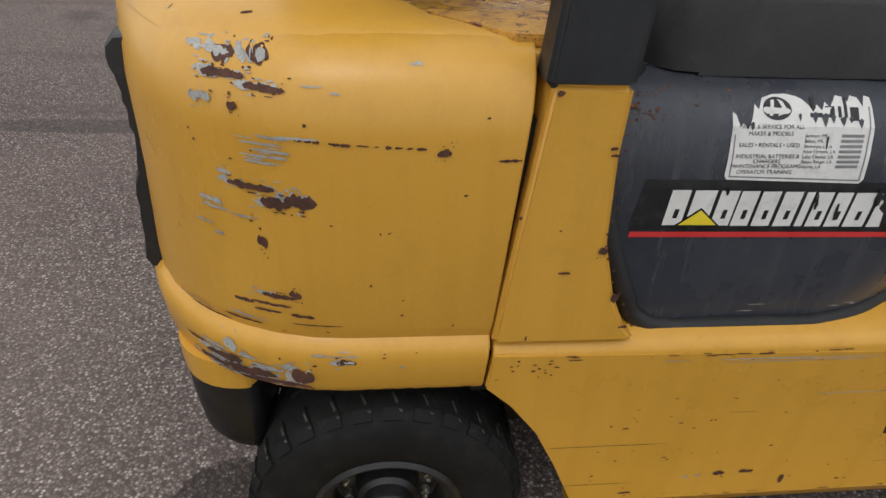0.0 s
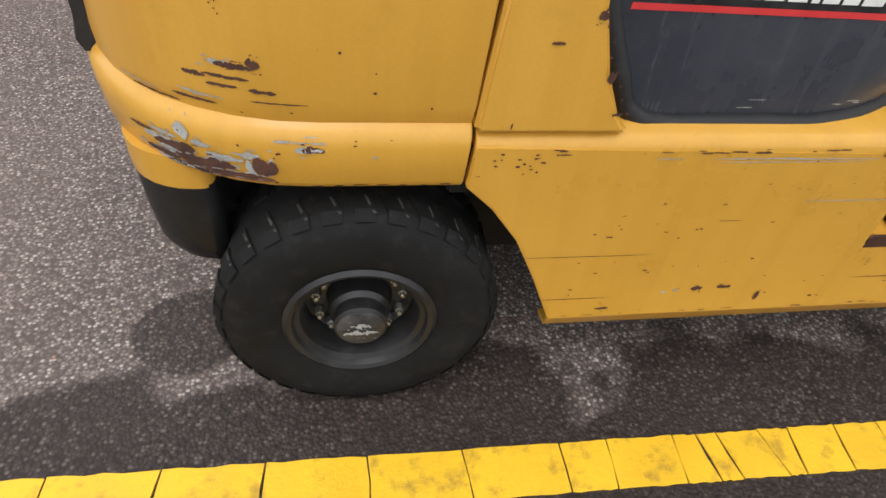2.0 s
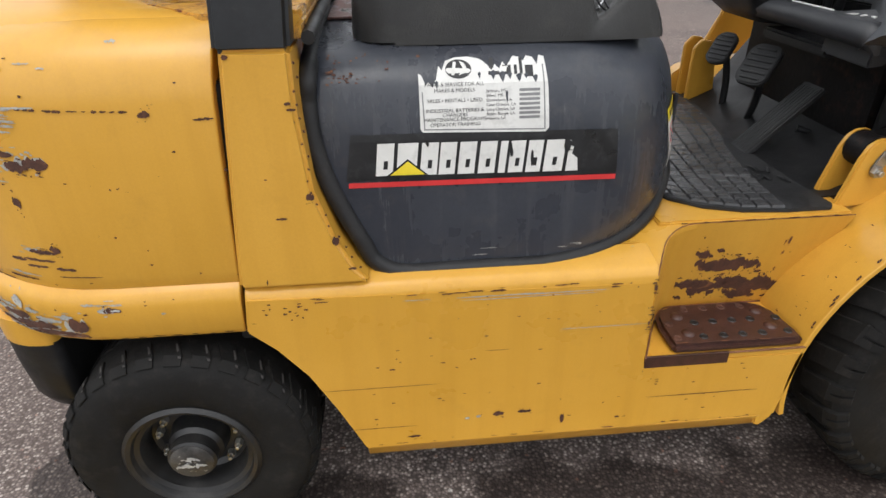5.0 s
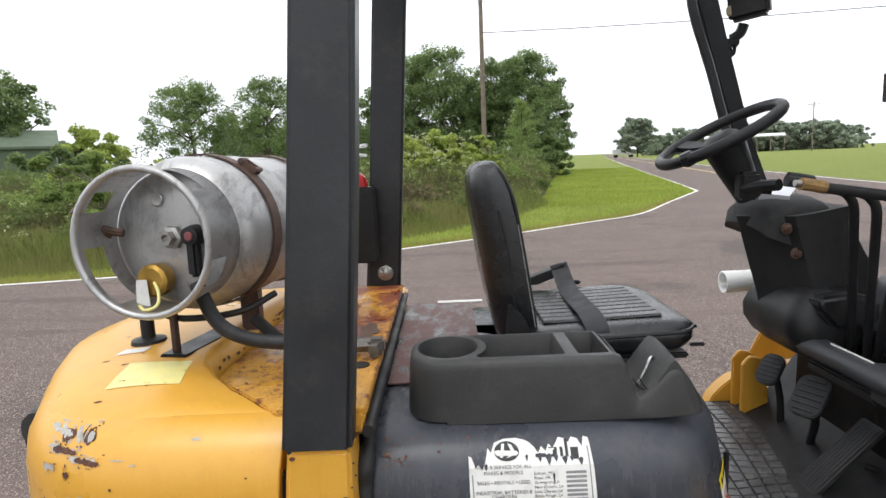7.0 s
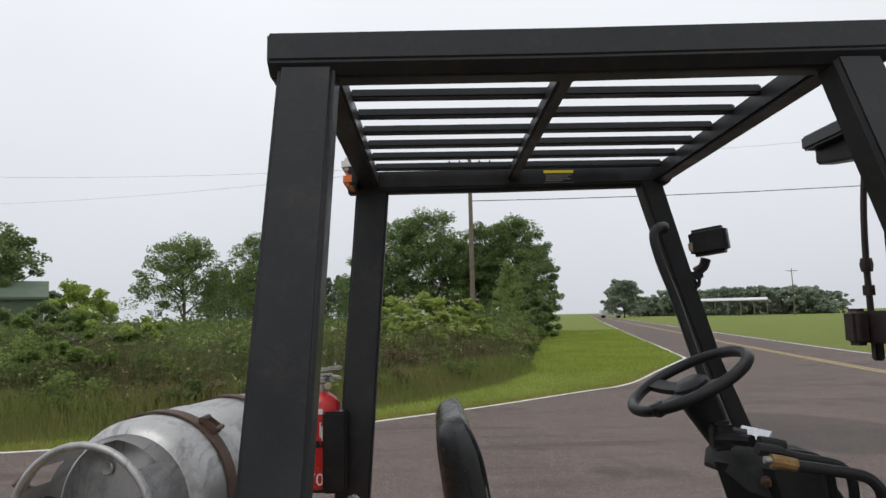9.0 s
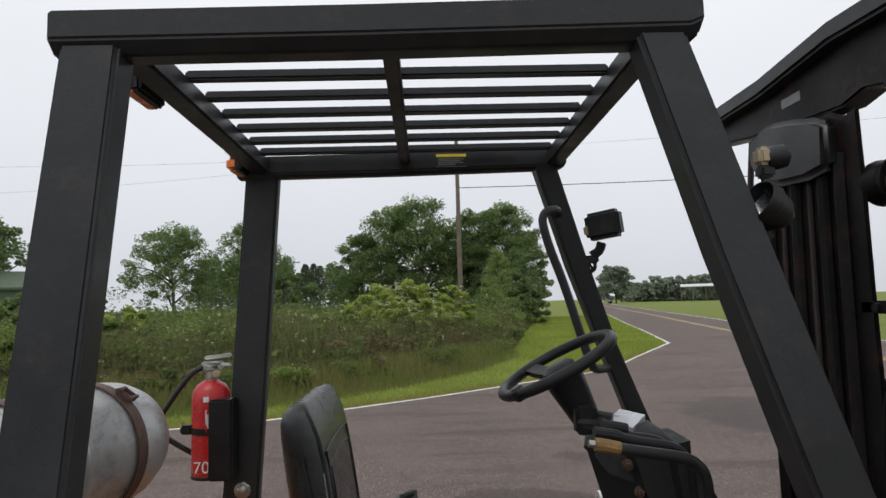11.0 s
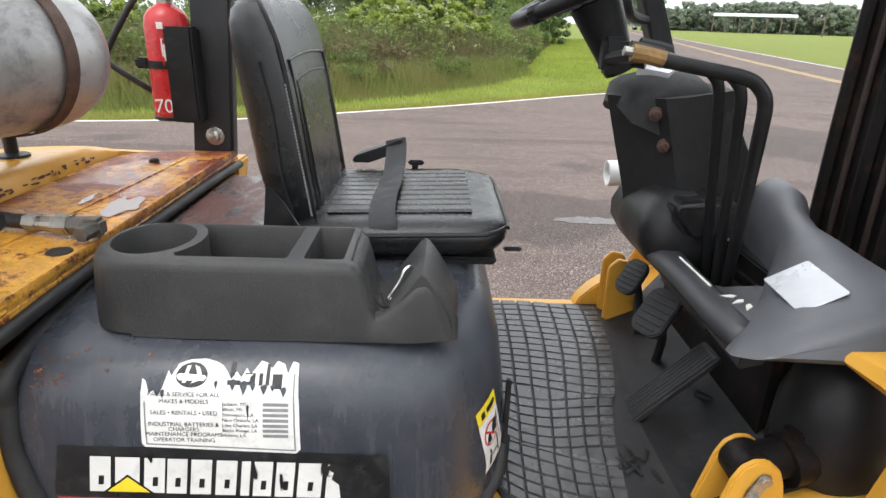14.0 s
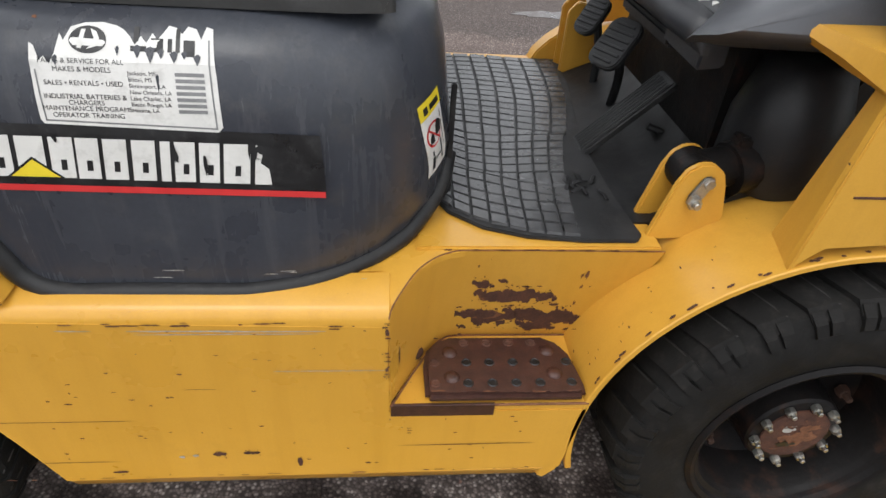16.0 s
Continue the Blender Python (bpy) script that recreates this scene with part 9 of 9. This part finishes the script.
tagged(spray("weed_leaves", leafp, rsw.uniform(0.06, 0.15, len(p)), 0.2, WEEDS, None, 7, 0.45), "broad leaves of weeds and brambles in the field", "weeds", kind="stuff")
p = weed_points(52000, 3.2, rsw, power=0.9)
leafp = np.concatenate([p, (0.05 + 0.52 * rsw.rand(len(p)) ** 1.1 * np.clip(0.35 + (p[:, 1] - np.interp(p[:, 0], *np.array(FRONT).T)) / 2.4, 0.2, 1.3) * (0.6 + 0.4 * np.sin(p[:, 0] * 1.7))).reshape(-1, 1)], 1)
tagged(spray("front_weeds", leafp, rsw.uniform(0.04, 0.11, len(p)), 0.45, WEEDS_SOFT, None, 17, 0.35), "soft leafy weeds along the front of the field", "weeds", kind="stuff")
p = weed_points(42000, 45, rsw, -45, 12, 0.9)
h_ = field_height(p, 0.8, 1.6) * np.where(np.hypot(p[:, 0] - 0.5, p[:, 1] + 0.9) < 24, 0.88, 1.08)
leafp = np.concatenate([p, (h_ * rsw.uniform(0.3, 1.0, len(p))).reshape(-1, 1)], 1)
tagged(spray("field_growth", leafp, rsw.uniform(0.12, 0.30, len(p)), 0.25, LEAF_MID, None, 8, 0.5), "dense green undergrowth across the field", "undergrowth", kind="stuff")
p = weed_points(500, 8, rsw)
leafp = np.repeat(np.concatenate([p, field_height(p, 0.8, 1.5).reshape(-1, 1)], 1), 6, 0) + rsw.uniform(-0.05, 0.05, (len(p) * 6, 3))
tagged(spray("weed_flowers", leafp, np.full(len(leafp), 0.035), 0.0, FLOWER, None, 9, 0.9, 0), "small pale flower heads in the weeds", "flowers", kind="stuff")
# bushy clumps of bramble and sumac standing up out of the weeds
for mat, count, seed, (r0_, r1_), (h0_, h1_), txt in ((LEAF_LIGHT, 190, 31, (0.40, 0.95), (0.95, 1.55), "light yellow-green bramble clumps in the field"), (LEAF_MID, 150, 32, (0.45, 1.0), (0.95, 1.5), "mid-green leafy clumps in the field"), (WEEDS_DRY, 120, 33, (0.3, 0.8), (0.6, 1.2), "brownish dry clumps in the field")):
    rs3 = np.random.RandomState(seed)
    base = weed_points(count, 15, rs3, -24, 9, 1.0)
    depth_ = base[:, 1] - np.interp(base[:, 0], *np.array(FRONT).T)
    pts, szs = [], []
    for (bx_, by_), far_ in zip(base, depth_):
        rise = min(1.0, 0.45 + max(0.0, far_) / 7.0)
        r3, h3 = rs3.uniform(r0_, r1_) * rise, rs3.uniform(h0_, h1_) * rise
        for _ in range(4):
            c3 = np.array([bx_ + rs3.normal() * r3 * 0.4, by_ + rs3.normal() * r3 * 0.4, h3 * rs3.uniform(0.35, 0.9)])
            d3 = rs3.normal(size=(75, 3))
            d3 /= np.linalg.norm(d3, axis=1, keepdims=True)
            pts.append(c3 + d3 * np.array([1, 1, 0.6]) * r3 * 0.55 * rs3.uniform(0.35, 1.0, (75, 1)))
            szs.append(rs3.uniform(0.05, 0.14, 75))
    pts = np.concatenate(pts)
    pts[:, 2] = np.maximum(pts[:, 2], 0.02)
    tagged(spray("bramble", pts, np.concatenate(szs), 0.15, mat, None, seed, 0.55), txt, "undergrowth", kind="stuff")
# the verge: longer grass before the weeds, short grass to the line
vx, vy = np.array(VERGE).T
order = np.argsort(vx)
xs = rsw.uniform(-14, 12, 90000)
ys = np.interp(xs, vx[order], vy[order]) + 0.05 + 6.0 * rsw.rand(len(xs)) ** 1.3
fx, fy = np.array(FRONT).T
keep = (ys < np.interp(xs, fx, fy) + 1.5) & ((xs < 9.3))
xs, ys = xs[keep], ys[keep]
near_weeds = np.clip(1 - (np.interp(xs, fx, fy) - ys) / 2.2, 0, 1)
long_ = near_weeds > 0.25
hs_, ws_ = (0.05 + 0.42 * near_weeds ** 1.8) * rsw.uniform(0.6, 1.3, len(xs)), rsw.uniform(0.006, 0.014, len(xs)) + 0.008 * near_weeds
blades("verge_grass", np.stack([xs, ys], 1)[~long_], hs_[~long_], ws_[~long_], 0.6, BLADE, 10, "fresh green verge grass beside the asphalt", "grass")
blades("long_grass", np.stack([xs, ys], 1)[long_], hs_[long_], ws_[long_], 0.6, GRASS_LONG, 13, "long soft grass at the foot of the weeds", "grass")

# a thin dry fringe along the asphalt's edge
xs = rsw.uniform(-12, 7.5, 14000)
ys = np.interp(xs, vx[order], vy[order]) + 0.04 + 0.55 * rsw.rand(len(xs)) ** 1.6
blades("dry_fringe", np.stack([xs, ys], 1), rsw.uniform(0.03, 0.08, len(xs)), rsw.uniform(0.006, 0.014, len(xs)), 0.8, GRASS_DRY, 14, "dry yellowish grass fringe along the asphalt edge", "grass")
# the strip of grass that runs up beside the road
lx, ly = np.array(ROAD_LEFT).T
ys = rsw.uniform(17, 60, 60000)
left = np.interp(ys, fy, fx) - 0.3
right = np.interp(ys, np.concatenate([vy[order][-8:], ly]), np.concatenate([vx[order][-8:], lx])) - 0.1
xs = left + (right - left) * rsw.rand(len(ys))
blades("roadside_grass", np.stack([xs, ys], 1), rsw.uniform(0.05, 0.13, len(xs)), rsw.uniform(0.012, 0.03, len(xs)), 0.6, BLADE, 12, "fresh green grass strip along the road", "grass")

# ---- poles, wires, far buildings ----
def utility_pole(x, y, h, arm, label, wires=True):
    pl = thing("utility_pole", label, "utility pole", at=(x, y, -0.02))
    part("post", lathe([(0, 0), (0.15, 0), (0.145, 0.3), (0.10, h), (0, h)], Matrix(), 14), POLE_WOOD, pl)
    part("crossarm", box(-arm, arm, -0.06, 0.06, h - 0.75, h - 0.62, 0.01), POLE_WOOD, pl)
    for q in (-0.92, -0.45, 0.45, 0.92):
        part("insulator", lathe([(0, 0), (0.03, 0), (0.055, 0.05), (0.03, 0.09), (0.045, 0.12), (0, 0.15)], Matrix.Translation((q * arm, 0, h - 0.62)), 10), GLASS_DARK, pl)
    for s in (-1, 1):
        part("brace", tube([(s * arm * 0.55, -0.07, h - 0.70), (0, -0.12, h - 1.35)], 0.018, 6, 1), POLE_WOOD, pl)
    return pl


px, py = at_bearing(3.95, 34)
utility_pole(px, py, 10.95, 1.25, "weathered wooden utility pole at the field edge")
ghost = thing("cable_guard", "pale cable guards at the foot of the pole", "cable guard", at=(px, py, 0))
part("guard_tube", merged(tube([(0.30, -0.2, 0.0), (0.26, -0.1, 2.4)], 0.035, 8, 1), tube([(0.55, -0.3, 0.0), (0.5, -0.3, 1.2)], 0.05, 8, 1)), POLE_WOOD, ghost)


def wire(a, b, sag, r, label):
    pts = [Vector(a).lerp(Vector(b), k / 12) - Vector((0, 0, sag * 4 * (k / 12) * (1 - k / 12))) for k in range(13)]
    w_ = tagged(part("overhead_wire", tube(pts, r, 6, 1), GLASS_DARK, None, "", 80), label, "cable", "overhead wires")
    return w_


wire((px, py, 8.1), (62, 24, 10.2), 0.9, 0.022, "thin dark overhead cable from the pole across the road")
wire((px - 1.1, py, 10.25), (-60, 58, 13.5), 1.0, 0.006, "thin overhead wire over the field")
wire((px - 0.6, py, 10.25), (-58, 48, 15.0), 1.0, 0.006, "thin overhead wire over the field")
wire((px + 1.1, py, 10.25), (60, 20, 13.0), 1.0, 0.005, "thin overhead wire over the road")
fx_, fy_ = at_bearing(31.0, 190)
utility_pole(fx_, fy_, 12.8, 1.6, "far wooden utility pole beside the barn")
fx_, fy_ = at_bearing(-12.0, 92)
utility_pole(fx_, fy_, 8.9, 1.3, "far wooden utility pole before the pine wood")

x, y = at_bearing(26.1, 230)
barn = thing("barn", "long low open barn with pale sheet roof", "barn", at=(x, y, 0))
turn = Matrix.Rotation(radians(-27), 4, "Z")
part("roof", turned(prism([(-5, 4.9), (0, 5.7), (5, 5.0), (5, 5.2), (0, 5.95), (-5, 5.15)], "x", -12, 12, 0.02), turn), ROOF_PALE, barn, "pale sheet roof")
for k in range(7):
    part("post", turned(box(-11.8 + 3.9 * k, -11.5 + 3.9 * k, -4.8, -4.5, 0, 4.8, 0.02), turn), POLE_WOOD, barn)
x, y = at_bearing(-35.2, 60)
shed = thing("shed", "green sheet-metal shed behind the weeds", "shed", at=(x, y, 0))
turn = Matrix.Rotation(radians(32), 4, "Z")
part("wall", turned(prism([(-4, 0), (4, 0), (4, 3.6), (0, 4.9), (-4, 3.6)], "x", -5, 3.4, 0.02), turn), SHED, shed)
part("roof", turned(prism([(-4.3, 3.5), (0, 4.95), (4.3, 3.5), (4.3, 3.7), (0, 5.15), (-4.3, 3.7)], "x", -5.3, 3.7, 0.02), turn), SHED, shed)
for k in range(2):
    part("window", turned(box(3.38, 3.46, -1.6 + 2.2 * k, -0.6 + 2.2 * k, 1.6, 3.0, 0.02), turn), ROOF_PALE, shed)
x, y = at_bearing(16.4, 215)
truck = thing("parked_truck", "small pale box truck far off by the road crest", "truck", at=(x, y, 0))
part("box_body", box(-3.4, 2.0, -1.0, 1.0, 1.0, 2.6, 0.05), ROOF_PALE, truck)
part("cab", prism([(2.05, 0.6), (3.6, 0.6), (3.6, 1.4), (3.1, 2.2), (2.05, 2.2)], "y", -1.0, 1.0, 0.05), ROOF_PALE, truck)
for q in (-2.4, 2.7):
    part("truck_wheel", lathe([(0, -1.05), (0.45, -1.05), (0.45, 1.05), (0, 1.05)], Matrix.Translation((q, 0, 0.45)) @ FACE_NEAR, 16), TYRE, truck)
